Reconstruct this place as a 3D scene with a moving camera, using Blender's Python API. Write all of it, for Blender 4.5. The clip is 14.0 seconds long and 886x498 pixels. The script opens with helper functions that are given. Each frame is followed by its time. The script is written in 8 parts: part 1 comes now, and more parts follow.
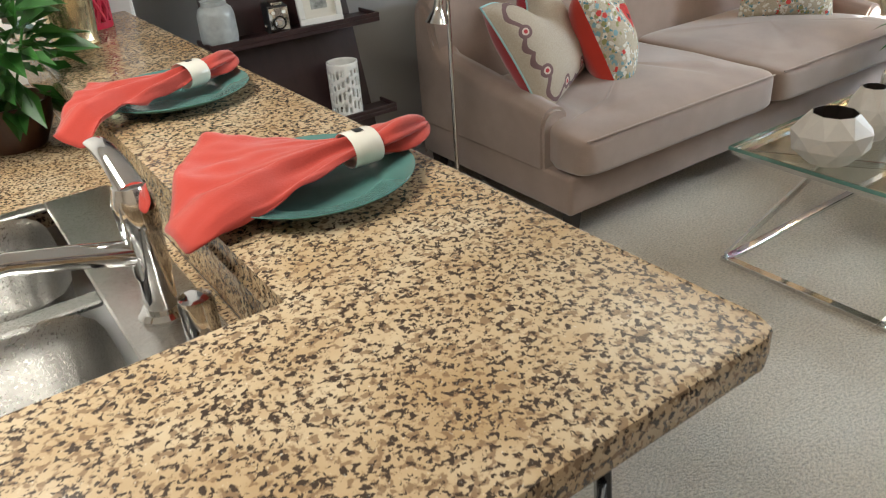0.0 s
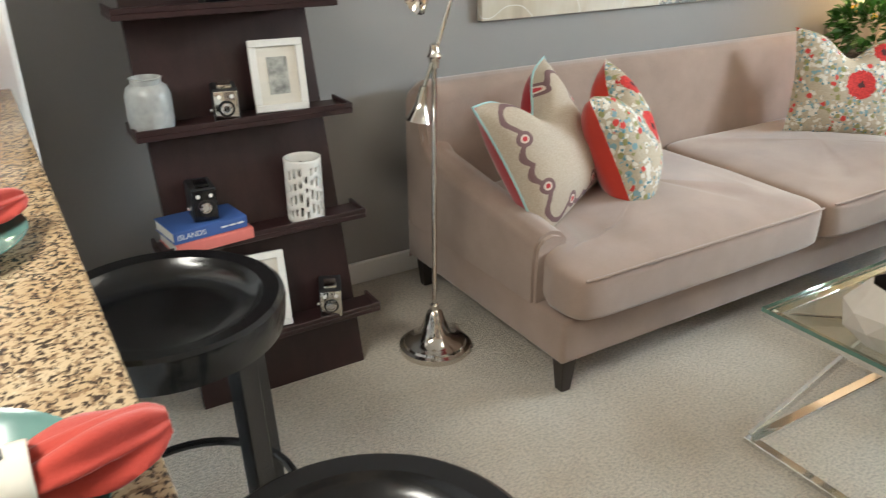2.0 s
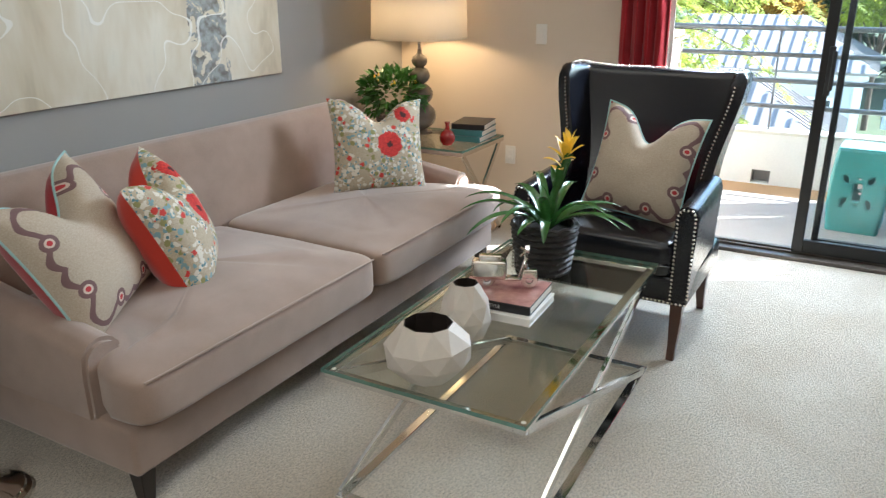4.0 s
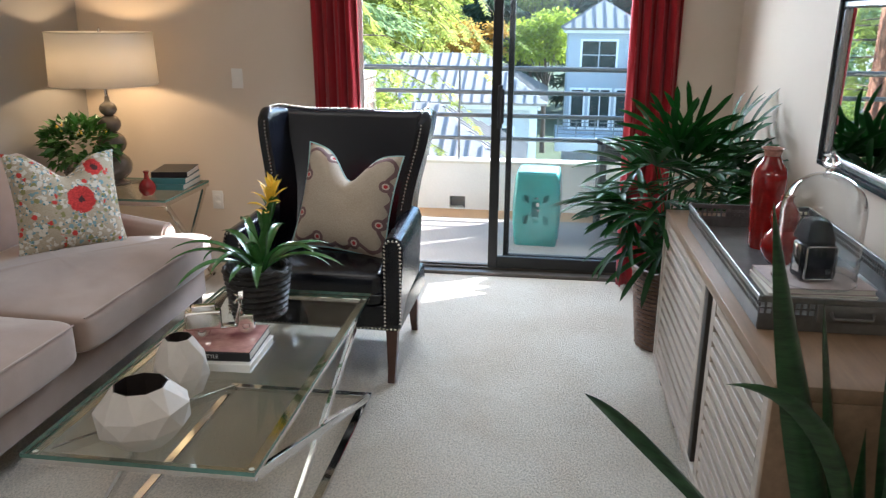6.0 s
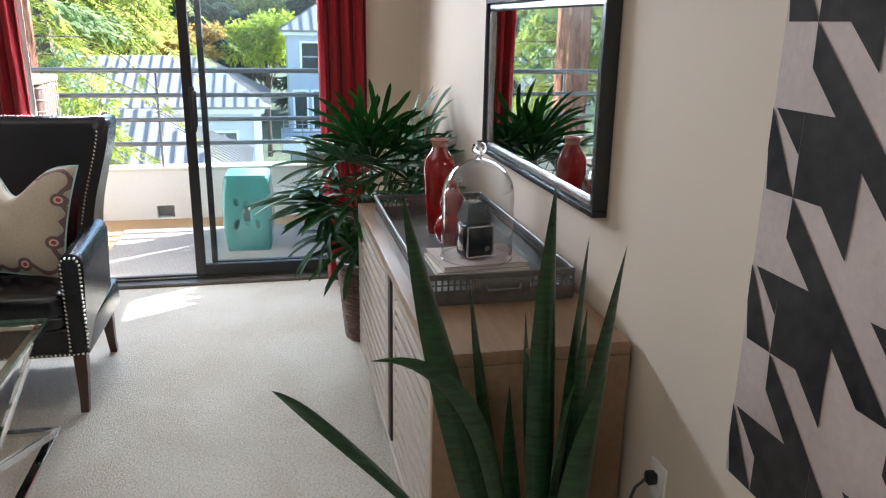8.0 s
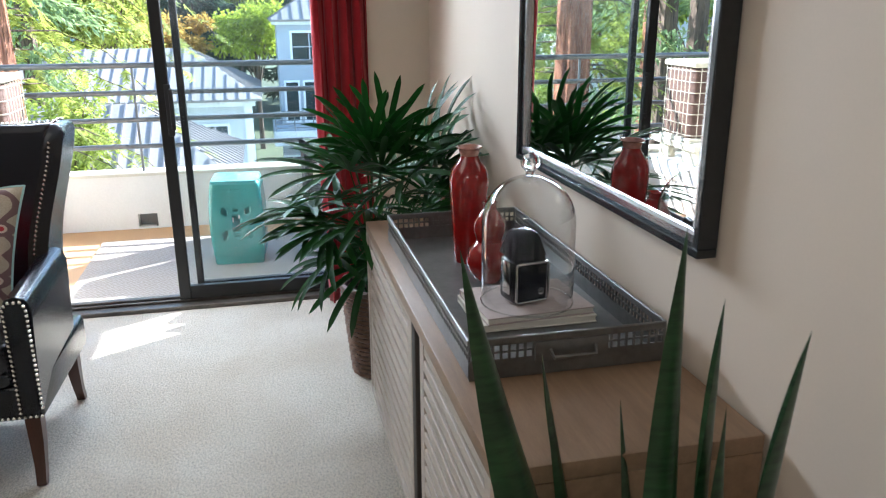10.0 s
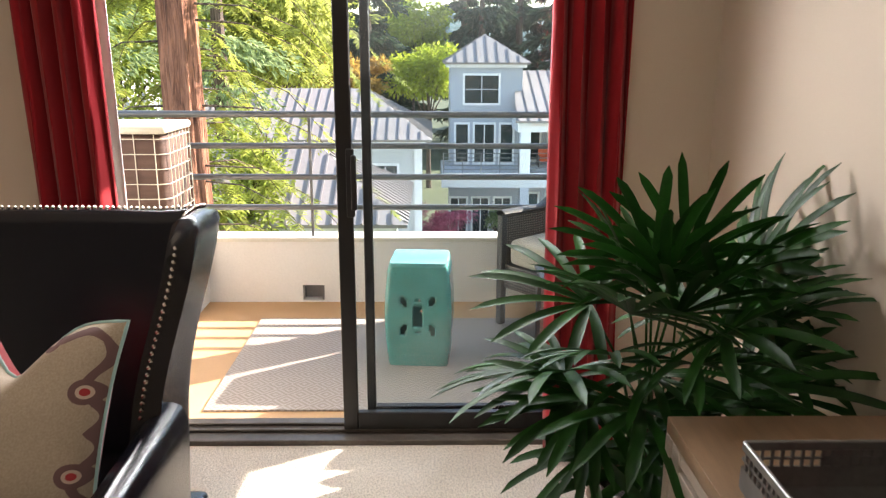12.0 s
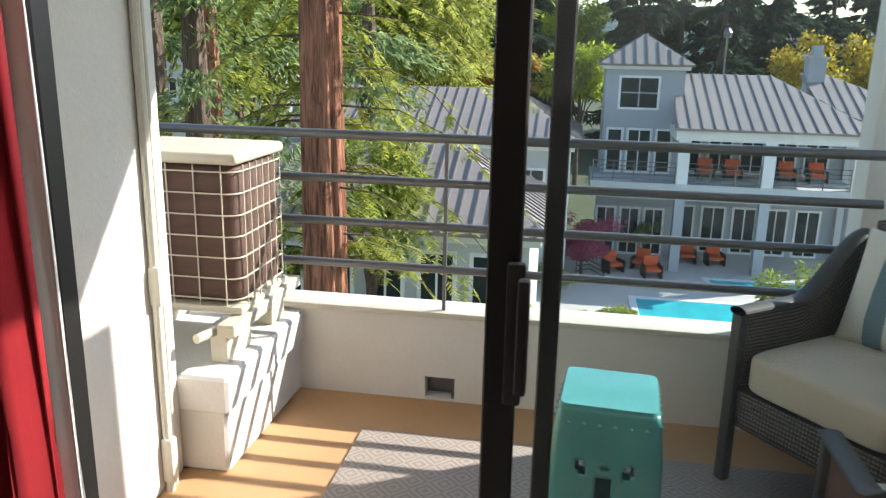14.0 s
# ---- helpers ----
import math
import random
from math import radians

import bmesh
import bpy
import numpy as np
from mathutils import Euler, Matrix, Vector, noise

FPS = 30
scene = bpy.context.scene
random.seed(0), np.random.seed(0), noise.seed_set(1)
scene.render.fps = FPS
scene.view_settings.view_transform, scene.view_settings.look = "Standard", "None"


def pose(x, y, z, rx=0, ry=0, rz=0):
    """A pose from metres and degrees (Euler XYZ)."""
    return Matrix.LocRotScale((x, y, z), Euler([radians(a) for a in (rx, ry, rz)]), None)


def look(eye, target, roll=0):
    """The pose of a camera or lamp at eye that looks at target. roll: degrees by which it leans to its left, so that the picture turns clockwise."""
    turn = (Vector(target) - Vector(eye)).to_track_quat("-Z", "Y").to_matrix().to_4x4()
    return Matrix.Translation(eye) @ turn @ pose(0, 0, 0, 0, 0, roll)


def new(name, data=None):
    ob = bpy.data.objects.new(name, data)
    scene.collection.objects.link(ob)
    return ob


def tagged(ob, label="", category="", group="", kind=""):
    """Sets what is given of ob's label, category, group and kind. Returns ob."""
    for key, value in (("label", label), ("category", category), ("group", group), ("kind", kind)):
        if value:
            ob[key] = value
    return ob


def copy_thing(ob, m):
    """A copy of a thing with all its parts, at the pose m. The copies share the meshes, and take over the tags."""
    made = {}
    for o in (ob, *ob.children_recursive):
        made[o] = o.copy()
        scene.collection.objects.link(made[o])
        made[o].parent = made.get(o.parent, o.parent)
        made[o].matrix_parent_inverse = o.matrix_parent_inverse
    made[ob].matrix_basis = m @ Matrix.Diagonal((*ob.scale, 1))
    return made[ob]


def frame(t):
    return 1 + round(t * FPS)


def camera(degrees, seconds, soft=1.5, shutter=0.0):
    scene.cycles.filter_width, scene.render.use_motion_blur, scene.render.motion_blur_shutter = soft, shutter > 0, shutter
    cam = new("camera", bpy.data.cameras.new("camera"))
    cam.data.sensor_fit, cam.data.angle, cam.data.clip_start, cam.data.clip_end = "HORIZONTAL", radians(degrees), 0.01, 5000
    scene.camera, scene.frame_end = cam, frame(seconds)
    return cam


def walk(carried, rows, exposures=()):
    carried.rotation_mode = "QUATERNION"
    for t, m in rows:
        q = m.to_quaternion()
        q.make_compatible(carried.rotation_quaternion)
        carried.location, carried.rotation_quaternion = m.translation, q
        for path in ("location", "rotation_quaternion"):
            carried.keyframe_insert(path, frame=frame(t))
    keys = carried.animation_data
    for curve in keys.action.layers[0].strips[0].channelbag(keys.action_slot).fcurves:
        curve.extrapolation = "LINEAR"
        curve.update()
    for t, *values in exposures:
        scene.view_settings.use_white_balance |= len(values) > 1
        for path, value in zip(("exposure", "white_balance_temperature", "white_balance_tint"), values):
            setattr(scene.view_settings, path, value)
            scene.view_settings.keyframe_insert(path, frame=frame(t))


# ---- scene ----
cam = camera(60.2, 14.0, soft=1.2, shutter=0.2)
PATH = [
    (0, (0.478, 0.599, 1.46), (1.44, 2.063, 0.495), -4.4),
    (0.5, (0.555, 0.72, 1.449), (1.541, 2.167, 0.483), -2.7),
    (1, (0.733, 0.799, 1.451), (1.609, 2.337, 0.519), 1.0),
    (1.5, (0.898, 0.856, 1.434), (1.652, 2.488, 0.557), 0.6),
    (2, (0.957, 0.953, 1.449), (1.895, 2.512, 0.621), -0.3),
    (2.5, (1.068, 0.964, 1.44), (2.268, 2.358, 0.655), -0.4),
    (3, (1.116, 0.954, 1.442), (2.556, 2.118, 0.686), 0.7),
    (3.2, (1.137, 0.92, 1.448), (2.625, 2.037, 0.716), 0.4),
    (5.3, (1.091, 0.803, 1.499), (2.938, 1.291, 0.905), 0.2),
    (5.5, (1.089, 0.797, 1.497), (2.955, 1.213, 0.912), 0.2),
    (6, (1.073, 0.776, 1.511), (2.972, 1.025, 0.935), 0.4),
    (6.5, (1.067, 0.743, 1.511), (2.981, 0.832, 0.939), 0.2),
    (7, (1.046, 0.705, 1.512), (2.961, 0.605, 0.946), 0.3),
    (7.5, (1.04, 0.65, 1.509), (2.933, 0.327, 0.949), 1.0),
    (7.7, (1.034, 0.606, 1.507), (2.912, 0.202, 0.949), 1.3),
    (10, (1.61, 0.584, 1.48), (3.471, 0.156, 0.886), -0.3),
    (10.5, (1.857, 0.555, 1.482), (3.764, 0.405, 0.897), 1.4),
    (11, (2.126, 0.659, 1.474), (4.048, 0.734, 0.926), -0.1),
    (11.5, (2.48, 0.787, 1.467), (4.416, 0.795, 0.964), -2.1),
    (12, (2.818, 0.745, 1.478), (4.756, 0.713, 0.986), 0.2),
    (12.5, (3.205, 0.788, 1.458), (5.137, 0.826, 0.943), 0.8),
    (13, (3.626, 0.864, 1.485), (5.549, 0.951, 0.94), -0.3),
    (13.5, (4.034, 0.866, 1.485), (5.95, 1.054, 0.944), 1.3),
    (14, (4.375, 0.955, 1.478), (6.284, 1.281, 0.979), 1.2),
]
EXPOSURES = [(0.0, 2.85, 5850, 4), (0.8, 2.9, 5800, 4), (1.6, 3.3, 5950, 4), (3.2, 3.15, 5800, 4), (5.5, 2.5, 5550, 8), (7.7, 2.55, 5800, 10), (10.0, 2.55, 5650, 9), (10.6, 2.5, 5650, 9), (11.4, 2.2, 6900, 15), (12.5, 2.15, 7100, 18), (13.0, 1.95, 7050, 18), (13.5, 1.7, 6900, 15), (14.0, 1.05, 6600, 11)]
walk(cam, [(t, look(eye, target, roll)) for t, eye, target, roll in PATH], EXPOSURES)

# ---- world, sun, lamps ----
SUN_DIR = Vector((-0.84, 1.45, -1.0)).normalized()
world = bpy.data.worlds.new("sky")
scene.world = world
world.use_nodes = True
wn = world.node_tree.nodes
sky = wn.new("ShaderNodeTexSky")
sky.sky_type = "NISHITA"
sky.sun_disc = False
sky.sun_elevation = radians(31)
sky.sun_rotation = radians(150)
sky.dust_density = 0.25
sky.air_density = 1.2
wn["Background"].inputs[1].default_value = 0.15
world.node_tree.links.new(sky.outputs[0], wn["Background"].inputs[0])


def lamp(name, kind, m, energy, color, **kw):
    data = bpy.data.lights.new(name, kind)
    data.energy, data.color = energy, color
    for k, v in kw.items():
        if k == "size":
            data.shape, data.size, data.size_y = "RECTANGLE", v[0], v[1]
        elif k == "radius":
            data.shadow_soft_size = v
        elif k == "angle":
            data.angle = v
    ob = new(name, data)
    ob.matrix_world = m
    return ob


lamp("sun", "SUN", look((0, 0, 20), Vector((0, 0, 20)) + SUN_DIR), 5.0, (1, 0.95, 0.87), angle=radians(0.53))
# sky light standing in the door opening, shining into the room
lamp("door_daylight", "AREA", look((5.74, 1.07, 1.89), (3.0, 1.07, 0.5)), 18, (0.90, 0.95, 1.0), size=(1.7, 0.30))
# table lamp bulb
lamp("lamp_bulb", "POINT", pose(5.18, 3.24, 1.27), 2.0, (1, 0.66, 0.34), radius=0.04)
# unseen fill lamps added under the ceiling of kitchen and living room
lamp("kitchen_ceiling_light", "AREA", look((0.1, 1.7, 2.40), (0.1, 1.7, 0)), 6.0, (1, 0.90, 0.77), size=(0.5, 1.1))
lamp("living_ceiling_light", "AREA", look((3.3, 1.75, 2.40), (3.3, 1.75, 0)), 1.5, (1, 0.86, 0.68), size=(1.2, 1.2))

# ---- materials ----


def node_mat(name):
    m = bpy.data.materials.new(name)
    m.use_nodes = True
    nt = m.node_tree
    return m, nt.nodes, nt.links, nt.nodes["Principled BSDF"]


def ramp(nodes, links, src, stops, interp="LINEAR"):
    r = nodes.new("ShaderNodeValToRGB")
    r.color_ramp.interpolation = interp
    els = r.color_ramp.elements
    while len(els) < len(stops):
        els.new(0.5)
    for e, (p, c) in zip(els, stops):
        e.position, e.color = p, (*c, 1)
    links.new(src, r.inputs[0])
    return r.outputs[0]


def noise_tex(nodes, links, co, scale, detail=3, rough=0.55, dist=0.0):
    n = nodes.new("ShaderNodeTexNoise")
    n.inputs["Scale"].default_value, n.inputs["Detail"].default_value = scale, detail
    n.inputs["Roughness"].default_value, n.inputs["Distortion"].default_value = rough, dist
    links.new(co, n.inputs["Vector"])
    return n.outputs[0]


def mixc(nodes, links, fac, a, b, mode="MIX"):
    n = nodes.new("ShaderNodeMix")
    n.data_type, n.blend_type = "RGBA", mode
    for sock, v in ((n.inputs[0], fac), (n.inputs[6], a), (n.inputs[7], b)):
        if hasattr(v, "links"):
            links.new(v, sock)
        elif isinstance(v, (int, float)):
            sock.default_value = v
        else:
            sock.default_value = (*v, 1)
    return n.outputs[2]


def calc(nodes, links, op, a, b=0.0):
    n = nodes.new("ShaderNodeMath")
    n.operation = op
    for sock, v in ((n.inputs[0], a), (n.inputs[1], b)):
        if hasattr(v, "links"):
            links.new(v, sock)
        else:
            sock.default_value = v
    return n.outputs[0]


def add_bump(nodes, links, bsdf, height, strength, dist):
    b = nodes.new("ShaderNodeBump")
    b.inputs["Strength"].default_value, b.inputs["Distance"].default_value = strength, dist
    links.new(height, b.inputs["Height"])
    links.new(b.outputs[0], bsdf.inputs["Normal"])


def obj_co(nodes, links, scale=None):
    co = nodes.new("ShaderNodeTexCoord").outputs["Object"]
    if scale:
        mp = nodes.new("ShaderNodeMapping")
        mp.inputs["Scale"].default_value = scale
        links.new(co, mp.inputs[0])
        co = mp.outputs[0]
    return co


def mat(name, col, rough=0.6, metal=0.0, var=0.12, scale=3.0, fine=60.0, bump=0.15, depth=0.002, sheen=0.0, coat=0.0, spec=0.5,
        stretch=None, col2=None, island=False, rvar=0.1, trans=0.0, piece=0.0):
    """A surface with broad mottling, fine grain and relief."""
    m, n, l, b = node_mat(name)
    co = obj_co(n, l, stretch)
    big, small = noise_tex(n, l, co, scale, 4), noise_tex(n, l, co, fine, 3)
    lo = [c * (1 - var) for c in col]
    hi = col2 or [min(1, c * (1 + var)) for c in col]
    base = ramp(n, l, calc(n, l, "ADD", calc(n, l, "MULTIPLY", big, 0.65), calc(n, l, "MULTIPLY", small, 0.35)), [(0.32, lo), (0.68, hi)])
    if island or piece:
        src = n.new("ShaderNodeNewGeometry").outputs["Random Per Island"] if island else n.new("ShaderNodeObjectInfo").outputs["Random"]
        k = 0.55 if island else piece
        v = ramp(n, l, src, [(0, [1 - k] * 3), (1, [1 + 0.0 * k] * 3)])
        base = mixc(n, l, 1.0, base, v, "MULTIPLY")
    l.new(base, b.inputs["Base Color"])
    l.new(calc(n, l, "ADD", calc(n, l, "MULTIPLY", small, rvar), rough - rvar / 2), b.inputs["Roughness"])
    b.inputs["Metallic"].default_value = metal
    b.inputs["Specular IOR Level"].default_value = spec
    b.inputs["Sheen Weight"].default_value = sheen
    b.inputs["Sheen Roughness"].default_value = 0.5
    b.inputs["Coat Weight"].default_value = coat
    b.inputs["Coat Roughness"].default_value = 0.08
    if trans:
        t = n.new("ShaderNodeBsdfTranslucent")
        l.new(base, t.inputs[0])
        mx = n.new("ShaderNodeMixShader")
        mx.inputs[0].default_value = trans
        l.new(b.outputs[0], mx.inputs[1])
        l.new(t.outputs[0], mx.inputs[2])
        l.new(mx.outputs[0], n["Material Output"].inputs[0])
    if bump:
        add_bump(n, l, b, small, bump, depth)
    return m


def glass_mat(name, tint=(1, 1, 1), rough=0.0, ior=1.45):
    m, n, l, b = node_mat(name)
    b.inputs["Base Color"].default_value = (*tint, 1)
    b.inputs["Transmission Weight"].default_value = 1
    b.inputs["Roughness"].default_value = rough
    b.inputs["IOR"].default_value = ior
    return m


def pane_mat(name, tint=(0.95, 0.98, 0.97), gloss=0.08, haze=0.0, rim=0.55, falloff=4.0):
    """A thin pane: mostly clear, with a mirror sheen and faint dust."""
    m, n, l, b = node_mat(name)
    n.remove(b)
    tr, gl, mx = n.new("ShaderNodeBsdfTransparent"), n.new("ShaderNodeBsdfGlossy"), n.new("ShaderNodeMixShader")
    tr.inputs[0].default_value = (*tint, 1)
    gl.inputs["Roughness"].default_value = 0.01
    fr = n.new("ShaderNodeLayerWeight")
    fr.inputs[0].default_value = 0.5
    edge = calc(n, l, "MULTIPLY", calc(n, l, "POWER", fr.outputs[1], falloff), rim)
    l.new(calc(n, l, "ADD", edge, gloss), mx.inputs[0])
    l.new(tr.outputs[0], mx.inputs[1])
    l.new(gl.outputs[0], mx.inputs[2])
    out = mx.outputs[0]
    if haze:
        d, m2 = n.new("ShaderNodeBsdfTranslucent"), n.new("ShaderNodeMixShader")
        d.inputs[0].default_value = (0.8, 0.85, 0.85, 1)
        smear = noise_tex(n, l, obj_co(n, l, (1, 1, 0.5)), 3.0, 5)
        l.new(calc(n, l, "MULTIPLY", smear, haze), m2.inputs[0])
        l.new(out, m2.inputs[1])
        l.new(d.outputs[0], m2.inputs[2])
        out = m2.outputs[0]
    l.new(out, n["Material Output"].inputs[0])
    return m


def granite():
    m, n, l, b = node_mat("beige_granite")
    co = obj_co(n, l)
    big = noise_tex(n, l, co, 9, 4)
    tan = ramp(n, l, big, [(0.3, (0.40, 0.27, 0.14)), (0.5, (0.49, 0.36, 0.215)), (0.72, (0.58, 0.47, 0.32))])
    spk = noise_tex(n, l, co, 175, 3, 0.5, 0.5)
    brown = noise_tex(n, l, co, 105, 3, 0.5, 0.3)
    c1 = mixc(n, l, ramp(n, l, brown, [(0.53, (0, 0, 0)), (0.60, (0.75,) * 3)]), tan, (0.17, 0.10, 0.055))
    c2 = mixc(n, l, ramp(n, l, spk, [(0.535, (0, 0, 0)), (0.58, (1,) * 3)]), c1, (0.055, 0.038, 0.027))
    pale = noise_tex(n, l, co, 230, 2)
    c3 = mixc(n, l, ramp(n, l, pale, [(0.66, (0, 0, 0)), (0.74, (0.6,) * 3)]), c2, (0.75, 0.68, 0.55))
    l.new(c3, b.inputs["Base Color"])
    b.inputs["Roughness"].default_value = 0.22
    b.inputs["Specular IOR Level"].default_value = 0.45
    add_bump(n, l, b, spk, 0.05, 0.0005)
    return m


def carpet():
    m, n, l, b = node_mat("cream_loop_carpet")
    co = obj_co(n, l)
    big = noise_tex(n, l, co, 1.6, 4, 0.6, 0.5)
    tuft = noise_tex(n, l, obj_co(n, l, (1, 1.5, 1)), 88, 4, 0.65)
    base = ramp(n, l, big, [(0.35, (0.64, 0.55, 0.43)), (0.64, (0.76, 0.69, 0.58))])
    base = mixc(n, l, 0.85, base, ramp(n, l, tuft, [(0.34, (0.58,) * 3), (0.58, (1.0,) * 3)]), "MULTIPLY")
    l.new(base, b.inputs["Base Color"])
    b.inputs["Roughness"].default_value = 0.95
    b.inputs["Sheen Weight"].default_value = 0.25
    add_bump(n, l, b, tuft, 1.0, 0.016)
    return m


def weave_mat(name, c1, c2, size, rough=0.6, bump=0.6):
    """Basket weave from crossed waves."""
    m, n, l, b = node_mat(name)
    co = n.new("ShaderNodeTexCoord").outputs["UV"]
    w1, w2 = n.new("ShaderNodeTexWave"), n.new("ShaderNodeTexWave")
    for w, d in ((w1, "X"), (w2, "Y")):
        w.bands_direction = d
        w.inputs["Scale"].default_value = size
        w.inputs["Distortion"].default_value = 0.6
        l.new(co, w.inputs[0])
    h = calc(n, l, "MULTIPLY", w1.outputs[1], w2.outputs[1])
    l.new(ramp(n, l, h, [(0.05, c1), (0.5, c2)]), b.inputs["Base Color"])
    b.inputs["Roughness"].default_value = rough
    add_bump(n, l, b, h, bump, 0.004)
    return m


def fabric(name, col, var=0.1, sheen=0.4, fine=350, bump=0.25, scale=5):
    return mat(name, col, 0.9, 0, var, scale, fine, bump, 0.0012, sheen=sheen, spec=0.2)


def floral_mat():
    """Cream linen with a scatter of blue, olive and red blossoms and one large red flower."""
    m, n, l, b = node_mat("floral_linen")
    co = obj_co(n, l)
    cream = ramp(n, l, noise_tex(n, l, co, 200, 2), [(0.3, (0.38, 0.315, 0.22)), (0.7, (0.50, 0.43, 0.32))])
    out = cream
    for sc, thr, c in ((30, 0.32, (0.20, 0.33, 0.36)), (44, 0.44, (0.66, 0.63, 0.55)), (26, 0.30, (0.26, 0.25, 0.10)), (52, 0.24, (0.10, 0.22, 0.26)), (17, 0.17, (0.55, 0.05, 0.04))):
        v = n.new("ShaderNodeTexVoronoi")
        v.inputs["Scale"].default_value = sc
        v.inputs["Randomness"].default_value = 1
        warp = n.new("ShaderNodeVectorMath")
        warp.inputs[1].default_value = (sc, sc * 0.37, 0)
        l.new(co, warp.inputs[0])
        l.new(warp.outputs[0], v.inputs["Vector"])
        patch = noise_tex(n, l, co, 9 + sc * 0.13, 2)
        edge = calc(n, l, "ADD", v.outputs[0], calc(n, l, "MULTIPLY", noise_tex(n, l, co, 120, 2), 0.25))
        msk = calc(n, l, "MULTIPLY", calc(n, l, "LESS_THAN", edge, thr + 0.16), calc(n, l, "GREATER_THAN", patch, 0.47))
        out = mixc(n, l, msk, out, c)
    sep = n.new("ShaderNodeSeparateXYZ")
    l.new(co, sep.inputs[0])
    for cx, cz, rad in ((0.03, 0.0, 0.062), (0.12, 0.15, 0.04)):
        dx, dz = calc(n, l, "SUBTRACT", sep.outputs[0], cx), calc(n, l, "SUBTRACT", sep.outputs[2], cz)
        d = calc(n, l, "SQRT", calc(n, l, "ADD", calc(n, l, "MULTIPLY", dx, dx), calc(n, l, "MULTIPLY", dz, dz)))
        d = calc(n, l, "ADD", d, calc(n, l, "MULTIPLY", noise_tex(n, l, co, 70, 2), 0.03))
        petal = mixc(n, l, ramp(n, l, noise_tex(n, l, co, 160, 2), [(0.4, (0, 0, 0)), (0.6, (1,) * 3)]), (0.62, 0.04, 0.03), (0.35, 0.015, 0.015))
        out = mixc(n, l, calc(n, l, "LESS_THAN", d, rad + 0.015), out, petal)
        out = mixc(n, l, calc(n, l, "LESS_THAN", d, 0.03), out, (0.06, 0.012, 0.012))
    l.new(out, b.inputs["Base Color"])
    b.inputs["Roughness"].default_value = 0.85
    add_bump(n, l, b, noise_tex(n, l, co, 350, 2), 0.25, 0.001)
    return m


def scroll_mat(name="scroll_cotton"):
    """Ivory cotton with an embroidered, looping brown-mauve border."""
    m, n, l, b = node_mat(name)
    co = obj_co(n, l)
    ivory = ramp(n, l, noise_tex(n, l, co, 220, 2), [(0.3, (0.40, 0.33, 0.25)), (0.7, (0.49, 0.42, 0.33))])
    sep = n.new("ShaderNodeSeparateXYZ")
    l.new(co, sep.inputs[0])
    ax, az = calc(n, l, "ABSOLUTE", sep.outputs[0]), calc(n, l, "ABSOLUTE", sep.outputs[2])
    big = calc(n, l, "MAXIMUM", ax, az)
    small = calc(n, l, "MINIMUM", ax, az)
    wob = calc(n, l, "MULTIPLY", calc(n, l, "SINE", calc(n, l, "MULTIPLY", small, 48.0)), 0.014)
    d = calc(n, l, "ABSOLUTE", calc(n, l, "SUBTRACT", big, calc(n, l, "ADD", wob, 0.192)))
    line = calc(n, l, "LESS_THAN", d, 0.0085)
    ex, ez = calc(n, l, "SUBTRACT", big, 0.178), calc(n, l, "SUBTRACT", small, 0.085)
    r = calc(n, l, "SQRT", calc(n, l, "ADD", calc(n, l, "MULTIPLY", ex, ex), calc(n, l, "MULTIPLY", ez, ez)))
    out = mixc(n, l, line, ivory, (0.17, 0.10, 0.10))
    out = mixc(n, l, calc(n, l, "LESS_THAN", r, 0.026), out, (0.17, 0.10, 0.10))
    out = mixc(n, l, calc(n, l, "LESS_THAN", r, 0.014), out, (0.62, 0.5, 0.42))
    out = mixc(n, l, calc(n, l, "LESS_THAN", r, 0.008), out, (0.45, 0.04, 0.05))
    l.new(out, b.inputs["Base Color"])
    b.inputs["Roughness"].default_value = 0.85
    add_bump(n, l, b, noise_tex(n, l, co, 350, 2), 0.25, 0.001)
    return m


def bark_mat(name, c1, c2):
    m, n, l, b = node_mat(name)
    co = obj_co(n, l, (1, 1, 0.10))
    f = noise_tex(n, l, co, 13, 5, 0.65, 1.0)
    l.new(ramp(n, l, f, [(0.35, c1), (0.62, c2)]), b.inputs["Base Color"])
    b.inputs["Roughness"].default_value = 0.95
    add_bump(n, l, b, f, 1.0, 0.06)
    return m


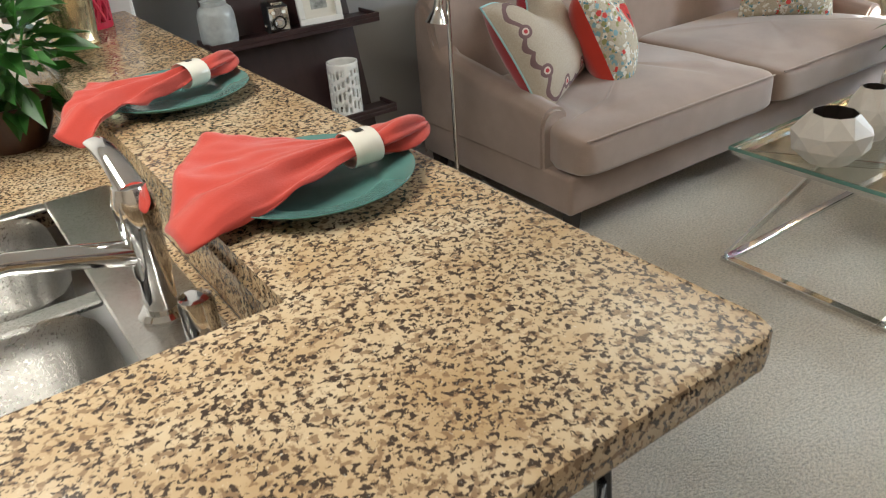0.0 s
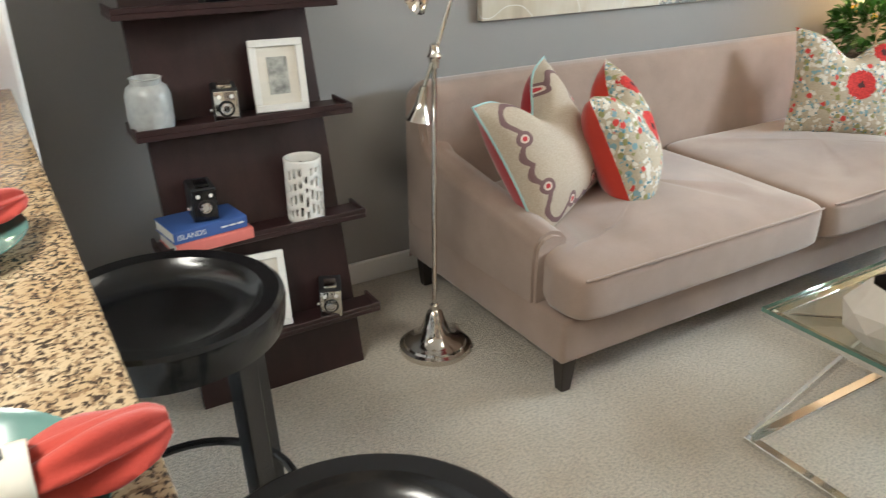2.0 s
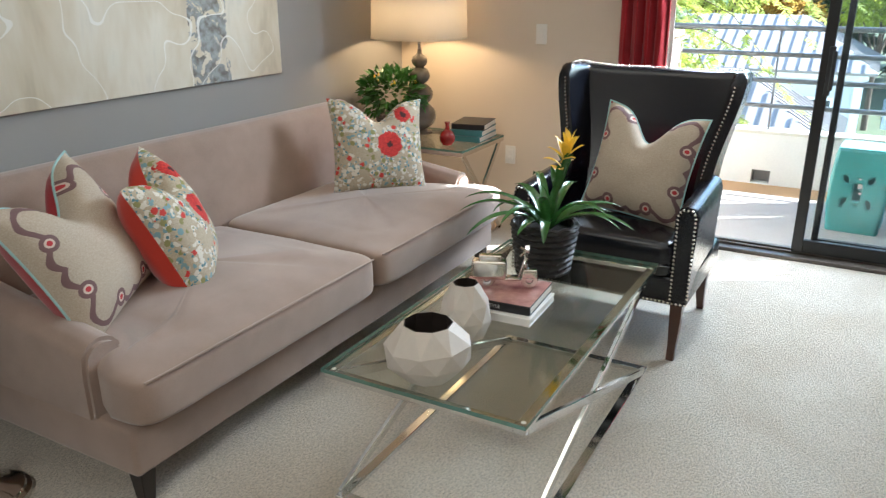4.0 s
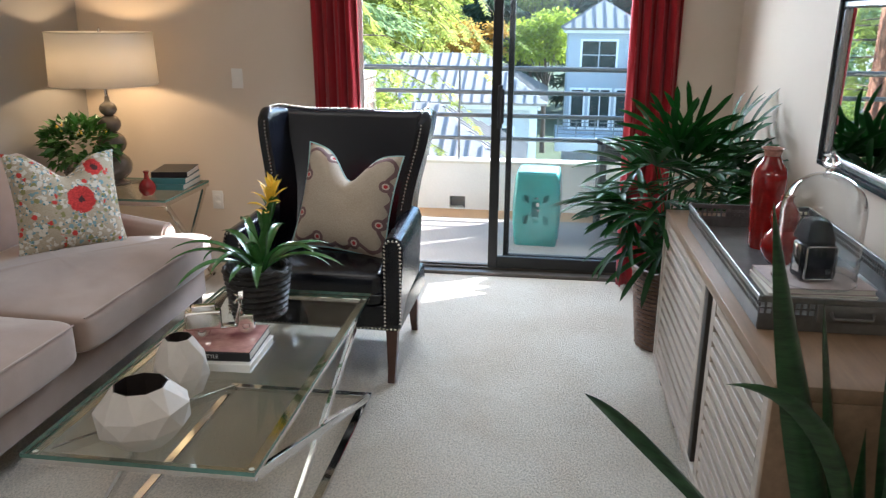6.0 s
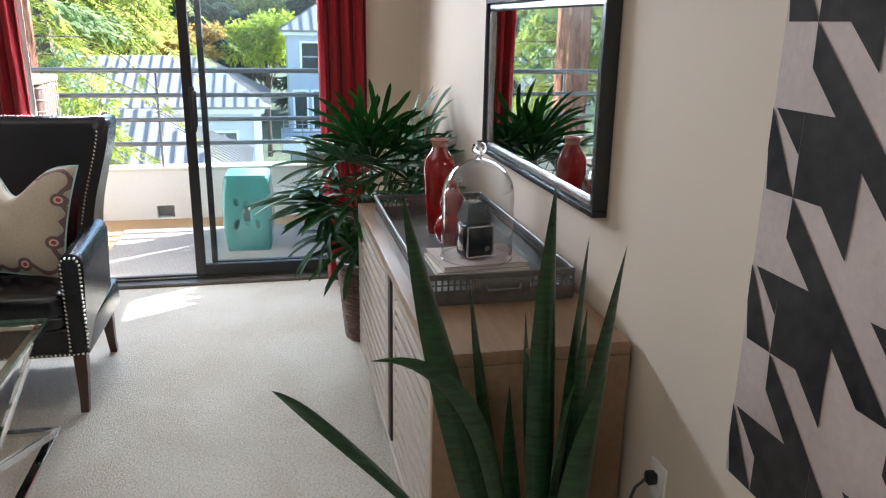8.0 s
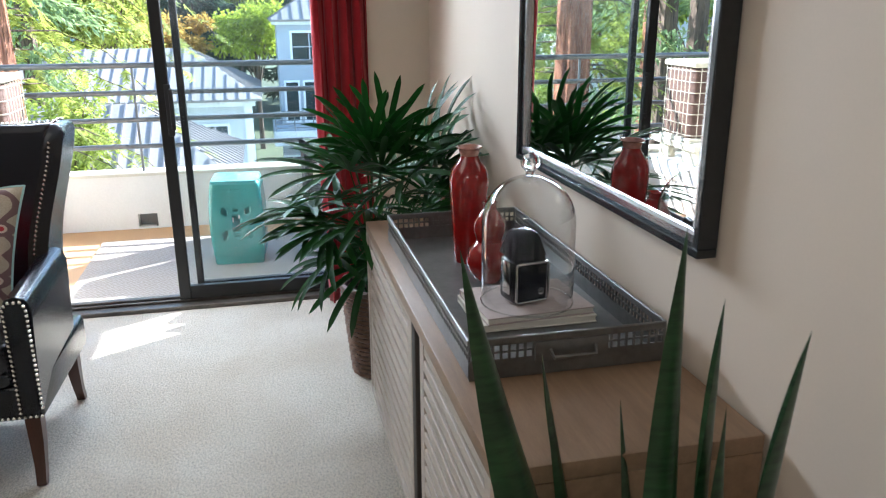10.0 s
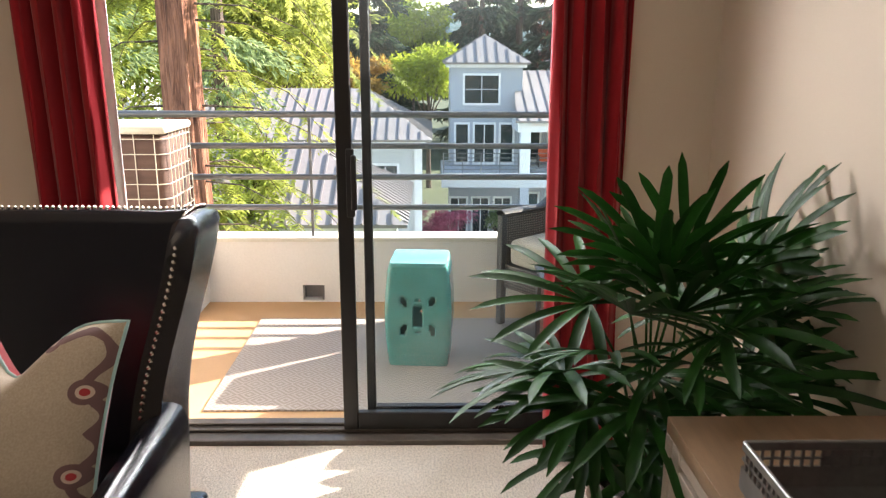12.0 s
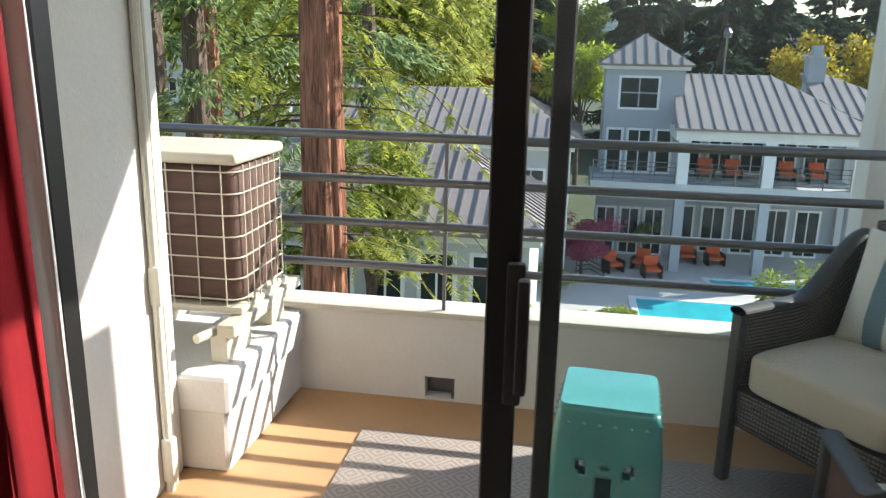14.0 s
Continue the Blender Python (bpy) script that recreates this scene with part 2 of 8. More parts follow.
def abstract_mat():
    """Muted cream and grey brushed painting with a dark grey figure-like smudge and pale scribbles."""
    m, n, l, b = node_mat("abstract_canvas")
    co = obj_co(n, l)
    n1 = noise_tex(n, l, obj_co(n, l, (1, 1, 0.35)), 3.2, 5, 0.6, 0.4)
    base = ramp(n, l, n1, [(0.25, (0.33, 0.27, 0.18)), (0.45, (0.62, 0.55, 0.42)), (0.6, (0.72, 0.68, 0.58)), (0.8, (0.45, 0.43, 0.38))])
    sep = n.new("ShaderNodeSeparateXYZ")
    l.new(co, sep.inputs[0])
    sm = noise_tex(n, l, co, 12, 5, 0.6, 1.2)
    near = calc(n, l, "ABSOLUTE", calc(n, l, "SUBTRACT", sep.outputs[0], 0.30))
    msk = calc(n, l, "MULTIPLY", calc(n, l, "LESS_THAN", near, 0.12), calc(n, l, "GREATER_THAN", sm, 0.47))
    base = mixc(n, l, calc(n, l, "MULTIPLY", msk, 0.8), base, ramp(n, l, noise_tex(n, l, co, 25, 3), [(0.35, (0.03, 0.03, 0.035)), (0.6, (0.25, 0.3, 0.34))]))
    ln = calc(n, l, "ABSOLUTE", calc(n, l, "SUBTRACT", noise_tex(n, l, co, 3.1, 1), 0.52))
    base = mixc(n, l, calc(n, l, "MULTIPLY", calc(n, l, "LESS_THAN", ln, 0.004), 0.8), base, (0.85, 0.84, 0.8))
    l.new(base, b.inputs["Base Color"])
    b.inputs["Roughness"].default_value = 0.55
    add_bump(n, l, b, noise_tex(n, l, co, 180, 3), 0.3, 0.001)
    return m


def rug_mat():
    m, n, l, b = node_mat("diamond_weave_rug")
    co = obj_co(n, l)
    sep = n.new("ShaderNodeSeparateXYZ")
    l.new(co, sep.inputs[0])

    def tri(axis, period):
        f = calc(n, l, "FRACT", calc(n, l, "DIVIDE", calc(n, l, "ADD", sep.outputs[axis], 20.0), period))
        return calc(n, l, "ABSOLUTE", calc(n, l, "SUBTRACT", f, 0.5))
    d = calc(n, l, "FRACT", calc(n, l, "MULTIPLY", calc(n, l, "ADD", tri(0, 0.12), tri(1, 0.12)), 4.0))
    f = noise_tex(n, l, co, 220, 2)
    c = mixc(n, l, calc(n, l, "GREATER_THAN", d, 0.5), (0.33, 0.285, 0.25), (0.43, 0.38, 0.34))
    c = mixc(n, l, 0.4, c, ramp(n, l, f, [(0.3, (0.5,) * 3), (0.7, (1.0,) * 3)]), "MULTIPLY")
    l.new(c, b.inputs["Base Color"])
    b.inputs["Roughness"].default_value = 0.95
    add_bump(n, l, b, f, 0.5, 0.003)
    return m


def plaid_pillow_mat():
    m, n, l, b = node_mat("striped_outdoor_cotton")
    co = obj_co(n, l)
    sep = n.new("ShaderNodeSeparateXYZ")
    l.new(co, sep.inputs[0])
    f = calc(n, l, "FRACT", calc(n, l, "DIVIDE", calc(n, l, "ADD", sep.outputs[0], 9.02), 0.2))
    c = mixc(n, l, calc(n, l, "GREATER_THAN", f, 0.62), (0.72, 0.68, 0.6), (0.16, 0.24, 0.27))
    l.new(c, b.inputs["Base Color"])
    b.inputs["Roughness"].default_value = 0.9
    add_bump(n, l, b, noise_tex(n, l, co, 350, 2), 0.25, 0.001)
    return m


M = {}
M["granite"], M["carpet"], M["floral"], M["scroll"], M["rug"], M["abstract"] = granite(), carpet(), floral_mat(), scroll_mat(), rug_mat(), abstract_mat()
M["striped"] = plaid_pillow_mat()
M["wall_beige"] = mat("beige_wall_paint", (0.64, 0.545, 0.44), 0.75, var=0.03, scale=1.2, fine=160, bump=0.12, depth=0.0008)
M["wall_grey"] = mat("grey_wall_paint", (0.30, 0.285, 0.27), 0.75, var=0.04, scale=1.2, fine=160, bump=0.12, depth=0.0008)
M["white_paint"] = mat("white_wall_paint", (0.80, 0.78, 0.75), 0.7, var=0.03, scale=1.5, fine=150, bump=0.1, depth=0.0008)
M["ceiling"] = mat("white_ceiling_paint", (0.8, 0.79, 0.77), 0.85, var=0.03, fine=90, bump=0.3, depth=0.002)
M["trim"] = mat("white_trim_paint", (0.78, 0.76, 0.73), 0.4, var=0.03, bump=0.03)
M["stucco"] = mat("white_stucco", (0.70, 0.685, 0.655), 0.9, var=0.06, scale=2.0, fine=70, bump=0.5, depth=0.004)
M["cap"] = mat("cream_parapet_cap", (0.60, 0.58, 0.50), 0.85, var=0.1, scale=4, fine=80, bump=0.4, depth=0.003)
M["deck"] = mat("tan_coated_deck", (0.52, 0.31, 0.155), 0.7, var=0.1, scale=2.0, fine=120, bump=0.3, depth=0.002)
M["sofa"] = fabric("taupe_pink_velvet", (0.305, 0.222, 0.178), 0.16, 0.5, 300, 0.2, 6)
M["darkleg"] = mat("dark_stained_wood", (0.022, 0.016, 0.013), 0.35, var=0.3, stretch=(8, 8, 1), bump=0.05)
M["legbrown"] = mat("walnut_leg", (0.07, 0.03, 0.018), 0.3, var=0.3, stretch=(8, 8, 1), bump=0.05)
M["espresso"] = mat("espresso_veneer", (0.030, 0.013, 0.013), 0.35, var=0.35, scale=4, stretch=(6, 6, 1), bump=0.06)
M["leather"] = mat("navy_black_leather", (0.004, 0.0048, 0.009), 0.22, var=0.35, scale=8, fine=260, bump=0.25, depth=0.0015, rvar=0.15)
M["nickel"] = mat("polished_nickel", (0.72, 0.68, 0.62), 0.12, 1.0, var=0.04, bump=0.02, rvar=0.06)
M["chrome"] = mat("chrome", (0.78, 0.78, 0.78), 0.07, 1.0, var=0.03, bump=0.01, rvar=0.04)
M["steel"] = mat("brushed_steel", (0.55, 0.54, 0.52), 0.28, 1.0, var=0.08, fine=200, stretch=(1, 12, 1), bump=0.06, depth=0.0006)
M["pewter"] = mat("pewter_tray", (0.17, 0.17, 0.165), 0.42, 0.75, var=0.25, scale=10, bump=0.1)
M["nail"] = mat("antique_nailhead", (0.55, 0.50, 0.42), 0.25, 1.0, var=0.1, bump=0)
M["black"] = mat("black_lacquer", (0.008, 0.008, 0.009), 0.22, var=0.3, bump=0.04, coat=0.3)
M["black_metal"] = mat("dark_bronze_frame", (0.005, 0.0045, 0.004), 0.5, 0.0, var=0.3, bump=0.05)
M["threshold"] = mat("worn_bronze_track", (0.11, 0.095, 0.08), 0.42, 0.5, var=0.3, scale=9, bump=0.1)
M["black_matte"] = mat("black_matte_paint", (0.012, 0.012, 0.013), 0.55, var=0.3, bump=0.05)
M["plate"] = mat("teal_glazed_stoneware", (0.10, 0.21, 0.19), 0.15, var=0.12, scale=12, bump=0.03, coat=0.4)
M["napkin"] = fabric("coral_cotton_napkin", (0.43, 0.052, 0.036), 0.1, 0.3, 420, 0.3)
M["ring"] = mat("ivory_ceramic_ring", (0.75, 0.71, 0.62), 0.25, var=0.06, bump=0.02)
M["red_fabric"] = fabric("red_linen", (0.50, 0.035, 0.018), 0.12)
M["crimson_fabric"] = fabric("crimson_velvet", (0.33, 0.008, 0.016), 0.12)
M["curtain"] = fabric("crimson_curtain", (0.31, 0.012, 0.018), 0.12, 0.15, 300, 0.2)
M["liner"] = fabric("white_curtain_lining", (0.78, 0.76, 0.72), 0.05)
M["teal_piping"] = fabric("pale_aqua_piping", (0.35, 0.55, 0.55), 0.05)
M["sideboard"] = mat("weathered_oak", (0.42, 0.36, 0.30), 0.55, var=0.2, scale=3, fine=50, stretch=(2, 14, 14), bump=0.2, depth=0.001)
# brown oak, darkened further to carry the shade on the near end
M["sideboard_top"] = mat("oak_top", (0.25, 0.16, 0.095), 0.4, var=0.2, scale=3, fine=50, stretch=(2, 14, 14), bump=0.1, depth=0.001)
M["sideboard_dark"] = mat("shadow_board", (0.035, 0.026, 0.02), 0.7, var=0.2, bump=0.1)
M["ceramic_white"] = mat("white_ceramic", (0.80, 0.78, 0.74), 0.25, var=0.05, bump=0.02)
M["ceramic_matte"] = mat("matte_white_ceramic", (0.60, 0.545, 0.48), 0.6, var=0.06, bump=0.08)
M["ceramic_grey"] = mat("grey_crackle_jar", (0.36, 0.37, 0.36), 0.3, var=0.2, scale=14, bump=0.08)
M["inner_dark"] = mat("dark_brown_glaze", (0.028, 0.02, 0.016), 0.5, var=0.3, bump=0.05)
M["vase_red"] = mat("oxblood_glaze", (0.26, 0.009, 0.008), 0.1, var=0.35, scale=9, bump=0.02, coat=0.6)
M["vase_lip"] = mat("thin_pale_glaze", (0.42, 0.20, 0.15), 0.2, var=0.3, scale=30, bump=0.03, coat=0.5)
M["lantern_red"] = mat("raspberry_ceramic", (0.52, 0.02, 0.06), 0.15, var=0.1, bump=0.02, coat=0.4)
M["mercury"] = mat("mercury_glass", (0.55, 0.46, 0.28), 0.18, 0.85, var=0.5, scale=40, fine=120, bump=0.2, depth=0.002)
M["lampbody"] = mat("taupe_glazed_gourd", (0.16, 0.135, 0.115), 0.15, var=0.15, coat=0.5)
M["shade"] = mat("ivory_linen_shade", (0.78, 0.74, 0.67), 0.9, var=0.04, fine=300, bump=0.2, depth=0.001, trans=0.45)
M["leaf_palm"] = mat("palm_green", (0.016, 0.085, 0.012), 0.46, var=0.35, scale=6, stretch=(2, 2, 2), bump=0.1, island=True, trans=0.12, spec=0.28)
M["leaf_snake"] = mat("snake_plant_green", (0.011, 0.048, 0.017), 0.32, var=0.65, scale=22, fine=45, stretch=(0.6, 0.6, 3.5), bump=0.1, col2=(0.032, 0.088, 0.03))
M["leaf_brom"] = mat("bromeliad_green", (0.045, 0.13, 0.028), 0.25, var=0.3, scale=9, bump=0.06, trans=0.12)
M["flower"] = mat("yellow_bract", (0.80, 0.52, 0.04), 0.45, var=0.25, scale=20, bump=0.1, trans=0.25)
M["leaf_house"] = mat("house_plant_green", (0.055, 0.19, 0.030), 0.4, var=0.35, scale=12, bump=0.1, island=True, trans=0.2)
M["soil"] = mat("dark_soil_moss", (0.020, 0.016, 0.012), 0.95, var=0.5, fine=120, bump=0.8, depth=0.01)
M["basket"] = weave_mat("woven_brown_wicker", (0.03, 0.016, 0.011), (0.22, 0.13, 0.09), 10)
M["basket_black"] = weave_mat("woven_black_wicker", (0.005, 0.005, 0.005), (0.045, 0.04, 0.036), 10)
M["wicker"] = weave_mat("woven_grey_brown_wicker", (0.045, 0.035, 0.028), (0.24, 0.20, 0.165), 4.5, 0.6, 1.0)
M["strand_brown"] = mat("brown_willow_strand", (0.13, 0.075, 0.05), 0.5, var=0.5, scale=30, fine=90, bump=0.2, island=True)
M["strand_black"] = mat("black_willow_strand", (0.018, 0.016, 0.015), 0.45, var=0.5, scale=30, fine=90, bump=0.2)
M["strand_grey"] = mat("grey_willow_strand", (0.16, 0.13, 0.105), 0.6, var=0.4, scale=30, fine=90, bump=0.2)
M["wicker_red"] = weave_mat("woven_brown_resin_wicker", (0.07, 0.03, 0.022), (0.31, 0.17, 0.13), 4.5, 0.6, 1.0)
M["outdoor_frame"] = mat("charcoal_chair_frame", (0.05, 0.046, 0.044), 0.5, var=0.2, bump=0.1)
M["cushion_outdoor"] = fabric("beige_outdoor_canvas", (0.60, 0.52, 0.40), 0.06)
M["stool_teal"] = mat("turquoise_glaze", (0.075, 0.33, 0.31), 0.18, var=0.18, scale=6, bump=0.03, coat=0.4)
M["stool_hole"] = mat("dark_hollow", (0.02, 0.03, 0.03), 0.8, bump=0)
M["rail"] = mat("grey_painted_rail", (0.16, 0.165, 0.17), 0.35, 0.5, var=0.12, bump=0.04)
M["ac_cream"] = mat("cream_enamel", (0.58, 0.54, 0.43), 0.45, var=0.08, bump=0.04)
M["ac_fin"] = mat("brown_coil_fins", (0.11, 0.06, 0.045), 0.6, 0.2, var=0.3, fine=160, stretch=(1, 1, 8), bump=0.5, depth=0.004)
M["mirror"] = mat("mirror_glass", (0.70, 0.72, 0.72), 0.01, 1.0, var=0.0, bump=0, rvar=0.0)
M["mirror_frame"] = mat("gunmetal_frame", (0.055, 0.06, 0.065), 0.22, 0.7, var=0.2, bump=0.04)
M["silver_frame"] = mat("brushed_silver_bead", (0.55, 0.56, 0.57), 0.25, 0.9, var=0.1, bump=0.04)
M["glass"] = glass_mat("clear_glass")
M["table_glass"] = pane_mat("table_glass_face", (0.93, 0.955, 0.925), 0.05)
M["glass_edge"] = mat("green_glass_edge", (0.10, 0.19, 0.15), 0.06, var=0.25, scale=6, bump=0, trans=0.2, coat=0.6)
M["pane"] = pane_mat("door_pane", (0.95, 0.97, 0.97), 0.012, 0.006)
M["cloche"] = pane_mat("thin_blown_glass", (0.95, 0.965, 0.965), 0.05, 0.0, 0.95, 2.2)
M["paper"] = mat("cream_paper", (0.72, 0.68, 0.60), 0.85, var=0.06, fine=200, stretch=(1, 1, 12), bump=0.2)
M["book_blue"] = mat("blue_cloth_cover", (0.045, 0.10, 0.30), 0.6, var=0.1)
M["book_coral"] = mat("coral_cover", (0.62, 0.17, 0.14), 0.55, var=0.08)
M["book_black"] = mat("black_cover", (0.012, 0.012, 0.014), 0.4, var=0.2)
M["book_teal"] = mat("teal_cover", (0.06, 0.20, 0.22), 0.5, var=0.1)
M["book_photo"] = mat("magenta_photo_cover", (0.42, 0.06, 0.10), 0.3, var=0.6, scale=9, fine=30, bump=0, col2=(0.55, 0.32, 0.28))
M["photo"] = mat("grey_photograph", (0.22, 0.23, 0.23), 0.4, var=0.7, scale=22, fine=60, bump=0, col2=(0.6, 0.6, 0.55))
M["photo_warm"] = mat("brown_photograph", (0.20, 0.12, 0.08), 0.4, var=0.6, scale=18, fine=50, bump=0, col2=(0.5, 0.42, 0.34))
M["ink"] = mat("pale_ink", (0.72, 0.72, 0.7), 0.6, var=0.02, bump=0)
M["ink_dark"] = mat("dark_ink", (0.02, 0.02, 0.02), 0.6, var=0.02, bump=0)
M["canvas_grey"] = mat("plaster_pink_grey_canvas", (0.47, 0.39, 0.36), 0.8, var=0.18, scale=4, fine=60, bump=0.3, depth=0.002)
M["canvas_black"] = mat("charcoal_brushed_paint", (0.014, 0.014, 0.015), 0.8, var=0.5, scale=3.2, fine=26, bump=0.4, depth=0.001, col2=(0.06, 0.056, 0.056), spec=0.15)
M["silver"] = mat("silver_plate", (0.75, 0.73, 0.68), 0.12, 1.0, var=0.05, bump=0.03)
M["plastic_white"] = mat("white_plastic", (0.75, 0.73, 0.69), 0.35, var=0.03, bump=0.02)
# outdoors
M["siding"] = mat("blue_grey_siding", (0.36, 0.39, 0.43), 0.8, var=0.12, scale=0.5, fine=10, bump=0.1)
M["siding_pale"] = mat("pale_grey_siding", (0.48, 0.50, 0.51), 0.8, var=0.1, scale=0.5, fine=10, bump=0.1)
M["roof"] = mat("standing_seam_metal", (0.25, 0.23, 0.22), 0.75, 0.0, var=0.14, scale=0.4, fine=8, bump=0.05)
M["roof_seam"] = mat("roof_seam", (0.20, 0.185, 0.18), 0.5, 0.25, var=0.1, bump=0)
M["ext_trim"] = mat("white_exterior_trim", (0.72, 0.74, 0.75), 0.6, var=0.06, bump=0.05)
M["ext_glass"] = mat("dark_window_glass", (0.022, 0.033, 0.036), 0.12, 0.0, var=0.5, scale=1.5, bump=0, spec=0.35)
M["concrete"] = mat("pale_pool_deck", (0.52, 0.49, 0.45), 0.9, var=0.1, scale=0.6, fine=8, bump=0.1)
M["water"] = mat("turquoise_pool_water", (0.04, 0.45, 0.52), 0.08, var=0.2, scale=1.2, fine=6, bump=0.1, depth=0.02)
M["ground"] = mat("planted_ground", (0.07, 0.085, 0.04), 0.95, var=0.4, scale=0.3, fine=3, bump=0.3)
M["orange"] = mat("orange_cushion", (0.62, 0.11, 0.035), 0.8, var=0.1)
M["bark_red"] = bark_mat("redwood_bark", (0.075, 0.028, 0.017), (0.40, 0.17, 0.10))
M["bark"] = bark_mat("grey_brown_bark", (0.04, 0.028, 0.02), (0.17, 0.12, 0.09))


def leafm(name, c, c2, trans=0.5):
    return mat(name, c, 0.55, var=0.3, scale=1.5, fine=9, bump=0, col2=c2, island=True, trans=trans, spec=0.3)


M["lf_redwood"] = leafm("redwood_needles", (0.34, 0.42, 0.06), (0.60, 0.64, 0.16), 0.58)
M["lf_pine"] = leafm("pine_needles", (0.22, 0.34, 0.13), (0.44, 0.56, 0.26))
M["lf_lime"] = leafm("lime_foliage", (0.46, 0.60, 0.04), (0.66, 0.74, 0.10), 0.6)
M["lf_orange"] = leafm("orange_foliage", (0.58, 0.32, 0.06), (0.70, 0.48, 0.12), 0.6)
M["lf_yellow"] = leafm("yellow_foliage", (0.60, 0.46, 0.03), (0.74, 0.60, 0.08), 0.6)
M["lf_maple"] = leafm("crimson_foliage", (0.56, 0.08, 0.17), (0.80, 0.25, 0.36), 0.6)
M["lf_dark"] = leafm("dark_conifer_needles", (0.045, 0.085, 0.055), (0.11, 0.155, 0.085), 0.3)
M["lf_shrub"] = leafm("shrub_foliage", (0.26, 0.36, 0.05), (0.48, 0.56, 0.11))

# ---- building helpers ----
rng = random.Random(7)


def link_mesh(name, bm, material, smooth=True, angle=35):
    me = bpy.data.meshes.new(name)
    bmesh.ops.recalc_face_normals(bm, faces=bm.faces[:])
    bm.to_mesh(me)
    bm.free()
    me.materials.append(material)
    if smooth:
        me.polygons.foreach_set("use_smooth", [True] * len(me.polygons))
        me.set_sharp_from_angle(angle=radians(angle))
    return new(name, me)


def part(name, bm, material, parent=None, label="", smooth=True, angle=35, m=None):
    ob = link_mesh(name, bm, material, smooth, angle)
    if m is not None:
        ob.matrix_basis = m
    if parent is not None:
        ob.parent = parent
    if label:
        ob["label"] = label
    return ob


def twin(ob, m, parent):
    """Another part on the same mesh."""
    o = new(ob.name.split(".")[0], ob.data)
    o.matrix_basis = m
    o.parent = parent
    return o


def thing(name, label, category, m=None, group="", kind=""):
    ob = new(name)
    ob.empty_display_size = 0.1
    ob.matrix_basis = m if m is not None else Matrix()
    return tagged(ob, label, category, group, kind)


def solo(name, bm, material, label, category, m=None, group="", kind="", smooth=True, angle=35):
    return tagged(part(name, bm, material, None, "", smooth, angle, m), label, category, group, kind)


def box(x0, x1, y0, y1, z0, z1, bev=0.0, seg=2, bm=None, m=None):
    """A box between its limits, with rounded edges; added to bm when given."""
    own = bm is None
    if own:
        bm = bmesh.new()
    sub = bmesh.new()
    r = bmesh.ops.create_cube(sub, size=1)
    bmesh.ops.scale(sub, vec=(abs(x1 - x0), abs(y1 - y0), abs(z1 - z0)), verts=r["verts"])
    bmesh.ops.translate(sub, vec=((x0 + x1) / 2, (y0 + y1) / 2, (z0 + z1) / 2), verts=r["verts"])
    if bev:
        bmesh.ops.bevel(sub, geom=sub.edges[:], offset=bev, segments=seg, profile=0.5, affect="EDGES")
    merge(bm, sub, m)
    return bm


def merge(bm, sub, m=None):
    if m is not None:
        sub.transform(m)
    sub.verts.index_update()
    vs = [bm.verts.new(v.co) for v in sub.verts]
    uv0 = sub.loops.layers.uv.active
    uv1 = bm.loops.layers.uv.verify() if uv0 else None
    for f in sub.faces:
        try:
            g = bm.faces.new([vs[v.index] for v in f.verts])
            g.smooth = f.smooth
            if uv0:
                for a, b in zip(g.loops, f.loops):
                    a[uv1].uv = b[uv0].uv
        except ValueError:
            pass
    sub.free()
    return bm


def lathe(profile, seg=32, bm=None, m=None, uvs=1.0):
    """A turned shape from (radius, height) pairs, with UVs round and up."""
    sub = bmesh.new()
    uv = sub.loops.layers.uv.verify()
    rings = []
    for r, z in profile:
        if r < 1e-5:
            rings.append([sub.verts.new((0, 0, z))])
        else:
            rings.append([sub.verts.new((r * math.cos(a), r * math.sin(a), z)) for a in (2 * math.pi * i / seg for i in range(seg))])
    for k in range(len(rings) - 1):
        a, b = rings[k], rings[k + 1]
        for i in range(seg):
            j = (i + 1) % seg
            if len(a) == 1 and len(b) == 1:
                continue
            vs = [a[0], b[j], b[i]] if len(a) == 1 else [a[i], a[j], b[0]] if len(b) == 1 else [a[i], a[j], b[j], b[i]]
            f = sub.faces.new(vs)
            rr = profile[k][0] or profile[k + 1][0]
            for lo in f.loops:
                ang = i if (lo.vert in (a[i % len(a)], b[i % len(b)]) and lo.vert not in (a[j % len(a)], b[j % len(b)])) else i + 1
                lo[uv].uv = (ang / seg * uvs * 2 * math.pi * max(rr, 0.02), lo.vert.co.z * uvs)
    if bm is None:
        if m is not None:
            sub.transform(m)
        return sub
    return merge(bm, sub, m)


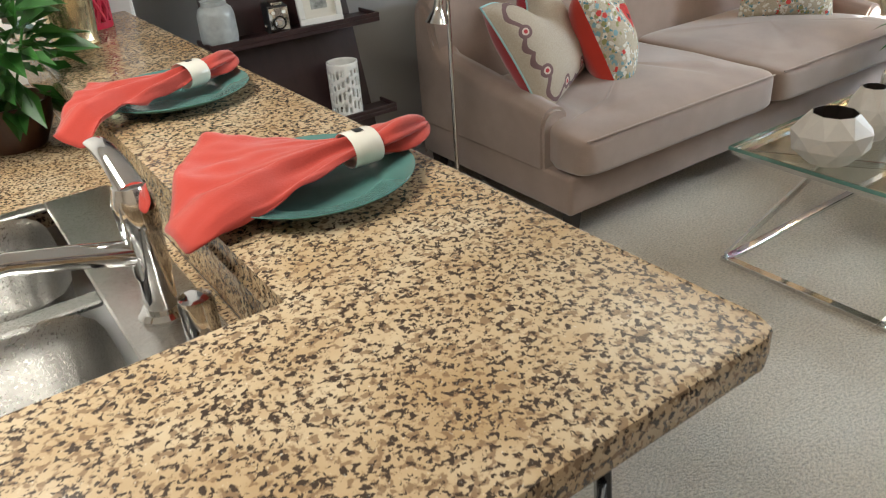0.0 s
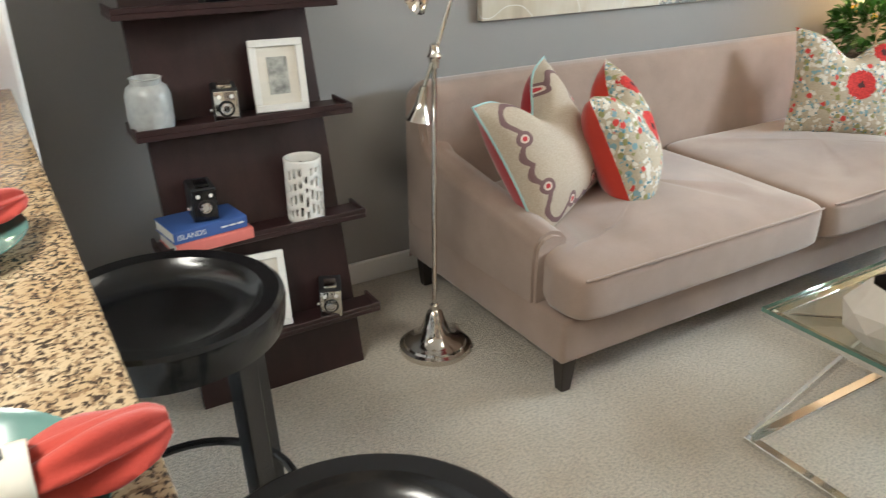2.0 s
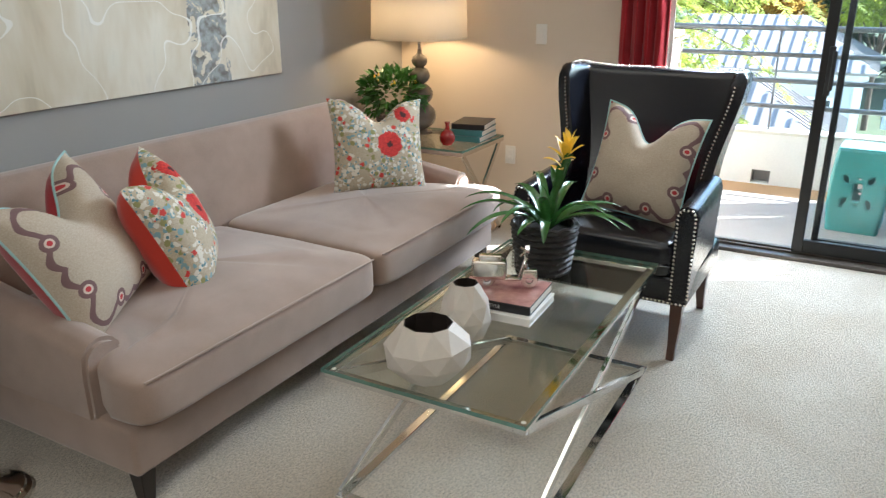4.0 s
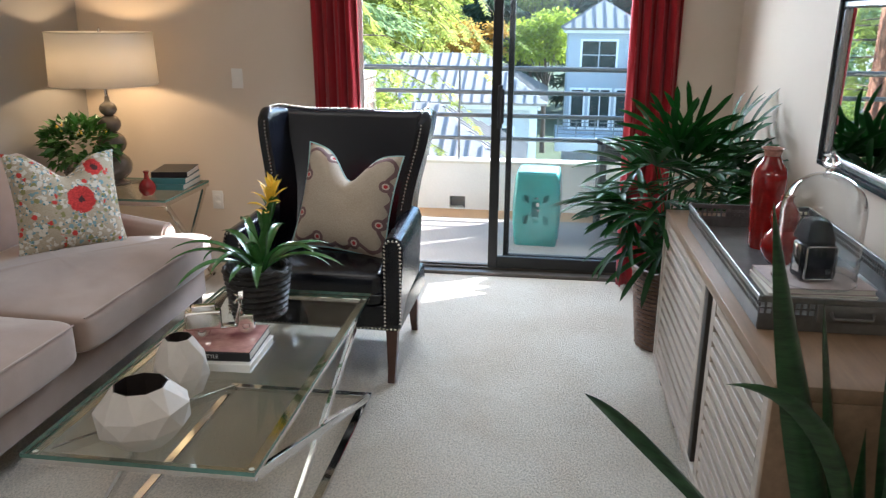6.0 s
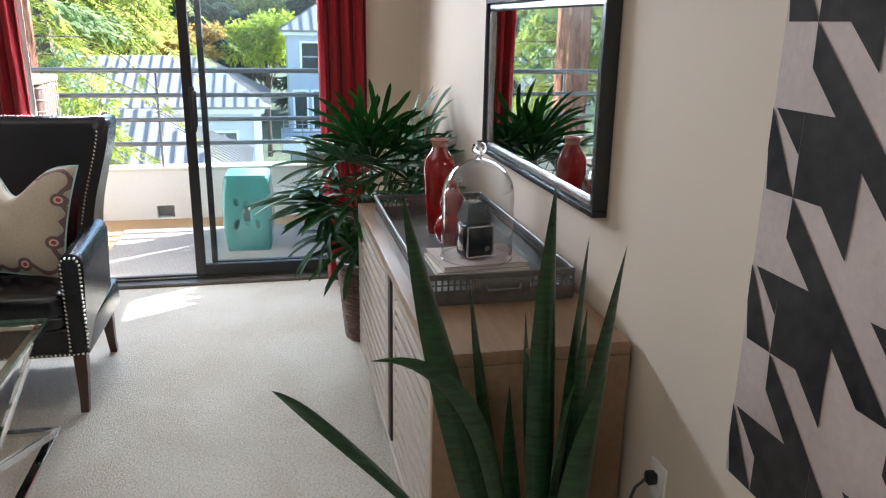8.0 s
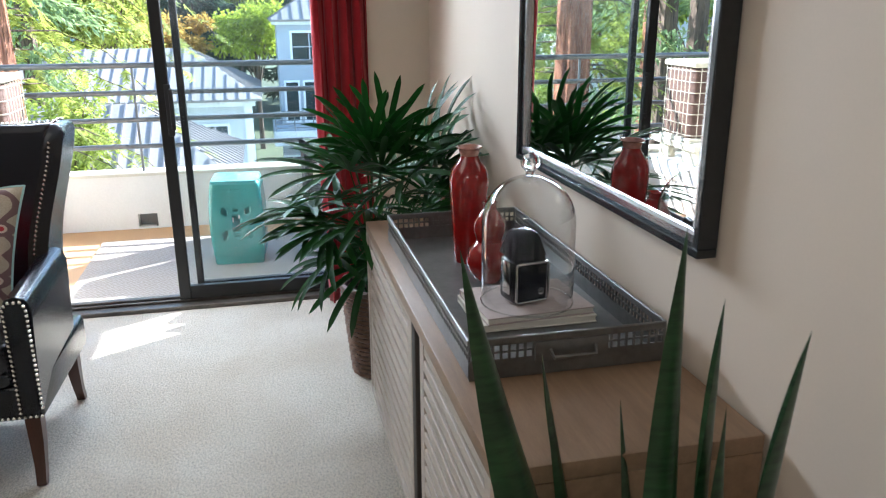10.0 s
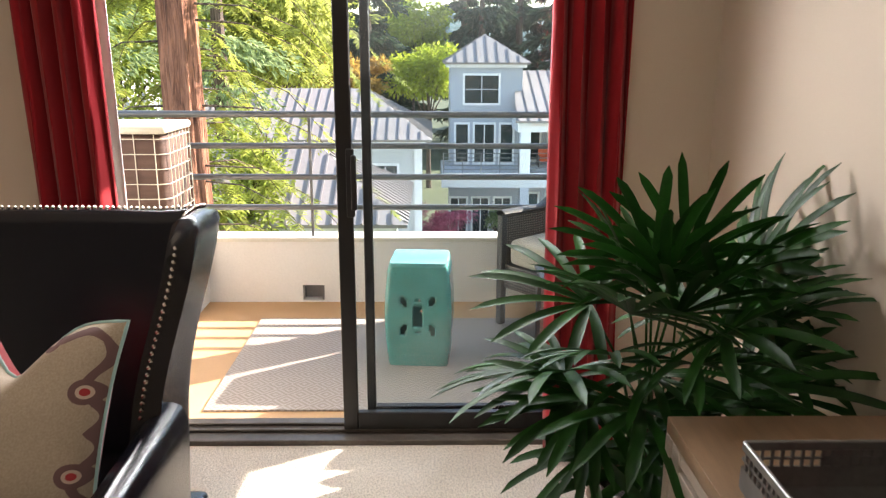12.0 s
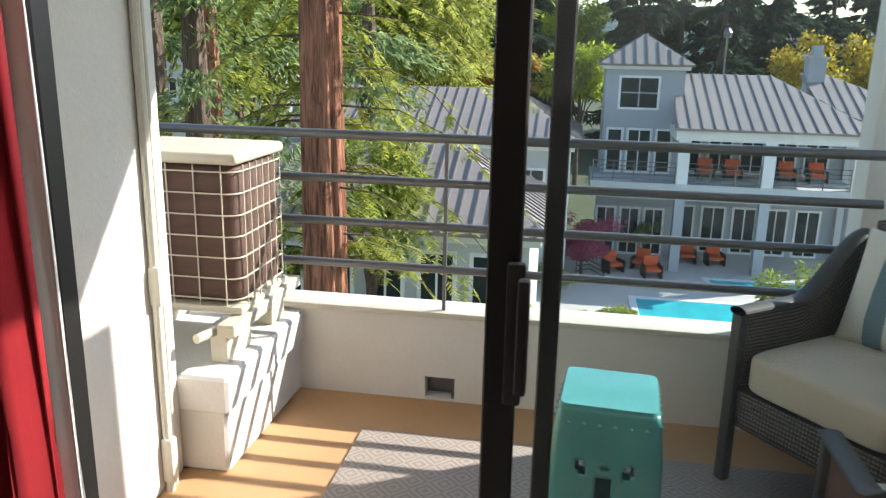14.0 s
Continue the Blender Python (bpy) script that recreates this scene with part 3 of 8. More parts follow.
def tube(points, radius, seg=10, bm=None, m=None, closed=False, caps=True):
    """A round bar along points; radius may be a number or one per point."""
    sub = bmesh.new()
    pts = [Vector(p) for p in points]
    n = len(pts)
    rad = radius if isinstance(radius, (list, tuple)) else [radius] * n
    rings, up = [], None
    for i, p in enumerate(pts):
        t = (pts[(i + 1) % n] - pts[i - 1]) if closed else (pts[min(i + 1, n - 1)] - pts[max(i - 1, 0)])
        t.normalize()
        if up is None:
            up = t.orthogonal().normalized()
        up = (up - t * up.dot(t)).normalized()
        sd = t.cross(up)
        rings.append([sub.verts.new(p + (up * math.cos(a) + sd * math.sin(a)) * rad[i]) for a in (2 * math.pi * k / seg for k in range(seg))])
    for i in range(n if closed else n - 1):
        a, b = rings[i], rings[(i + 1) % n]
        for k in range(seg):
            sub.faces.new([a[k], a[(k + 1) % seg], b[(k + 1) % seg], b[k]])
    if caps and not closed:
        sub.faces.new(rings[0][::-1])
        sub.faces.new(rings[-1])
    if bm is None:
        if m is not None:
            sub.transform(m)
        return sub
    return merge(bm, sub, m)


def bar(p, q, w, h=None, bm=None, bev=0.0):
    """A square bar from p to q."""
    p, q = Vector(p), Vector(q)
    d = q - p
    m = Matrix.Translation((p + q) / 2) @ d.to_track_quat("X", "Z").to_matrix().to_4x4()
    h = h or w
    sub = box(-d.length / 2, d.length / 2, -w / 2, w / 2, -h / 2, h / 2, bev, 1)
    if bm is None:
        sub.transform(m)
        return sub
    return merge(bm, sub, m)


def prism(outline, z0, z1, bev=0.0, seg=2):
    """A slab from an outline in plan."""
    bm = bmesh.new()
    lo = [bm.verts.new((x, y, z0)) for x, y in outline]
    hi = [bm.verts.new((x, y, z1)) for x, y in outline]
    bm.faces.new(lo[::-1])
    bm.faces.new(hi)
    n = len(lo)
    for i in range(n):
        bm.faces.new([lo[i], lo[(i + 1) % n], hi[(i + 1) % n], hi[i]])
    if bev:
        es = [e for e in bm.edges if abs(e.verts[0].co.z - e.verts[1].co.z) < 1e-6]
        bmesh.ops.bevel(bm, geom=es, offset=bev, segments=seg, profile=0.5, affect="EDGES")
    return bm


def surface(fn, nu, nv, bm=None, closed_u=False, m=None, uv_scale=None):
    """A sheet of nu x nv faces whose points are fn(u, v), u and v from 0 to 1."""
    sub = bmesh.new()
    uv = sub.loops.layers.uv.verify() if uv_scale else None
    cols = nu if closed_u else nu + 1
    g = [[sub.verts.new(fn(i / nu, j / nv)) for i in range(cols)] for j in range(nv + 1)]
    for j in range(nv):
        for i in range(nu):
            i2 = (i + 1) % cols
            f = sub.faces.new([g[j][i], g[j][i2], g[j + 1][i2], g[j + 1][i]])
            if uv:
                for lo, (a, b) in zip(f.loops, ((i, j), (i + 1, j), (i + 1, j + 1), (i, j + 1))):
                    lo[uv].uv = (a / nu * uv_scale[0], b / nv * uv_scale[1])
    if bm is None:
        if m is not None:
            sub.transform(m)
        return sub
    return merge(bm, sub, m)


def boxes(*lims, bev=0.0):
    bm = bmesh.new()
    for a in lims:
        box(*a, bev, 1, bm)
    return bm


# ---- the room: living area, bar and kitchen ----
XE, YN, YS, XW, ZC = 5.52, 3.58, -0.25, -2.6, 2.45   # inner faces
DY0, DY1, DZ = 0.18, 1.965, 2.06                       # door opening
KX, KY = 1.04, 2.96                                   # end of the kitchen wall

solo("floor", box(XW - 0.1, XE + 0.03, YS - 0.1, YN + 0.1, -0.12, 0), M["carpet"], "cream loop-pile carpet with vacuum marks", "floor", kind="structure", smooth=False)
solo("ceiling", box(XW - 0.1, XE + 0.2, YS - 0.15, YN + 0.15, ZC, ZC + 0.12), M["ceiling"], "white painted ceiling", "ceiling", kind="structure", smooth=False)
solo("wall_north", box(KX + 0.002, XE + 0.18, YN, YN + 0.14, -0.1, ZC), M["wall_grey"], "grey painted wall behind the sofa", "wall", kind="structure", smooth=False)
solo("wall_south", box(XW - 0.14, XE + 0.18, YS - 0.14, YS, -0.1, ZC), M["wall_beige"], "beige painted wall with the mirror", "wall", kind="structure", smooth=False)
solo("wall_kitchen", box(XW, KX, KY, YN + 0.14, -0.1, ZC, 0.012), M["white_paint"], "white painted kitchen wall end", "wall", kind="structure", smooth=False)
solo("wall_west", box(XW - 0.14, XW, YS, YN + 0.14, -0.1, ZC), M["wall_beige"], "plain beige wall", "wall", kind="structure", smooth=False)
solo("wall_east", boxes((XE, XE + 0.18, DY1, YN, -0.1, ZC), (XE, XE + 0.18, YS, DY0, -0.1, ZC), (XE, XE + 0.18, DY0, DY1, DZ, ZC)),
     M["wall_beige"], "beige painted wall with the sliding door", "wall", kind="structure", smooth=False)
solo("baseboard", boxes((KX + 0.01, XE - 0.001, YN - 0.014, YN + 0.002, 0, 0.095), (XE - 0.014, XE + 0.002, DY1 + 0.01, YN - 0.015, 0, 0.095),
                        (XE - 0.014, XE + 0.002, YS + 0.015, DY0 - 0.01, 0, 0.095), (XW + 0.01, XE - 0.001, YS - 0.002, YS + 0.014, 0, 0.095), bev=0.004),
     M["trim"], "white painted baseboard", "baseboard", kind="structure")

# sliding door: dark bronze frame, one fixed panel and one slid open over it
door = thing("door_1", "dark bronze sliding glass door slid half open", "sliding door", kind="structure")
part("door_frame", boxes((5.645, 5.70, DY1 - 0.04, DY1, 0, DZ), (5.55, 5.70, DY0, DY0 + 0.035, 0, DZ), (5.55, 5.70, DY0 + 0.035, DY1 - 0.035, DZ - 0.04, DZ), bev=0.004), M["black_metal"], door)
part("threshold", boxes((5.525, 5.72, DY0 + 0.035, DY1 - 0.035, -0.02, 0.022), (5.59, 5.60, DY0 + 0.035, DY1 - 0.035, 0.022, 0.036), (5.645, 5.655, DY0 + 0.035, DY1 - 0.035, 0.022, 0.036), bev=0.003), M["threshold"], door)


def door_panel(name, x, y0, y1, stile):
    fr = part(name, boxes((x, x + 0.035, y1 - stile, y1, 0.037, DZ - 0.042), (x, x + 0.035, y0, y0 + 0.05, 0.037, DZ - 0.042),
                          (x + 0.002, x + 0.033, y0 + 0.05, y1 - stile, 0.037, 0.11), (x + 0.002, x + 0.033, y0 + 0.05, y1 - stile, DZ - 0.10, DZ - 0.042), bev=0.003), M["black_metal"], door)
    g = part("pane", box(x + 0.015, x + 0.021, y0 + 0.045, y1 - stile + 0.005, 0.105, DZ - 0.095), M["pane"], fr, smooth=False)
    g.visible_shadow = False
    return fr


slider = door_panel("sliding_panel", 5.582, DY0 + 0.037, 1.088, 0.056)
door_panel("fixed_panel", 5.640, DY0 + 0.037, 0.999, 0.034)
hb = box(5.563, 5.582, 1.022, 1.052, 0.90, 1.15, 0.005)
box(5.535, 5.560, 1.012, 1.032, 0.93, 1.13, 0.006, 2, hb)
box(5.545, 5.575, 1.014, 1.030, 0.94, 0.955, 0.002, 1, hb)
box(5.545, 5.575, 1.014, 1.030, 1.105, 1.12, 0.002, 1, hb)
part("handle", hb, M["black_matte"], slider, "black pull handle")


def curtain(name, y0, y1, x, folds, lining):
    th = thing(name, "crimson floor-length curtain in soft folds", "curtain", group="door curtains")

    def cloth(u, v):
        a = 2 * math.pi * folds * u
        z = 0.012 + v * (2.26 - 0.012)
        amp = 0.026 + 0.016 * (1 - v)
        yy = y0 + (y1 - y0) * (u + 0.010 * math.sin(3 * a + 5 * v))
        return Vector((x + amp * math.sin(a + 0.5 * math.sin(4 * v)) + 0.006 * math.sin(2.3 * a + 7 * v), yy + 0.03 * (v - 0.35) + 0.012 * math.sin(a * 2 + v * 3) * (1 - v), z))
    ob = part("cloth", surface(cloth, folds * 14, 22), M["curtain"], th, angle=80)
    md = ob.modifiers.new("thick", "SOLIDIFY")
    md.thickness = 0.004
    if lining:
        li = part("lining", surface(lambda u, v: Vector((x + 0.052 + 0.3 * (cloth(u, v).x - x), cloth(u, v).y - 0.02, cloth(u, v).z)), folds * 14, 14), M["liner"], th, "white curtain lining", angle=80)
        li.modifiers.new("thick", "SOLIDIFY").thickness = 0.003
    return th


curtain("curtain", 1.835, 2.095, 5.452, 4, -1)
curtain("curtain", 0.06, 0.325, 5.452, 4, 0)
rod = thing("curtain_rod", "dark metal curtain rod above the sliding door", "curtain rod")
part("pole", tube([(5.44, -0.1, 2.28), (5.44, 2.3, 2.28)], 0.013), M["black_metal"], rod)
for yy in (-0.1, 2.3):
    part("finial", lathe([(0, -0.03), (0.022, -0.015), (0.026, 0), (0.02, 0.018), (0, 0.03)], 14, m=pose(5.44, yy, 2.28, 90)), M["black_metal"], rod)
for yy in (0.3, 1.9):
    part("bracket", boxes((5.43, 5.522, yy - 0.008, yy + 0.008, 2.262, 2.274), (5.51, 5.522, yy - 0.015, yy + 0.015, 2.23, 2.31)), M["black_metal"], rod)


def wall_plate(name, m, label, cat, sockets):
    th = thing(name, label, cat, m)
    part("plate", box(-0.035, 0.035, -0.006, 0.0, -0.058, 0.058, 0.003), M["plastic_white"], th)
    if sockets:
        for z in (-0.022, 0.022):
            part("socket", box(-0.016, 0.016, -0.009, -0.006, z - 0.014, z + 0.014, 0.002), M["plastic_white"], th)
    else:
        part("rocker", box(-0.017, 0.017, -0.010, -0.006, -0.033, 0.033, 0.002), M["plastic_white"], th)
    return th


wall_plate("light_switch", pose(5.519, 2.60, 1.165, 0, 0, -90), "white rocker light switch on the beige wall", "light switch", False)
wall_plate("wall_outlet", pose(5.519, 2.78, 0.42, 0, 0, -90), "white wall outlet beside the end table", "outlet", True)
ou = wall_plate("wall_outlet", pose(2.47, YS + 0.001, 0.47, 0, 0, 180), "white wall outlet with a black plug", "outlet", True)
part("plug", box(-0.014, 0.014, -0.035, -0.009, 0.008, 0.036, 0.006), M["black_matte"], ou, "black plug")
part("cord", tube([(0, -0.035, 0.02), (0, -0.06, 0.0), (-0.05, -0.05, -0.09), (-0.12, -0.03, -0.25), (-0.16, -0.02, -0.45)], 0.004, 6), M["black_matte"], ou)

# ---- bar and kitchen counter ----
bar_w = thing("bar_counter", "raised L-shaped beige granite breakfast bar", "bar counter")
BZ = 1.065
outline = [(0.70, 1.21), (0.70, KY - 0.003), (1.012, KY - 0.003), (1.014, 0.912), (1.006, 0.893), (0.987, 0.885), (-0.35, 0.885), (-0.35, 1.21)]
part("granite_top", prism(outline, BZ - 0.038, BZ, 0.006), M["granite"], bar_w)
part("riser_facing", boxes((0.712, 0.722, 1.225, KY - 0.003, 0.921, BZ - 0.039), (-0.35, 0.712, 1.186, 1.196, 0.921, BZ - 0.039)), M["granite"], bar_w, "granite splash strip", smooth=False)
part("half_wall", boxes((0.722, 0.83, 0.98, KY - 0.003, 0, BZ - 0.039), (-0.35, 0.722, 0.98, 1.186, 0, BZ - 0.039)), M["white_paint"], bar_w, "white painted half wall", smooth=False)
part("base_trim", boxes((0.83, 0.843, 0.967, KY - 0.003, 0, 0.09), (-0.35, 0.843, 0.967, 0.98, 0, 0.09), bev=0.003), M["trim"], bar_w)

kc = thing("kitchen_counter", "beige granite kitchen counter with a steel sink cut-out", "kitchen counter")
SX0, SX1, SY0, SY1 = 0.20, 0.685, 1.27, 2.02


def slab_with_hole(xs, ys, z0, z1):
    """A slab on a three by three grid of lines, open in the middle."""
    bm = bmesh.new()
    lo, hi = ([[bm.verts.new((x, y, z)) for x in xs] for y in ys] for z in (z0, z1))
    for j in range(3):
        for i in range(3):
            if (i, j) != (1, 1):
                bm.faces.new([hi[j][i], hi[j][i + 1], hi[j + 1][i + 1], hi[j + 1][i]])
                bm.faces.new([lo[j][i], lo[j + 1][i], lo[j + 1][i + 1], lo[j][i + 1]])
    for e in [e for e in bm.edges if e.is_boundary and abs(e.verts[0].co.z - z1) < 1e-6]:
        a, b = e.verts
        fa, fb = (next(v for row in lo for v in row if (v.co - w.co).xy.length < 1e-6) for w in (a, b))
        bm.faces.new([a, b, fb, fa])
    return bm


part("granite_slab", slab_with_hole((0.02, SX0, SX1, 0.711), (1.197, SY0, SY1, KY - 0.003), 0.882, 0.92), M["granite"], kc, smooth=False)
part("cabinet_body", box(0.06, 0.705, 1.20, KY - 0.003, 0.0, 0.70), M["white_paint"], kc, smooth=False)


def sink_bowl(y0, y1):
    bm = bmesh.new()
    cx, cy, hw, hl = (SX0 + SX1 - 0.10) / 2 - 0.005, (y0 + y1) / 2, (SX1 - SX0 - 0.13) / 2, (y1 - y0) / 2

    def ringpt(a, s, z):
        c, sn = math.cos(a), math.sin(a)
        k = (abs(c) ** 5 + abs(sn) ** 5) ** (-1 / 5)
        return Vector((cx + hw * s * c * k, cy + hl * s * sn * k, z))
    prof = [(1.0, 0.925), (0.985, 0.915), (0.965, 0.87), (0.95, 0.76), (0.90, 0.735), (0.7, 0.728), (0.2, 0.722), (0.02, 0.722)]

    def fn(u, v):
        i = min(int(v * 7 + 1e-6), 6)
        t = v * 7 - i
        a, b = prof[i], prof[i + 1]
        return ringpt(2 * math.pi * u, a[0] + (b[0] - a[0]) * t, a[1] + (b[1] - a[1]) * t)
    return surface(fn, 40, 7, bm, True)


sink = thing("kitchen_sink", "double-bowl brushed stainless steel kitchen sink", "sink")
ymid = 1.63
rim = boxes((SX0 - 0.012, SX0 + 0.02, SY0 - 0.012, SY1 + 0.012, 0.918, 0.926), (SX1 - 0.105, SX1 + 0.008, SY0 - 0.012, SY1 + 0.012, 0.918, 0.926),
            (SX0 + 0.02, SX1 - 0.105, SY0 - 0.012, SY0 + 0.018, 0.918, 0.926), (SX0 + 0.02, SX1 - 0.105, SY1 - 0.018, SY1 + 0.012, 0.918, 0.926),
            (SX0 + 0.02, SX1 - 0.105, ymid - 0.018, ymid + 0.018, 0.914, 0.924), bev=0.003)
part("rim", rim, M["steel"], sink)
for a, b in ((SY0 + 0.014, ymid - 0.014), (ymid + 0.014, SY1 - 0.014)):
    bowl = part("bowl", sink_bowl(a, b), M["steel"], sink, angle=60)
    part("drain", lathe([(0, 0), (0.03, 0.001), (0.042, 0.004), (0.044, 0)], 20, m=pose(0.40, (a + b) / 2, 0.724)), M["chrome"], bowl)

fc = thing("faucet", "chrome single-lever kitchen faucet beside the sink", "faucet", pose(0.637, 1.515, 0.926, 0, 0, 0))
part("base_plate", lathe([(0, 0), (0.034, 0), (0.034, 0.006), (0.028, 0.012), (0, 0.012)], 24), M["chrome"], fc)
part("body", lathe([(0.022, 0.010), (0.021, 0.06), (0.024, 0.065), (0.024, 0.12), (0.026, 0.125), (0.026, 0.165), (0.020, 0.185), (0, 0.19)], 24), M["chrome"], fc)
part("spout", tube([(-0.01, 0.0, 0.095), (-0.07, -0.005, 0.115), (-0.15, -0.015, 0.14), (-0.22, -0.02, 0.145), (-0.25, -0.022, 0.13), (-0.257, -0.022, 0.11)], [0.017, 0.0155, 0.014, 0.013, 0.013, 0.013], 14), M["chrome"], fc)
def lever_pt(u, v):
    """A flat arched handle sweeping up and away from the body."""
    along, side = Vector((-0.10, 0.995, 0)), Vector((0.995, 0.10, 0))
    a, w = 2 * math.pi * u, 0.018 - 0.007 * v + 0.006 * max(0.0, v - 0.6)
    p = along * (0.105 * v - 0.012) + Vector((0, 0, 0.178 + 0.040 * v + 0.012 * math.sin(math.pi * v)))
    return p + side * (w * math.cos(a)) + Vector((0, 0, (0.013 - 0.008 * v) * math.sin(a)))


lev = surface(lever_pt, 16, 14, None, True)
bmesh.ops.holes_fill(lev, edges=[e for e in lev.edges if e.is_boundary])
part("lever", lev, M["chrome"], fc)
# air-gap cap next to the faucet
sp = thing("soap_dispenser_cap", "chrome cylindrical air-gap cap beside the faucet", "air gap cap", pose(0.652, 1.395, 0.926))
part("collar", lathe([(0, 0), (0.028, 0), (0.028, 0.007), (0.022, 0.01), (0, 0.01)], 24), M["chrome"], sp)
part("cap", lathe([(0.021, 0.008), (0.0215, 0.07), (0.019, 0.077), (0, 0.079)], 24), M["chrome"], sp)

# ---- balcony ----
BF = -0.09
solo("balcony_floor", box(5.70, 7.74, -0.6, 2.9, BF - 0.16, BF), M["deck"], "tan coated balcony deck", "balcony floor", kind="structure", smooth=False)
solo("balcony_ceiling", box(5.70, 7.70, -0.6, 2.9, 2.72, 2.9), M["stucco"], "white balcony ceiling", "ceiling", kind="structure", smooth=False)
solo("wall_house", boxes((5.702, 5.71, DY1, 2.9, BF, 2.72), (5.702, 5.71, -0.6, DY0, BF, 2.72)), M["stucco"], "white stucco outer face of the house wall", "wall", kind="structure", smooth=False)
solo("wall_balcony_side", box(5.71, 6.79, 2.35, 2.9, BF, 2.72, 0.015), M["stucco"], "white stucco balcony side wall", "wall", kind="structure")
lw = solo("wall_balcony_ledge", boxes((6.80, 7.59, 2.175, 2.9, BF, 0.29), (6.78, 7.59, 2.155, 2.9, 0.16, 0.305), bev=0.012), M["stucco"], "low white stucco ledge under the condenser", "ledge", kind="structure")
pw = solo("wall_parapet", boxes((7.59, 7.74, -0.62, 1.437, BF, 0.315), (7.59, 7.74, 1.577, 2.9, BF, 0.315), (7.59, 7.74, 1.437, 1.577, BF + 0.115, 0.315), (7.59, 7.74, 1.437, 1.577, BF, BF + 0.012)), M["stucco"], "white stucco balcony parapet with a drain slot", "parapet", kind="structure", smooth=False)
solo("parapet_cap", box(7.575, 7.76, -0.62, 2.9, 0.316, 0.345, 0.008), M["cap"], "cream parapet cap", "trim", kind="structure")
# unseen beam, its height set by the shade line on the side wall
solo("balcony_beam", box(7.56, 7.70, -0.6, 2.9, 2.43, 2.719), M["stucco"], "unseen white stucco beam added to shade the balcony", "beam", kind="structure", smooth=False)
solo("balcony_pillar", box(7.755, 7.92, -0.62, -0.235, -8.0, 2.43, 0.012), M["stucco"], "beige stucco corner pillar", "pillar", kind="structure")


solo("drain_scupper", boxes((7.66, 7.70, 1.440, 1.574, BF + 0.014, BF + 0.113), (7.592, 7.66, 1.440, 1.452, BF + 0.014, BF + 0.113)), M["rail"], "grey metal drain scupper set in the parapet", "drain", smooth=False)


def end_blocker():
    """Unseen sun blocker at the balcony's end: its top falls towards the outer edge, with two small openings."""
    bm = bmesh.new()

    for x0, x1, a0, a1, b0, b1 in ((5.71, 5.90, BF, BF, 2.43, 2.43), (5.90, 6.50, BF, BF, 0.70, 0.70), (5.90, 6.50, 1.40, 1.40, 2.43, 2.43), (6.50, 6.58, BF, BF, 2.43, 2.43),
                                   (6.58, 6.80, BF, BF, 0.62, 0.62), (6.58, 6.80, 0.88, 0.88, 2.43, 1.94), (6.80, 7.18, BF, BF, 1.94, 1.22), (7.18, 7.50, BF, BF, 1.22, 1.22), (7.50, 7.59, BF, BF, 1.22, 1.08)):
        f = [bm.verts.new((x, -0.5, z)) for x, z in ((x0, a0), (x1, a1), (x1, b1), (x0, b0))]
        g = [bm.verts.new((x, -0.62, z)) for x, z in ((x0, a0), (x1, a1), (x1, b1), (x0, b0))]
        bm.faces.new(f)
        bm.faces.new(g[::-1])
        for i in range(4):
            bm.faces.new([f[i], g[i], g[(i + 1) % 4], f[(i + 1) % 4]])
    return bm


# added wall: outline and openings are cut to place shadow and sun patches
solo("wall_balcony_end", end_blocker(), M["stucco"], "unseen white stucco wall shaped to block sun at the balcony end", "wall", kind="structure", smooth=False)
pipe = thing("drain_pipe", "cream painted downpipe on the side wall", "pipe")
part("pipe", tube([(6.655, 2.332, BF), (6.655, 2.332, 2.72)], 0.017, 10), M["cap"], pipe)
part("conduit", tube([(6.70, 2.338, BF), (6.70, 2.338, 2.72)], 0.010, 8), M["cap"], pipe)
part("coupling", box(6.633, 6.677, 2.306, 2.349, 0.62, 0.76, 0.008), M["cap"], pipe)
part("coupling", box(6.633, 6.677, 2.306, 2.349, -0.05, 0.12, 0.008), M["cap"], pipe)

rl = thing("balcony_railing", "grey metal balcony railing with four horizontal bars", "railing")
for z, r in ((1.12, 0.021), (0.925, 0.019), (0.73, 0.019), (0.535, 0.019)):
    part("bar", tube([(7.62, -0.26, z), (7.62, 2.9, z)], r, 12), M["rail"], rl)
for y in (1.50,):
    part("post", box(7.612, 7.628, y - 0.008, y + 0.008, 0.345, 1.115), M["rail"], rl, smooth=False)

# ---- living room furniture ----


def rounded(w, d, h, r=0.05, crown=0.0, seg=10, sag=0.0, m=None):
    """An upholstered block centred in plan, standing on z = 0: rounded edges, a domed top."""
    def fn(u, v):
        # superellipsoid mapping
        th, ph = 2 * math.pi * u, math.pi * (v - 0.5)
        c, s = math.cos(th), math.sin(th)
        e1, e2 = 0.22, 0.25
        f = lambda a, e: math.copysign(abs(a) ** e, a)
        cp, sp = f(math.cos(ph), e2), f(math.sin(ph), e2)
        x, y, z = w / 2 * cp * f(c, e1), d / 2 * cp * f(s, e1), h / 2 * sp
        if z > 0:
            k = max(0.0, 1 - (2 * x / w) ** 2) * max(0.0, 1 - (2 * y / d) ** 2)
            z += crown * k - sag * noise.noise(Vector((x * 5, y * 5, 1.7)))
        return Vector((x, y, z + h / 2))
    return surface(fn, 56, 26, None, True, m)


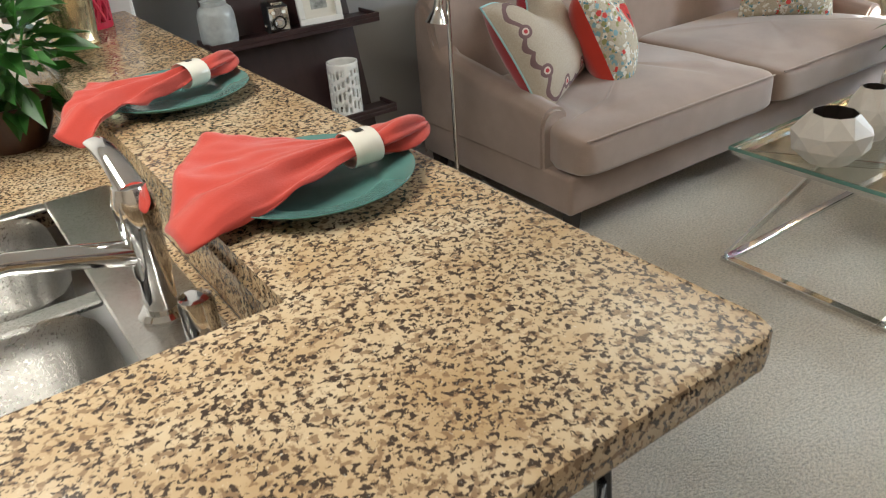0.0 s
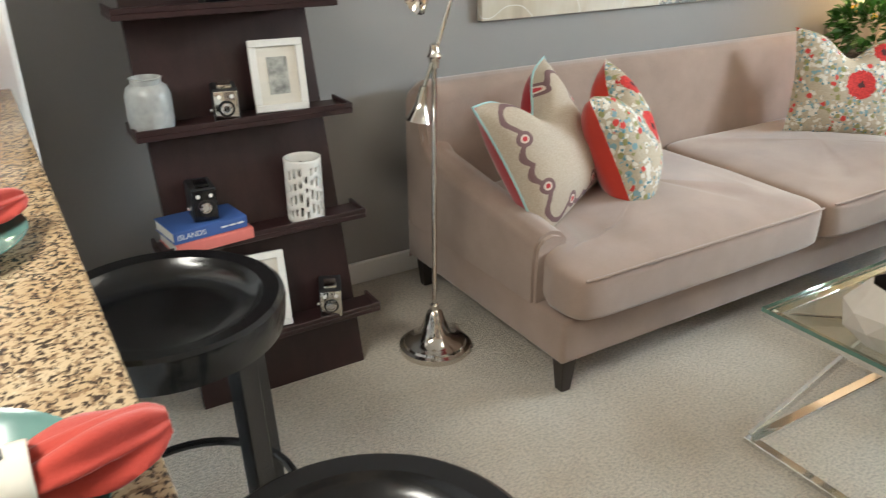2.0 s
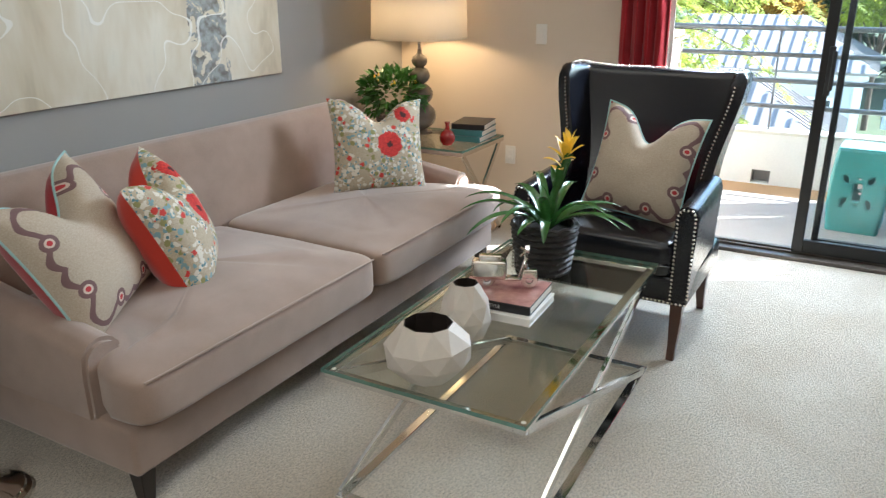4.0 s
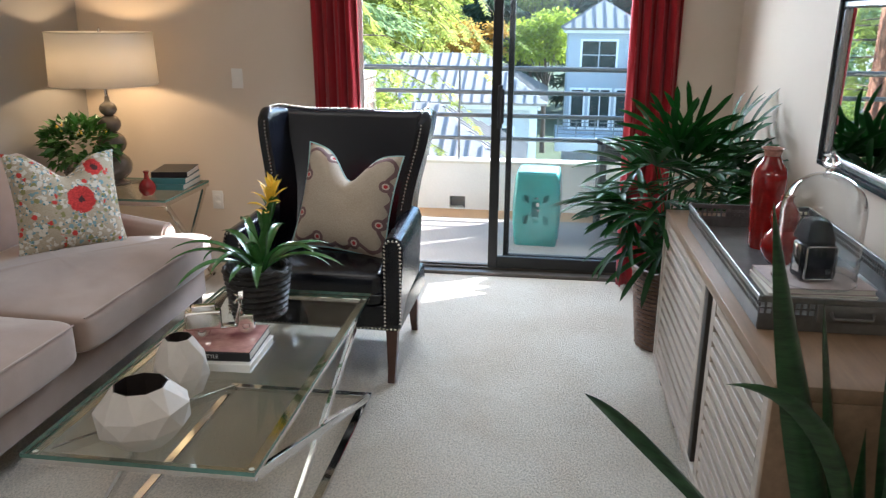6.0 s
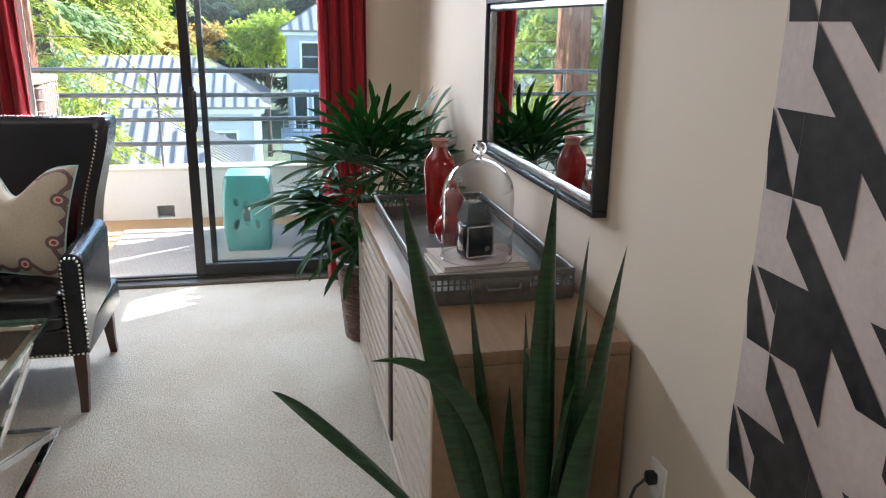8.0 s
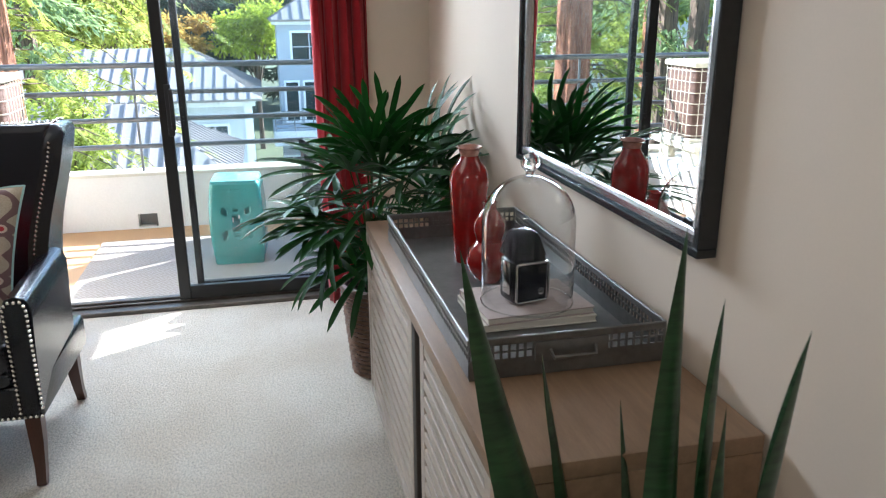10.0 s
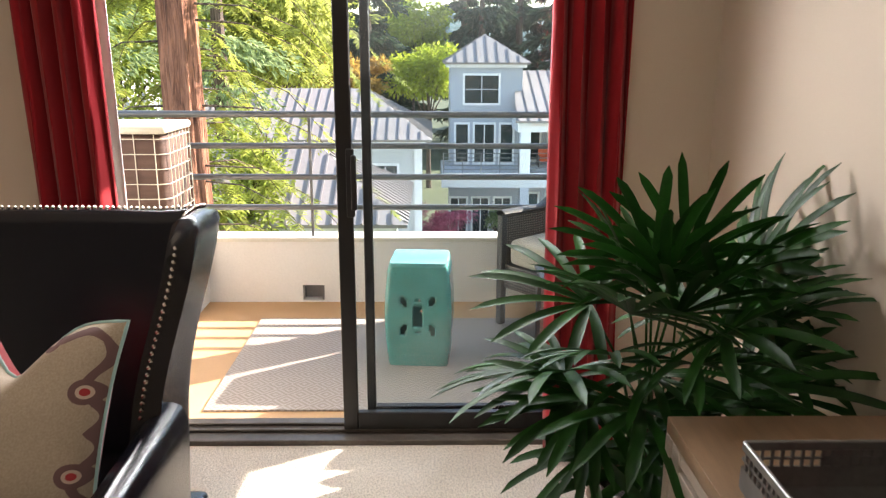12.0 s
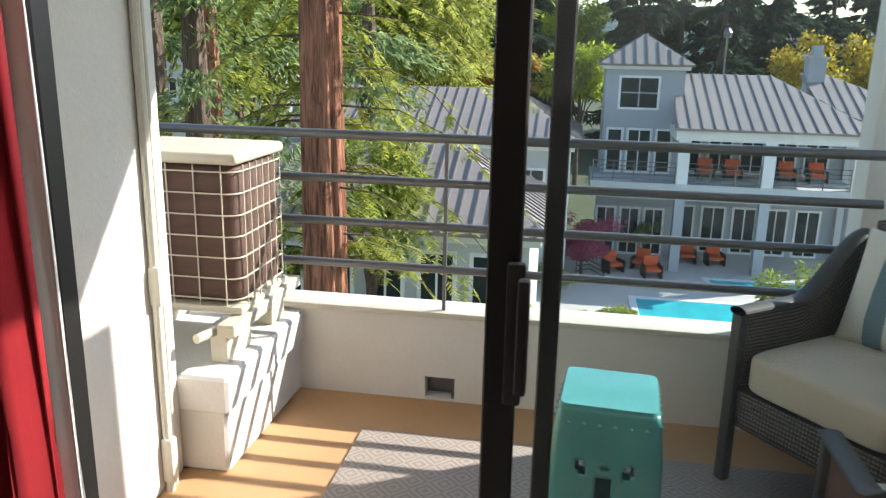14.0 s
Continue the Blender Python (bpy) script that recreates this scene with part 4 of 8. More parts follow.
def pillow_mesh(w, h, d, chop=0.0, side=1):
    """Half of a pillow (front: side 1, back: -1): standing on z = -h/2, thickness along y, corners pulled out, top pressed in."""
    def fn(u, v):
        a, b = 2 * u - 1, 2 * v - 1
        ed = (1 - abs(a) ** 2.6) * (1 - abs(b) ** 2.6)
        t = d / 2 * ed ** 0.55
        pin = 1 - 0.085 * (1 - abs(b) ** 2) * abs(a) ** 3
        pinz = 1 - 0.085 * (1 - abs(a) ** 2) * abs(b) ** 3
        z = h / 2 * b * pinz
        if chop:
            k = math.exp(-(a / 0.36) ** 2) * max(0.0, (b + 0.15) / 1.15) ** 1.3
            z -= chop * k
            t *= 1 - 0.35 * k
        wr = 0.006 * noise.noise(Vector((a * 3, b * 3, side * 2.0))) * ed
        return Vector((w / 2 * a * pin, -side * (t + wr), z))
    return surface(fn, 26, 26)


def pillow(name, w, h, d, chop, front, back, m, label, cat="pillow", group="", piping=None):
    th = thing(name, label, cat, m, group)
    part("front_cover", pillow_mesh(w, h, d, chop, 1), front, th, angle=70)
    part("back_cover", pillow_mesh(w, h, d, chop, -1), back, th, angle=70)
    if piping:
        pts = []
        for k in range(80):
            s = k / 20
            e, f = int(s), s - int(s)
            a, b = ((2 * f - 1, -1), (1, 2 * f - 1), (1 - 2 * f, 1), (-1, 1 - 2 * f))[e]
            pin, pinz = 1 - 0.085 * (1 - b * b) * abs(a) ** 3, 1 - 0.085 * (1 - a * a) * abs(b) ** 3
            z = h / 2 * b * pinz
            if chop:
                z -= chop * math.exp(-(a / 0.36) ** 2) * max(0.0, (b + 0.15) / 1.15) ** 1.3
            pts.append((w / 2 * a * pin, 0, z))
        part("piping", tube(pts, 0.0045, 6, closed=True), piping, th)
    return th


# sofa
sofa = thing("sofa", "taupe-pink velvet two-cushion sofa with dark tapered legs", "sofa")
SX_0, SX_1, SYF, SYB = 2.30, 4.66, 2.47, 3.50
part("base_rail", box(SX_0 + 0.01, SX_1 - 0.01, SYF + 0.02, SYB - 0.02, 0.125, 0.285, 0.018, 3), M["sofa"], sofa)


def sofa_back(u, v):
    # cross-section of the back, swept along x, its ends slightly rounded
    sec = [(3.30, 0.29), (3.285, 0.45), (3.315, 0.66), (3.345, 0.80), (3.375, 0.838), (3.42, 0.848), (3.465, 0.83), (3.488, 0.78), (3.492, 0.5), (3.485, 0.135)]
    k = v * (len(sec) - 1)
    i = min(int(k), len(sec) - 2)
    f = k - i
    y, z = sec[i][0] + (sec[i + 1][0] - sec[i][0]) * f, sec[i][1] + (sec[i + 1][1] - sec[i][1]) * f
    x = SX_0 + 0.02 + (SX_1 - SX_0 - 0.04) * u
    e = min(u, 1 - u)
    z -= 0.03 * max(0.0, 1 - e / 0.02) ** 2
    y += 0.008 * math.sin(u * math.pi * 2) * (z > 0.4) + 0.006 * noise.noise(Vector((x * 3, z * 4, 0)))
    return Vector((x, y, z))


sb = surface(lambda u, v: sofa_back(v, u * 30 / 29), 30, 60, None, True)
bmesh.ops.holes_fill(sb, edges=[e for e in sb.edges if e.is_boundary])
part("backrest", sb, M["sofa"], sofa, angle=60)


def smooth_step(a, b, x):
    t = min(1.0, max(0.0, (x - a) / (b - a)))
    return t * t * (3 - 2 * t)


def sofa_arm(x0, x1):
    def fn(u, v):
        y = SYF + 0.165 + (3.44 - SYF - 0.165) * v
        zt = 0.512 + 0.12 * v + 0.19 * smooth_step(0.82, 0.95, v)
        prof = [(x0, 0.27), (x0 - 0.002, 0.42), (x0 + 0.004, zt - 0.035), (x0 + 0.03, zt - 0.006), ((x0 + x1) / 2, zt + 0.004), (x1 - 0.03, zt - 0.006), (x1 - 0.004, zt - 0.035), (x1, 0.42), (x1, 0.27)]
        k = u * 8
        i = min(int(k), 7)
        f = k - i
        return Vector((prof[i][0] + (prof[i + 1][0] - prof[i][0]) * f, y, prof[i][1] + (prof[i + 1][1] - prof[i][1]) * f))
    bm = surface(lambda u, v: fn(u * 32 / 31, v), 32, 24, None, True)
    bmesh.ops.holes_fill(bm, edges=[e for e in bm.edges if e.is_boundary])
    bmesh.ops.bevel(bm, geom=[e for e in bm.edges if e.calc_face_angle(0) > 1.0], offset=0.012, segments=2, affect="EDGES")
    return bm


for x0 in (SX_0, SX_1 - 0.135):
    part("arm", sofa_arm(x0, x0 + 0.135), M["sofa"], sofa, angle=60)
half = (SX_1 - SX_0 - 0.01) / 2


def t_cushion(x0, x1, notch):
    """A seat cushion whose front corner wraps round the arm; notch: -1 left, 1 right."""
    def fn(u, v):
        th, ph = 2 * math.pi * u, math.pi * (v - 0.5)
        f = lambda a, e: math.copysign(abs(a) ** e, a)
        cp, sp = f(math.cos(ph), 0.17), f(math.sin(ph), 0.22)
        a, b = cp * f(math.cos(th), 0.14), cp * f(math.sin(th), 0.14)
        y = 2.85 + 0.43 * b
        xa, xb = x0, x1
        k = min(1.0, max(0.0, (y - 2.60) / 0.03))
        if notch < 0:
            xa = x0 + 0.135 * k
        else:
            xb = x1 - 0.135 * k
        x = (xa + xb) / 2 + (xb - xa) / 2 * a
        z = 0.375 + 0.085 * sp
        if sp > 0:
            dome_k = (1 - a * a) * (1 - b * b)
            z += 0.055 * dome_k + 0.016 * noise.noise(Vector((x * 3.5, y * 3.5, 3))) + 0.010 * dome_k * noise.noise(Vector((x * 4 + y * 9, y * 5 - x * 7, 8)))
            z += 0.006 * dome_k * math.sin(26 * (x + 0.6 * y) + 3 * noise.noise(Vector((x * 3, y * 3, 1))))
        else:
            z = max(z, 0.286)
        z -= 0.012 * max(0, -b) ** 4 * (sp > 0.5)
        return Vector((x, y, z))
    return surface(fn, 120, 60, None, True)


def welt(x0, x1, z):
    return tube([(x0 + 0.03, 2.435, z), (x0 + 0.1, 2.424, z + 0.006), ((x0 + x1) / 2, 2.420, z + 0.010), (x1 - 0.1, 2.424, z + 0.006), (x1 - 0.03, 2.435, z)], 0.004, 6)


for xa, xb, nt in ((SX_0 + 0.005, SX_0 + half, -1), (SX_0 + half + 0.008, SX_1 - 0.005, 1)):
    cu = part("seat_cushion", t_cushion(xa, xb, nt), M["sofa"], sofa, angle=70)
    part("welt", welt(xa, xb, 0.440), M["sofa"], cu)
for x in (SX_0 + 0.06, SX_1 - 0.06):
    for y in (SYF + 0.065, SYB - 0.08):
        bm = lathe([(0, 0), (0.026, 0), (0.042, 0.135), (0, 0.135)], 4, m=pose(x, y, 0, 0, 0, 45))
        bmesh.ops.bevel(bm, geom=bm.edges[:], offset=0.003, segments=1, affect="EDGES")
        part("leg", bm, M["darkleg"], sofa, "dark tapered leg")

pillow("throw_pillow", 0.50, 0.50, 0.22, 0.13, M["scroll"], M["crimson_fabric"], pose(2.545, 2.93, 0.685, -27, -9, 26),
       "ivory cotton throw pillow with brown scroll border and crimson back", "pillow", "sofa pillows", M["teal_piping"])
pillow("throw_pillow", 0.47, 0.49, 0.24, 0.12, M["floral"], M["red_fabric"], pose(2.895, 2.915, 0.66, -24, -6, 42),
       "floral linen throw pillow with red back on the sofa", "pillow", "sofa pillows")
pillow("throw_pillow", 0.50, 0.48, 0.18, 0.10, M["floral"], M["red_fabric"], pose(4.27, 2.95, 0.685, -18, 4, -36),
       "floral linen throw pillow with a large red poppy", "pillow", "sofa pillows")

# painting over the sofa
pt = thing("wall_painting", "unframed cream and grey abstract canvas above the sofa", "painting", pose(3.49, 3.543, 1.40))
part("canvas", box(-0.79, 0.79, 0, 0.036, -0.385, 0.385, 0.004), M["abstract"], pt)

# floor lamp
fl = thing("floor_lamp", "polished nickel floor lamp with two swivel bell shades", "floor lamp", pose(2.135, 2.97, 0))
part("base", lathe([(0, 0), (0.125, 0), (0.128, 0.008), (0.125, 0.02), (0.112, 0.026), (0.108, 0.034), (0.095, 0.04), (0.07, 0.05), (0.052, 0.075), (0.040, 0.11), (0.026, 0.15), (0.016, 0.158), (0.016, 0.175), (0.010, 0.18), (0, 0.18)], 40), M["nickel"], fl)
J = Vector((0.02, 0.02, 1.02))
part("stem", tube([(0, 0, 0.17), (0.008, 0.008, 0.6), J], 0.0085, 12), M["nickel"], fl)
part("pivot", lathe([(0, -0.04), (0.014, -0.035), (0.016, -0.012), (0.024, 0), (0.016, 0.012), (0.014, 0.035), (0, 0.04)], 16, m=Matrix.Translation(J)), M["nickel"], fl)
E1 = Vector((0.10, 0.0, 1.27))
part("upper_stem", tube([J, E1], 0.007, 10), M["nickel"], fl)
part("pivot", lathe([(0, -0.022), (0.016, -0.018), (0.022, 0), (0.016, 0.018), (0, 0.022)], 16, m=Matrix.Translation(E1) @ pose(0, 0, 0, 90)), M["nickel"], fl)
part("swing_arm", tube([E1 + Vector((0.17, 0.02, 0.075)), E1, E1 + Vector((-0.09, -0.02, -0.035))], 0.006, 10), M["nickel"], fl)
BELL = [(0.012, 0.0), (0.016, -0.02), (0.018, -0.045), (0.024, -0.07), (0.032, -0.085), (0.040, -0.105), (0.043, -0.108), (0.041, -0.104), (0.030, -0.083), (0.021, -0.066), (0.014, -0.04), (0, -0.03)]
s1 = part("shade", lathe(BELL, 24, m=Matrix.Translation(E1 + Vector((-0.085, -0.02, -0.03))) @ pose(0, 0, 0, 0, 62, 10)), M["nickel"], fl, "nickel bell shade")
part("lower_arm", tube([J + Vector((0, 0, 0)), J + Vector((-0.045, -0.015, -0.085))], 0.006, 10), M["nickel"], fl)
s2 = part("shade", lathe(BELL, 24, m=Matrix.Translation(J + Vector((-0.045, -0.015, -0.085))) @ pose(0, 0, 0, 0, 12, 0)), M["nickel"], fl, "nickel bell shade")

# leaning ladder bookcase
bc = thing("ladder_bookcase", "espresso leaning ladder bookcase with tray shelves", "bookcase")


def lean_y(z):
    return 3.03 + 0.27 * z        # front of the back board at height z


def board(x0, x1, z0, z1, th, off=0.0):
    bm = bmesh.new()
    c = [(lean_y(z) + off + d, z) for z, d in ((z0, 0), (z1, 0), (z1, th), (z0, th))]
    lo, hi = [bm.verts.new((x0, y, z)) for y, z in c], [bm.verts.new((x1, y, z)) for y, z in c]
    bm.faces.new(lo)
    bm.faces.new(hi[::-1])
    for i in range(4):
        bm.faces.new([lo[i], hi[i], hi[(i + 1) % 4], lo[(i + 1) % 4]])
    return bm


part("back_board", board(1.335, 1.885, 0, 2.0, 0.028), M["espresso"], bc, smooth=False)
SHELF_Z = [(0.225, 0.30), (0.535, 0.26), (0.868, 0.23), (1.185, 0.20), (1.50, 0.17)]
for z, dep in SHELF_Z:
    y1 = lean_y(z) - 0.001
    y0 = {0.225: 2.985, 0.535: 3.060, 0.868: 3.122, 1.185: 3.19, 1.50: 3.26}[z]
    sh = boxes((1.285, 1.935, y0, y1, z - 0.022, z - 0.006), (1.285, 1.935, y0, y0 + 0.010, z - 0.006, z + 0.010), (1.285, 1.295, y0 + 0.01, y1, z - 0.006, z + 0.010), (1.925, 1.935, y0 + 0.01, y1, z - 0.006, z + 0.010), bev=0.002)
    part("shelf", sh, M["espresso"], bc)


def box_camera(m, silver, label):
    th = thing("vintage_camera", label, "camera", m, "vintage cameras")
    part("body", box(-0.036, 0.036, -0.02, 0.09, 0, 0.10, 0.005), M["black_matte"], th)
    part("front_plate", box(-0.034, 0.034, -0.028, -0.0205, 0.004, 0.096, 0.004), M["silver"] if silver else M["black"], th)
    part("lens", lathe([(0, 0), (0.016, 0), (0.016, 0.008), (0.011, 0.010), (0.009, 0.006), (0, 0.006)], 18, m=pose(0, -0.028, 0.045, 90)), M["chrome"], th)
    part("lens_ring", lathe([(0.018, 0.001), (0.022, 0.003), (0.024, 0.0)], 18, m=pose(0, -0.028, 0.045, 90)), M["black"], th)
    for x in (-0.018, 0.018):
        part("finder_window", lathe([(0, 0), (0.006, 0), (0.006, 0.003), (0, 0.003)], 12, m=pose(x, -0.028, 0.08, 90)), M["ceramic_white"], th)
    part("viewfinder", box(-0.02, 0.02, -0.015, 0.04, 0.10, 0.112, 0.003), M["black"] if not silver else M["silver"], th)
    part("winder", lathe([(0, 0), (0.009, 0), (0.009, 0.01), (0, 0.01)], 12, m=pose(-0.036, 0.02, 0.03, 0, -90)), M["chrome"], th)
    return th


def photo_frame(m, w, h, photo, label):
    th = thing("photo_frame", label, "photo frame", m, "photo frames")
    t = 0.022
    part("border", boxes((-w / 2, w / 2, -0.012, 0.004, 0, t), (-w / 2, w / 2, -0.012, 0.004, h - t, h), (-w / 2, -w / 2 + t, -0.012, 0.004, t, h - t), (w / 2 - t, w / 2, -0.012, 0.004, t, h - t), bev=0.002), M["ceramic_white"], th)
    part("mat_board", box(-w / 2 + t, w / 2 - t, -0.003, 0.001, t, h - t), M["paper"], th, smooth=False)
    part("photograph", box(-w / 2 + t + 0.03, w / 2 - t - 0.03, -0.005, -0.0032, t + 0.03, h - t - 0.03), photo, th, smooth=False)
    part("easel_back", box(-0.03, 0.03, 0.0045, 0.008, 0.0, h * 0.7), M["black_matte"], th)
    return th


SH = {k: z - 0.006 for k, z in enumerate((0.225, 0.535, 0.868, 1.185, 1.50))}
jar = thing("ceramic_jar", "grey crackle-glazed wide-mouth ceramic jar on the shelf", "jar", pose(1.345, 3.19, SH[2]))
part("body", lathe([(0, 0), (0.052, 0), (0.060, 0.008), (0.063, 0.03), (0.062, 0.10), (0.055, 0.122), (0.042, 0.132), (0.042, 0.145), (0.045, 0.148), (0.040, 0.150), (0.037, 0.145), (0.036, 0.12), (0, 0.12)], 32), M["ceramic_grey"], jar)
box_camera(pose(1.552, 3.165, SH[2], 0, 0, -12), True, "silver-faced vintage box camera on the bookcase")
photo_frame(pose(1.735, 3.20, SH[2], -13, 0, -8), 0.165, 0.215, M["photo"], "white wooden photo frame with a grey picture")
bk = thing("book", "thick book with a blue cover and cream pages", "book", pose(1.425, 3.125, SH[1] + 0.036, 0, 0, 8), "shelf books")


def book_parts(th, w, d, h, cover, spine_text=None):
    """A closed book lying flat, its spine to the front (-y)."""
    part("cover", boxes((-w / 2, w / 2, -d / 2, d / 2, 0, 0.003), (-w / 2, w / 2, -d / 2, d / 2, h - 0.003, h), (-w / 2, w / 2, -d / 2, -d / 2 + 0.003, 0.003, h - 0.003), bev=0.001), cover, th)
    part("page_block", box(-w / 2 + 0.003, w / 2 - 0.003, -d / 2 + 0.003, d / 2 - 0.004, 0.003, h - 0.003), M["paper"], th, "cream page block", smooth=False)
    if spine_text:
        for txt, x, size, mt in spine_text:
            cu = bpy.data.curves.new("lettering", "FONT")
            cu.body, cu.size, cu.extrude, cu.align_x, cu.align_y = txt, size, 0.0004, "CENTER", "CENTER"
            tmp = new("lettering", cu)
            me = bpy.data.meshes.new_from_object(tmp)
            bpy.data.objects.remove(tmp)
            me.materials.clear()
            me.materials.append(mt)
            o = new("lettering", me)
            o.matrix_basis = pose(x, -d / 2 - 0.0008, h / 2, 90)
            o.parent = th


book_parts(bk, 0.225, 0.15, 0.036, M["book_blue"], [("ISLANDS", -0.06, 0.022, M["ink"])])
for k in range(3):
    part("spine_mark", box(0.03 + 0.025 * k, 0.05 + 0.025 * k, -0.0765, -0.0752, 0.016, 0.021), M["ink"], bk, smooth=False)
bk2 = thing("book", "book with a coral cover under the blue book", "book", pose(1.435, 3.12, SH[1], 0, 0, 6), "shelf books")
book_parts(bk2, 0.235, 0.155, 0.035, M["book_coral"])
box_camera(pose(1.435, 3.10, SH[1] + 0.0725, 0, 0, -4), False, "black vintage box camera standing on two books")
lan = thing("pierced_vase", "white ceramic cylinder vase with cut slots", "vase", pose(1.755, 3.125, SH[1]))
bm = bmesh.new()
R = 0.058
rows_n, seg_n = 26, 40
lr = random.Random(3)
open_cells = set()
for col in range(0, seg_n, 2):
    r = 2 + lr.randrange(3)
    while r < rows_n - 4:
        ln = lr.choice((2, 3, 4))
        for q in range(r, min(r + ln, rows_n - 3)):
            open_cells.add((col, q))
        r += ln + 2
vgrid = [[bm.verts.new((R * math.cos(2 * math.pi * i / seg_n), R * math.sin(2 * math.pi * i / seg_n), 0.2 * j / rows_n + 0.002)) for i in range(seg_n)] for j in range(rows_n + 1)]
for j in range(rows_n):
    for i in range(seg_n):
        if (i, j) not in open_cells:
            bm.faces.new([vgrid[j][i], vgrid[j][(i + 1) % seg_n], vgrid[j + 1][(i + 1) % seg_n], vgrid[j + 1][i]])
ob = part("wall", bm, M["ceramic_white"], lan)
ob.modifiers.new("thick", "SOLIDIFY").thickness = 0.006
part("base", lathe([(0, 0), (0.057, 0), (0.057, 0.006), (0, 0.006)], 32), M["ceramic_white"], lan)
photo_frame(pose(1.545, 3.045, SH[0], -12, 0, -6), 0.20, 0.245, M["photo_warm"], "white wooden photo frame leaning on the bottom shelf")
box_camera(pose(1.775, 3.02, SH[0], 0, 0, -22), True, "small silver vintage camera on the bottom shelf")
box_camera(pose(1.58, 3.235, SH[3], 0, 0, -5), False, "black vintage folding camera on the shelf")
box_camera(pose(1.75, 3.235, SH[3], 0, 0, 4), False, "black vintage box camera on the shelf")

# bar stools


def bar_stool(m):
    th = thing("bar_stool", "black lacquered round bar stool with a dished seat", "bar stool", m, "bar stools")
    part("seat", lathe([(0, 0.700), (0.10, 0.702), (0.135, 0.710), (0.155, 0.722), (0.163, 0.735), (0.168, 0.742), (0.195, 0.746), (0.203, 0.740), (0.205, 0.728), (0.203, 0.700), (0.198, 0.672), (0.19, 0.668), (0, 0.668)], 56), M["black"], th)
    for k in range(4):
        a = radians(45 + 90 * k)
        c, s = math.cos(a), math.sin(a)
        part("leg", bar((0.175 * c, 0.175 * s, 0.672), (0.205 * c, 0.205 * s, 0), 0.042, 0.030, bev=0.003), M["black"], th)
    for z in (0.22,):
        part("foot_ring", tube([(0.192 * math.cos(a), 0.192 * math.sin(a), z) for a in (2 * math.pi * i / 40 for i in range(40))], 0.010, 10, closed=True), M["black"], th)
    return th


st1 = bar_stool(pose(1.215, 1.55, 0, 0, 0, 10) @ Matrix.Diagonal((1.08, 1.08, 1, 1)))
copy_thing(st1, pose(1.165, 2.37, 0, 0, 0, -18) @ Matrix.Diagonal((1.08, 1.08, 1, 1)))

# coffee table
ct = thing("coffee_table", "polished chrome X-frame coffee table with glass top", "coffee table")
TX0, TX1, TY0, TY1, TZ = 2.62, 3.89, 1.44, 2.05, 0.455
ring = bmesh.new()
W = 0.032
for a, b in (((TX0, TY0), (TX1, TY0)), ((TX0, TY1), (TX1, TY1))):
    box(a[0], b[0], a[1] - W / 2 + (W / 2 if a[1] == TY0 else -W / 2), a[1] + W / 2 + (W / 2 if a[1] == TY0 else -W / 2), TZ - 0.030, TZ - 0.0125, 0.002, 1, ring)
box(TX0, TX0 + W, TY0 + W, TY1 - W, TZ - 0.030, TZ - 0.0125, 0.002, 1, ring)
box(TX1 - W, TX1, TY0 + W, TY1 - W, TZ - 0.030, TZ - 0.0125, 0.002, 1, ring)
part("top_frame", ring, M["chrome"], ct)
foot = bmesh.new()
for y in (TY0, TY1 - W):
    box(TX0 + 0.02, TX1, y, y + W, 0.0, 0.018, 0.002, 1, foot)
for x in (TX0 + 0.02, TX1 - W):
    box(x, x + W, TY0 + W, TY1 - W, 0.0, 0.018, 0.002, 1, foot)
part("floor_frame", foot, M["chrome"], ct)
for y in (TY0 + W / 2, TY1 - W / 2):
    part("cross_leg", bar((TX0 + 0.04, y + 0.008, 0.016), (TX1 - 0.03, y + 0.008, TZ - 0.03), 0.015, 0.03, bev=0.002), M["chrome"], ct)
    part("cross_leg", bar((TX1 - 0.04, y - 0.008, 0.016), (TX0 + 0.03, y - 0.008, TZ - 0.03), 0.015, 0.03, bev=0.002), M["chrome"], ct)
gl = part("glass_top", box(TX0 - 0.004, TX1 + 0.004, TY0 - 0.004, TY1 + 0.004, TZ - 0.012, TZ), M["table_glass"], ct, "clear glass top", smooth=False)
gl.visible_shadow = False
gl.data.materials.append(M["glass_edge"])
for p in gl.data.polygons:
    if abs(p.normal.z) < 0.5:
        p.material_index = 1
for x in (TX0 + 0.03, TX1 - 0.03):
    for y in (TY0 + 0.016, TY1 - 0.016):
        part("glass_bumper", lathe([(0, 0), (0.007, 0), (0.007, 0.0004), (0, 0.0004)], 12, m=pose(x, y, TZ - 0.0125)), M["plastic_white"], ct)


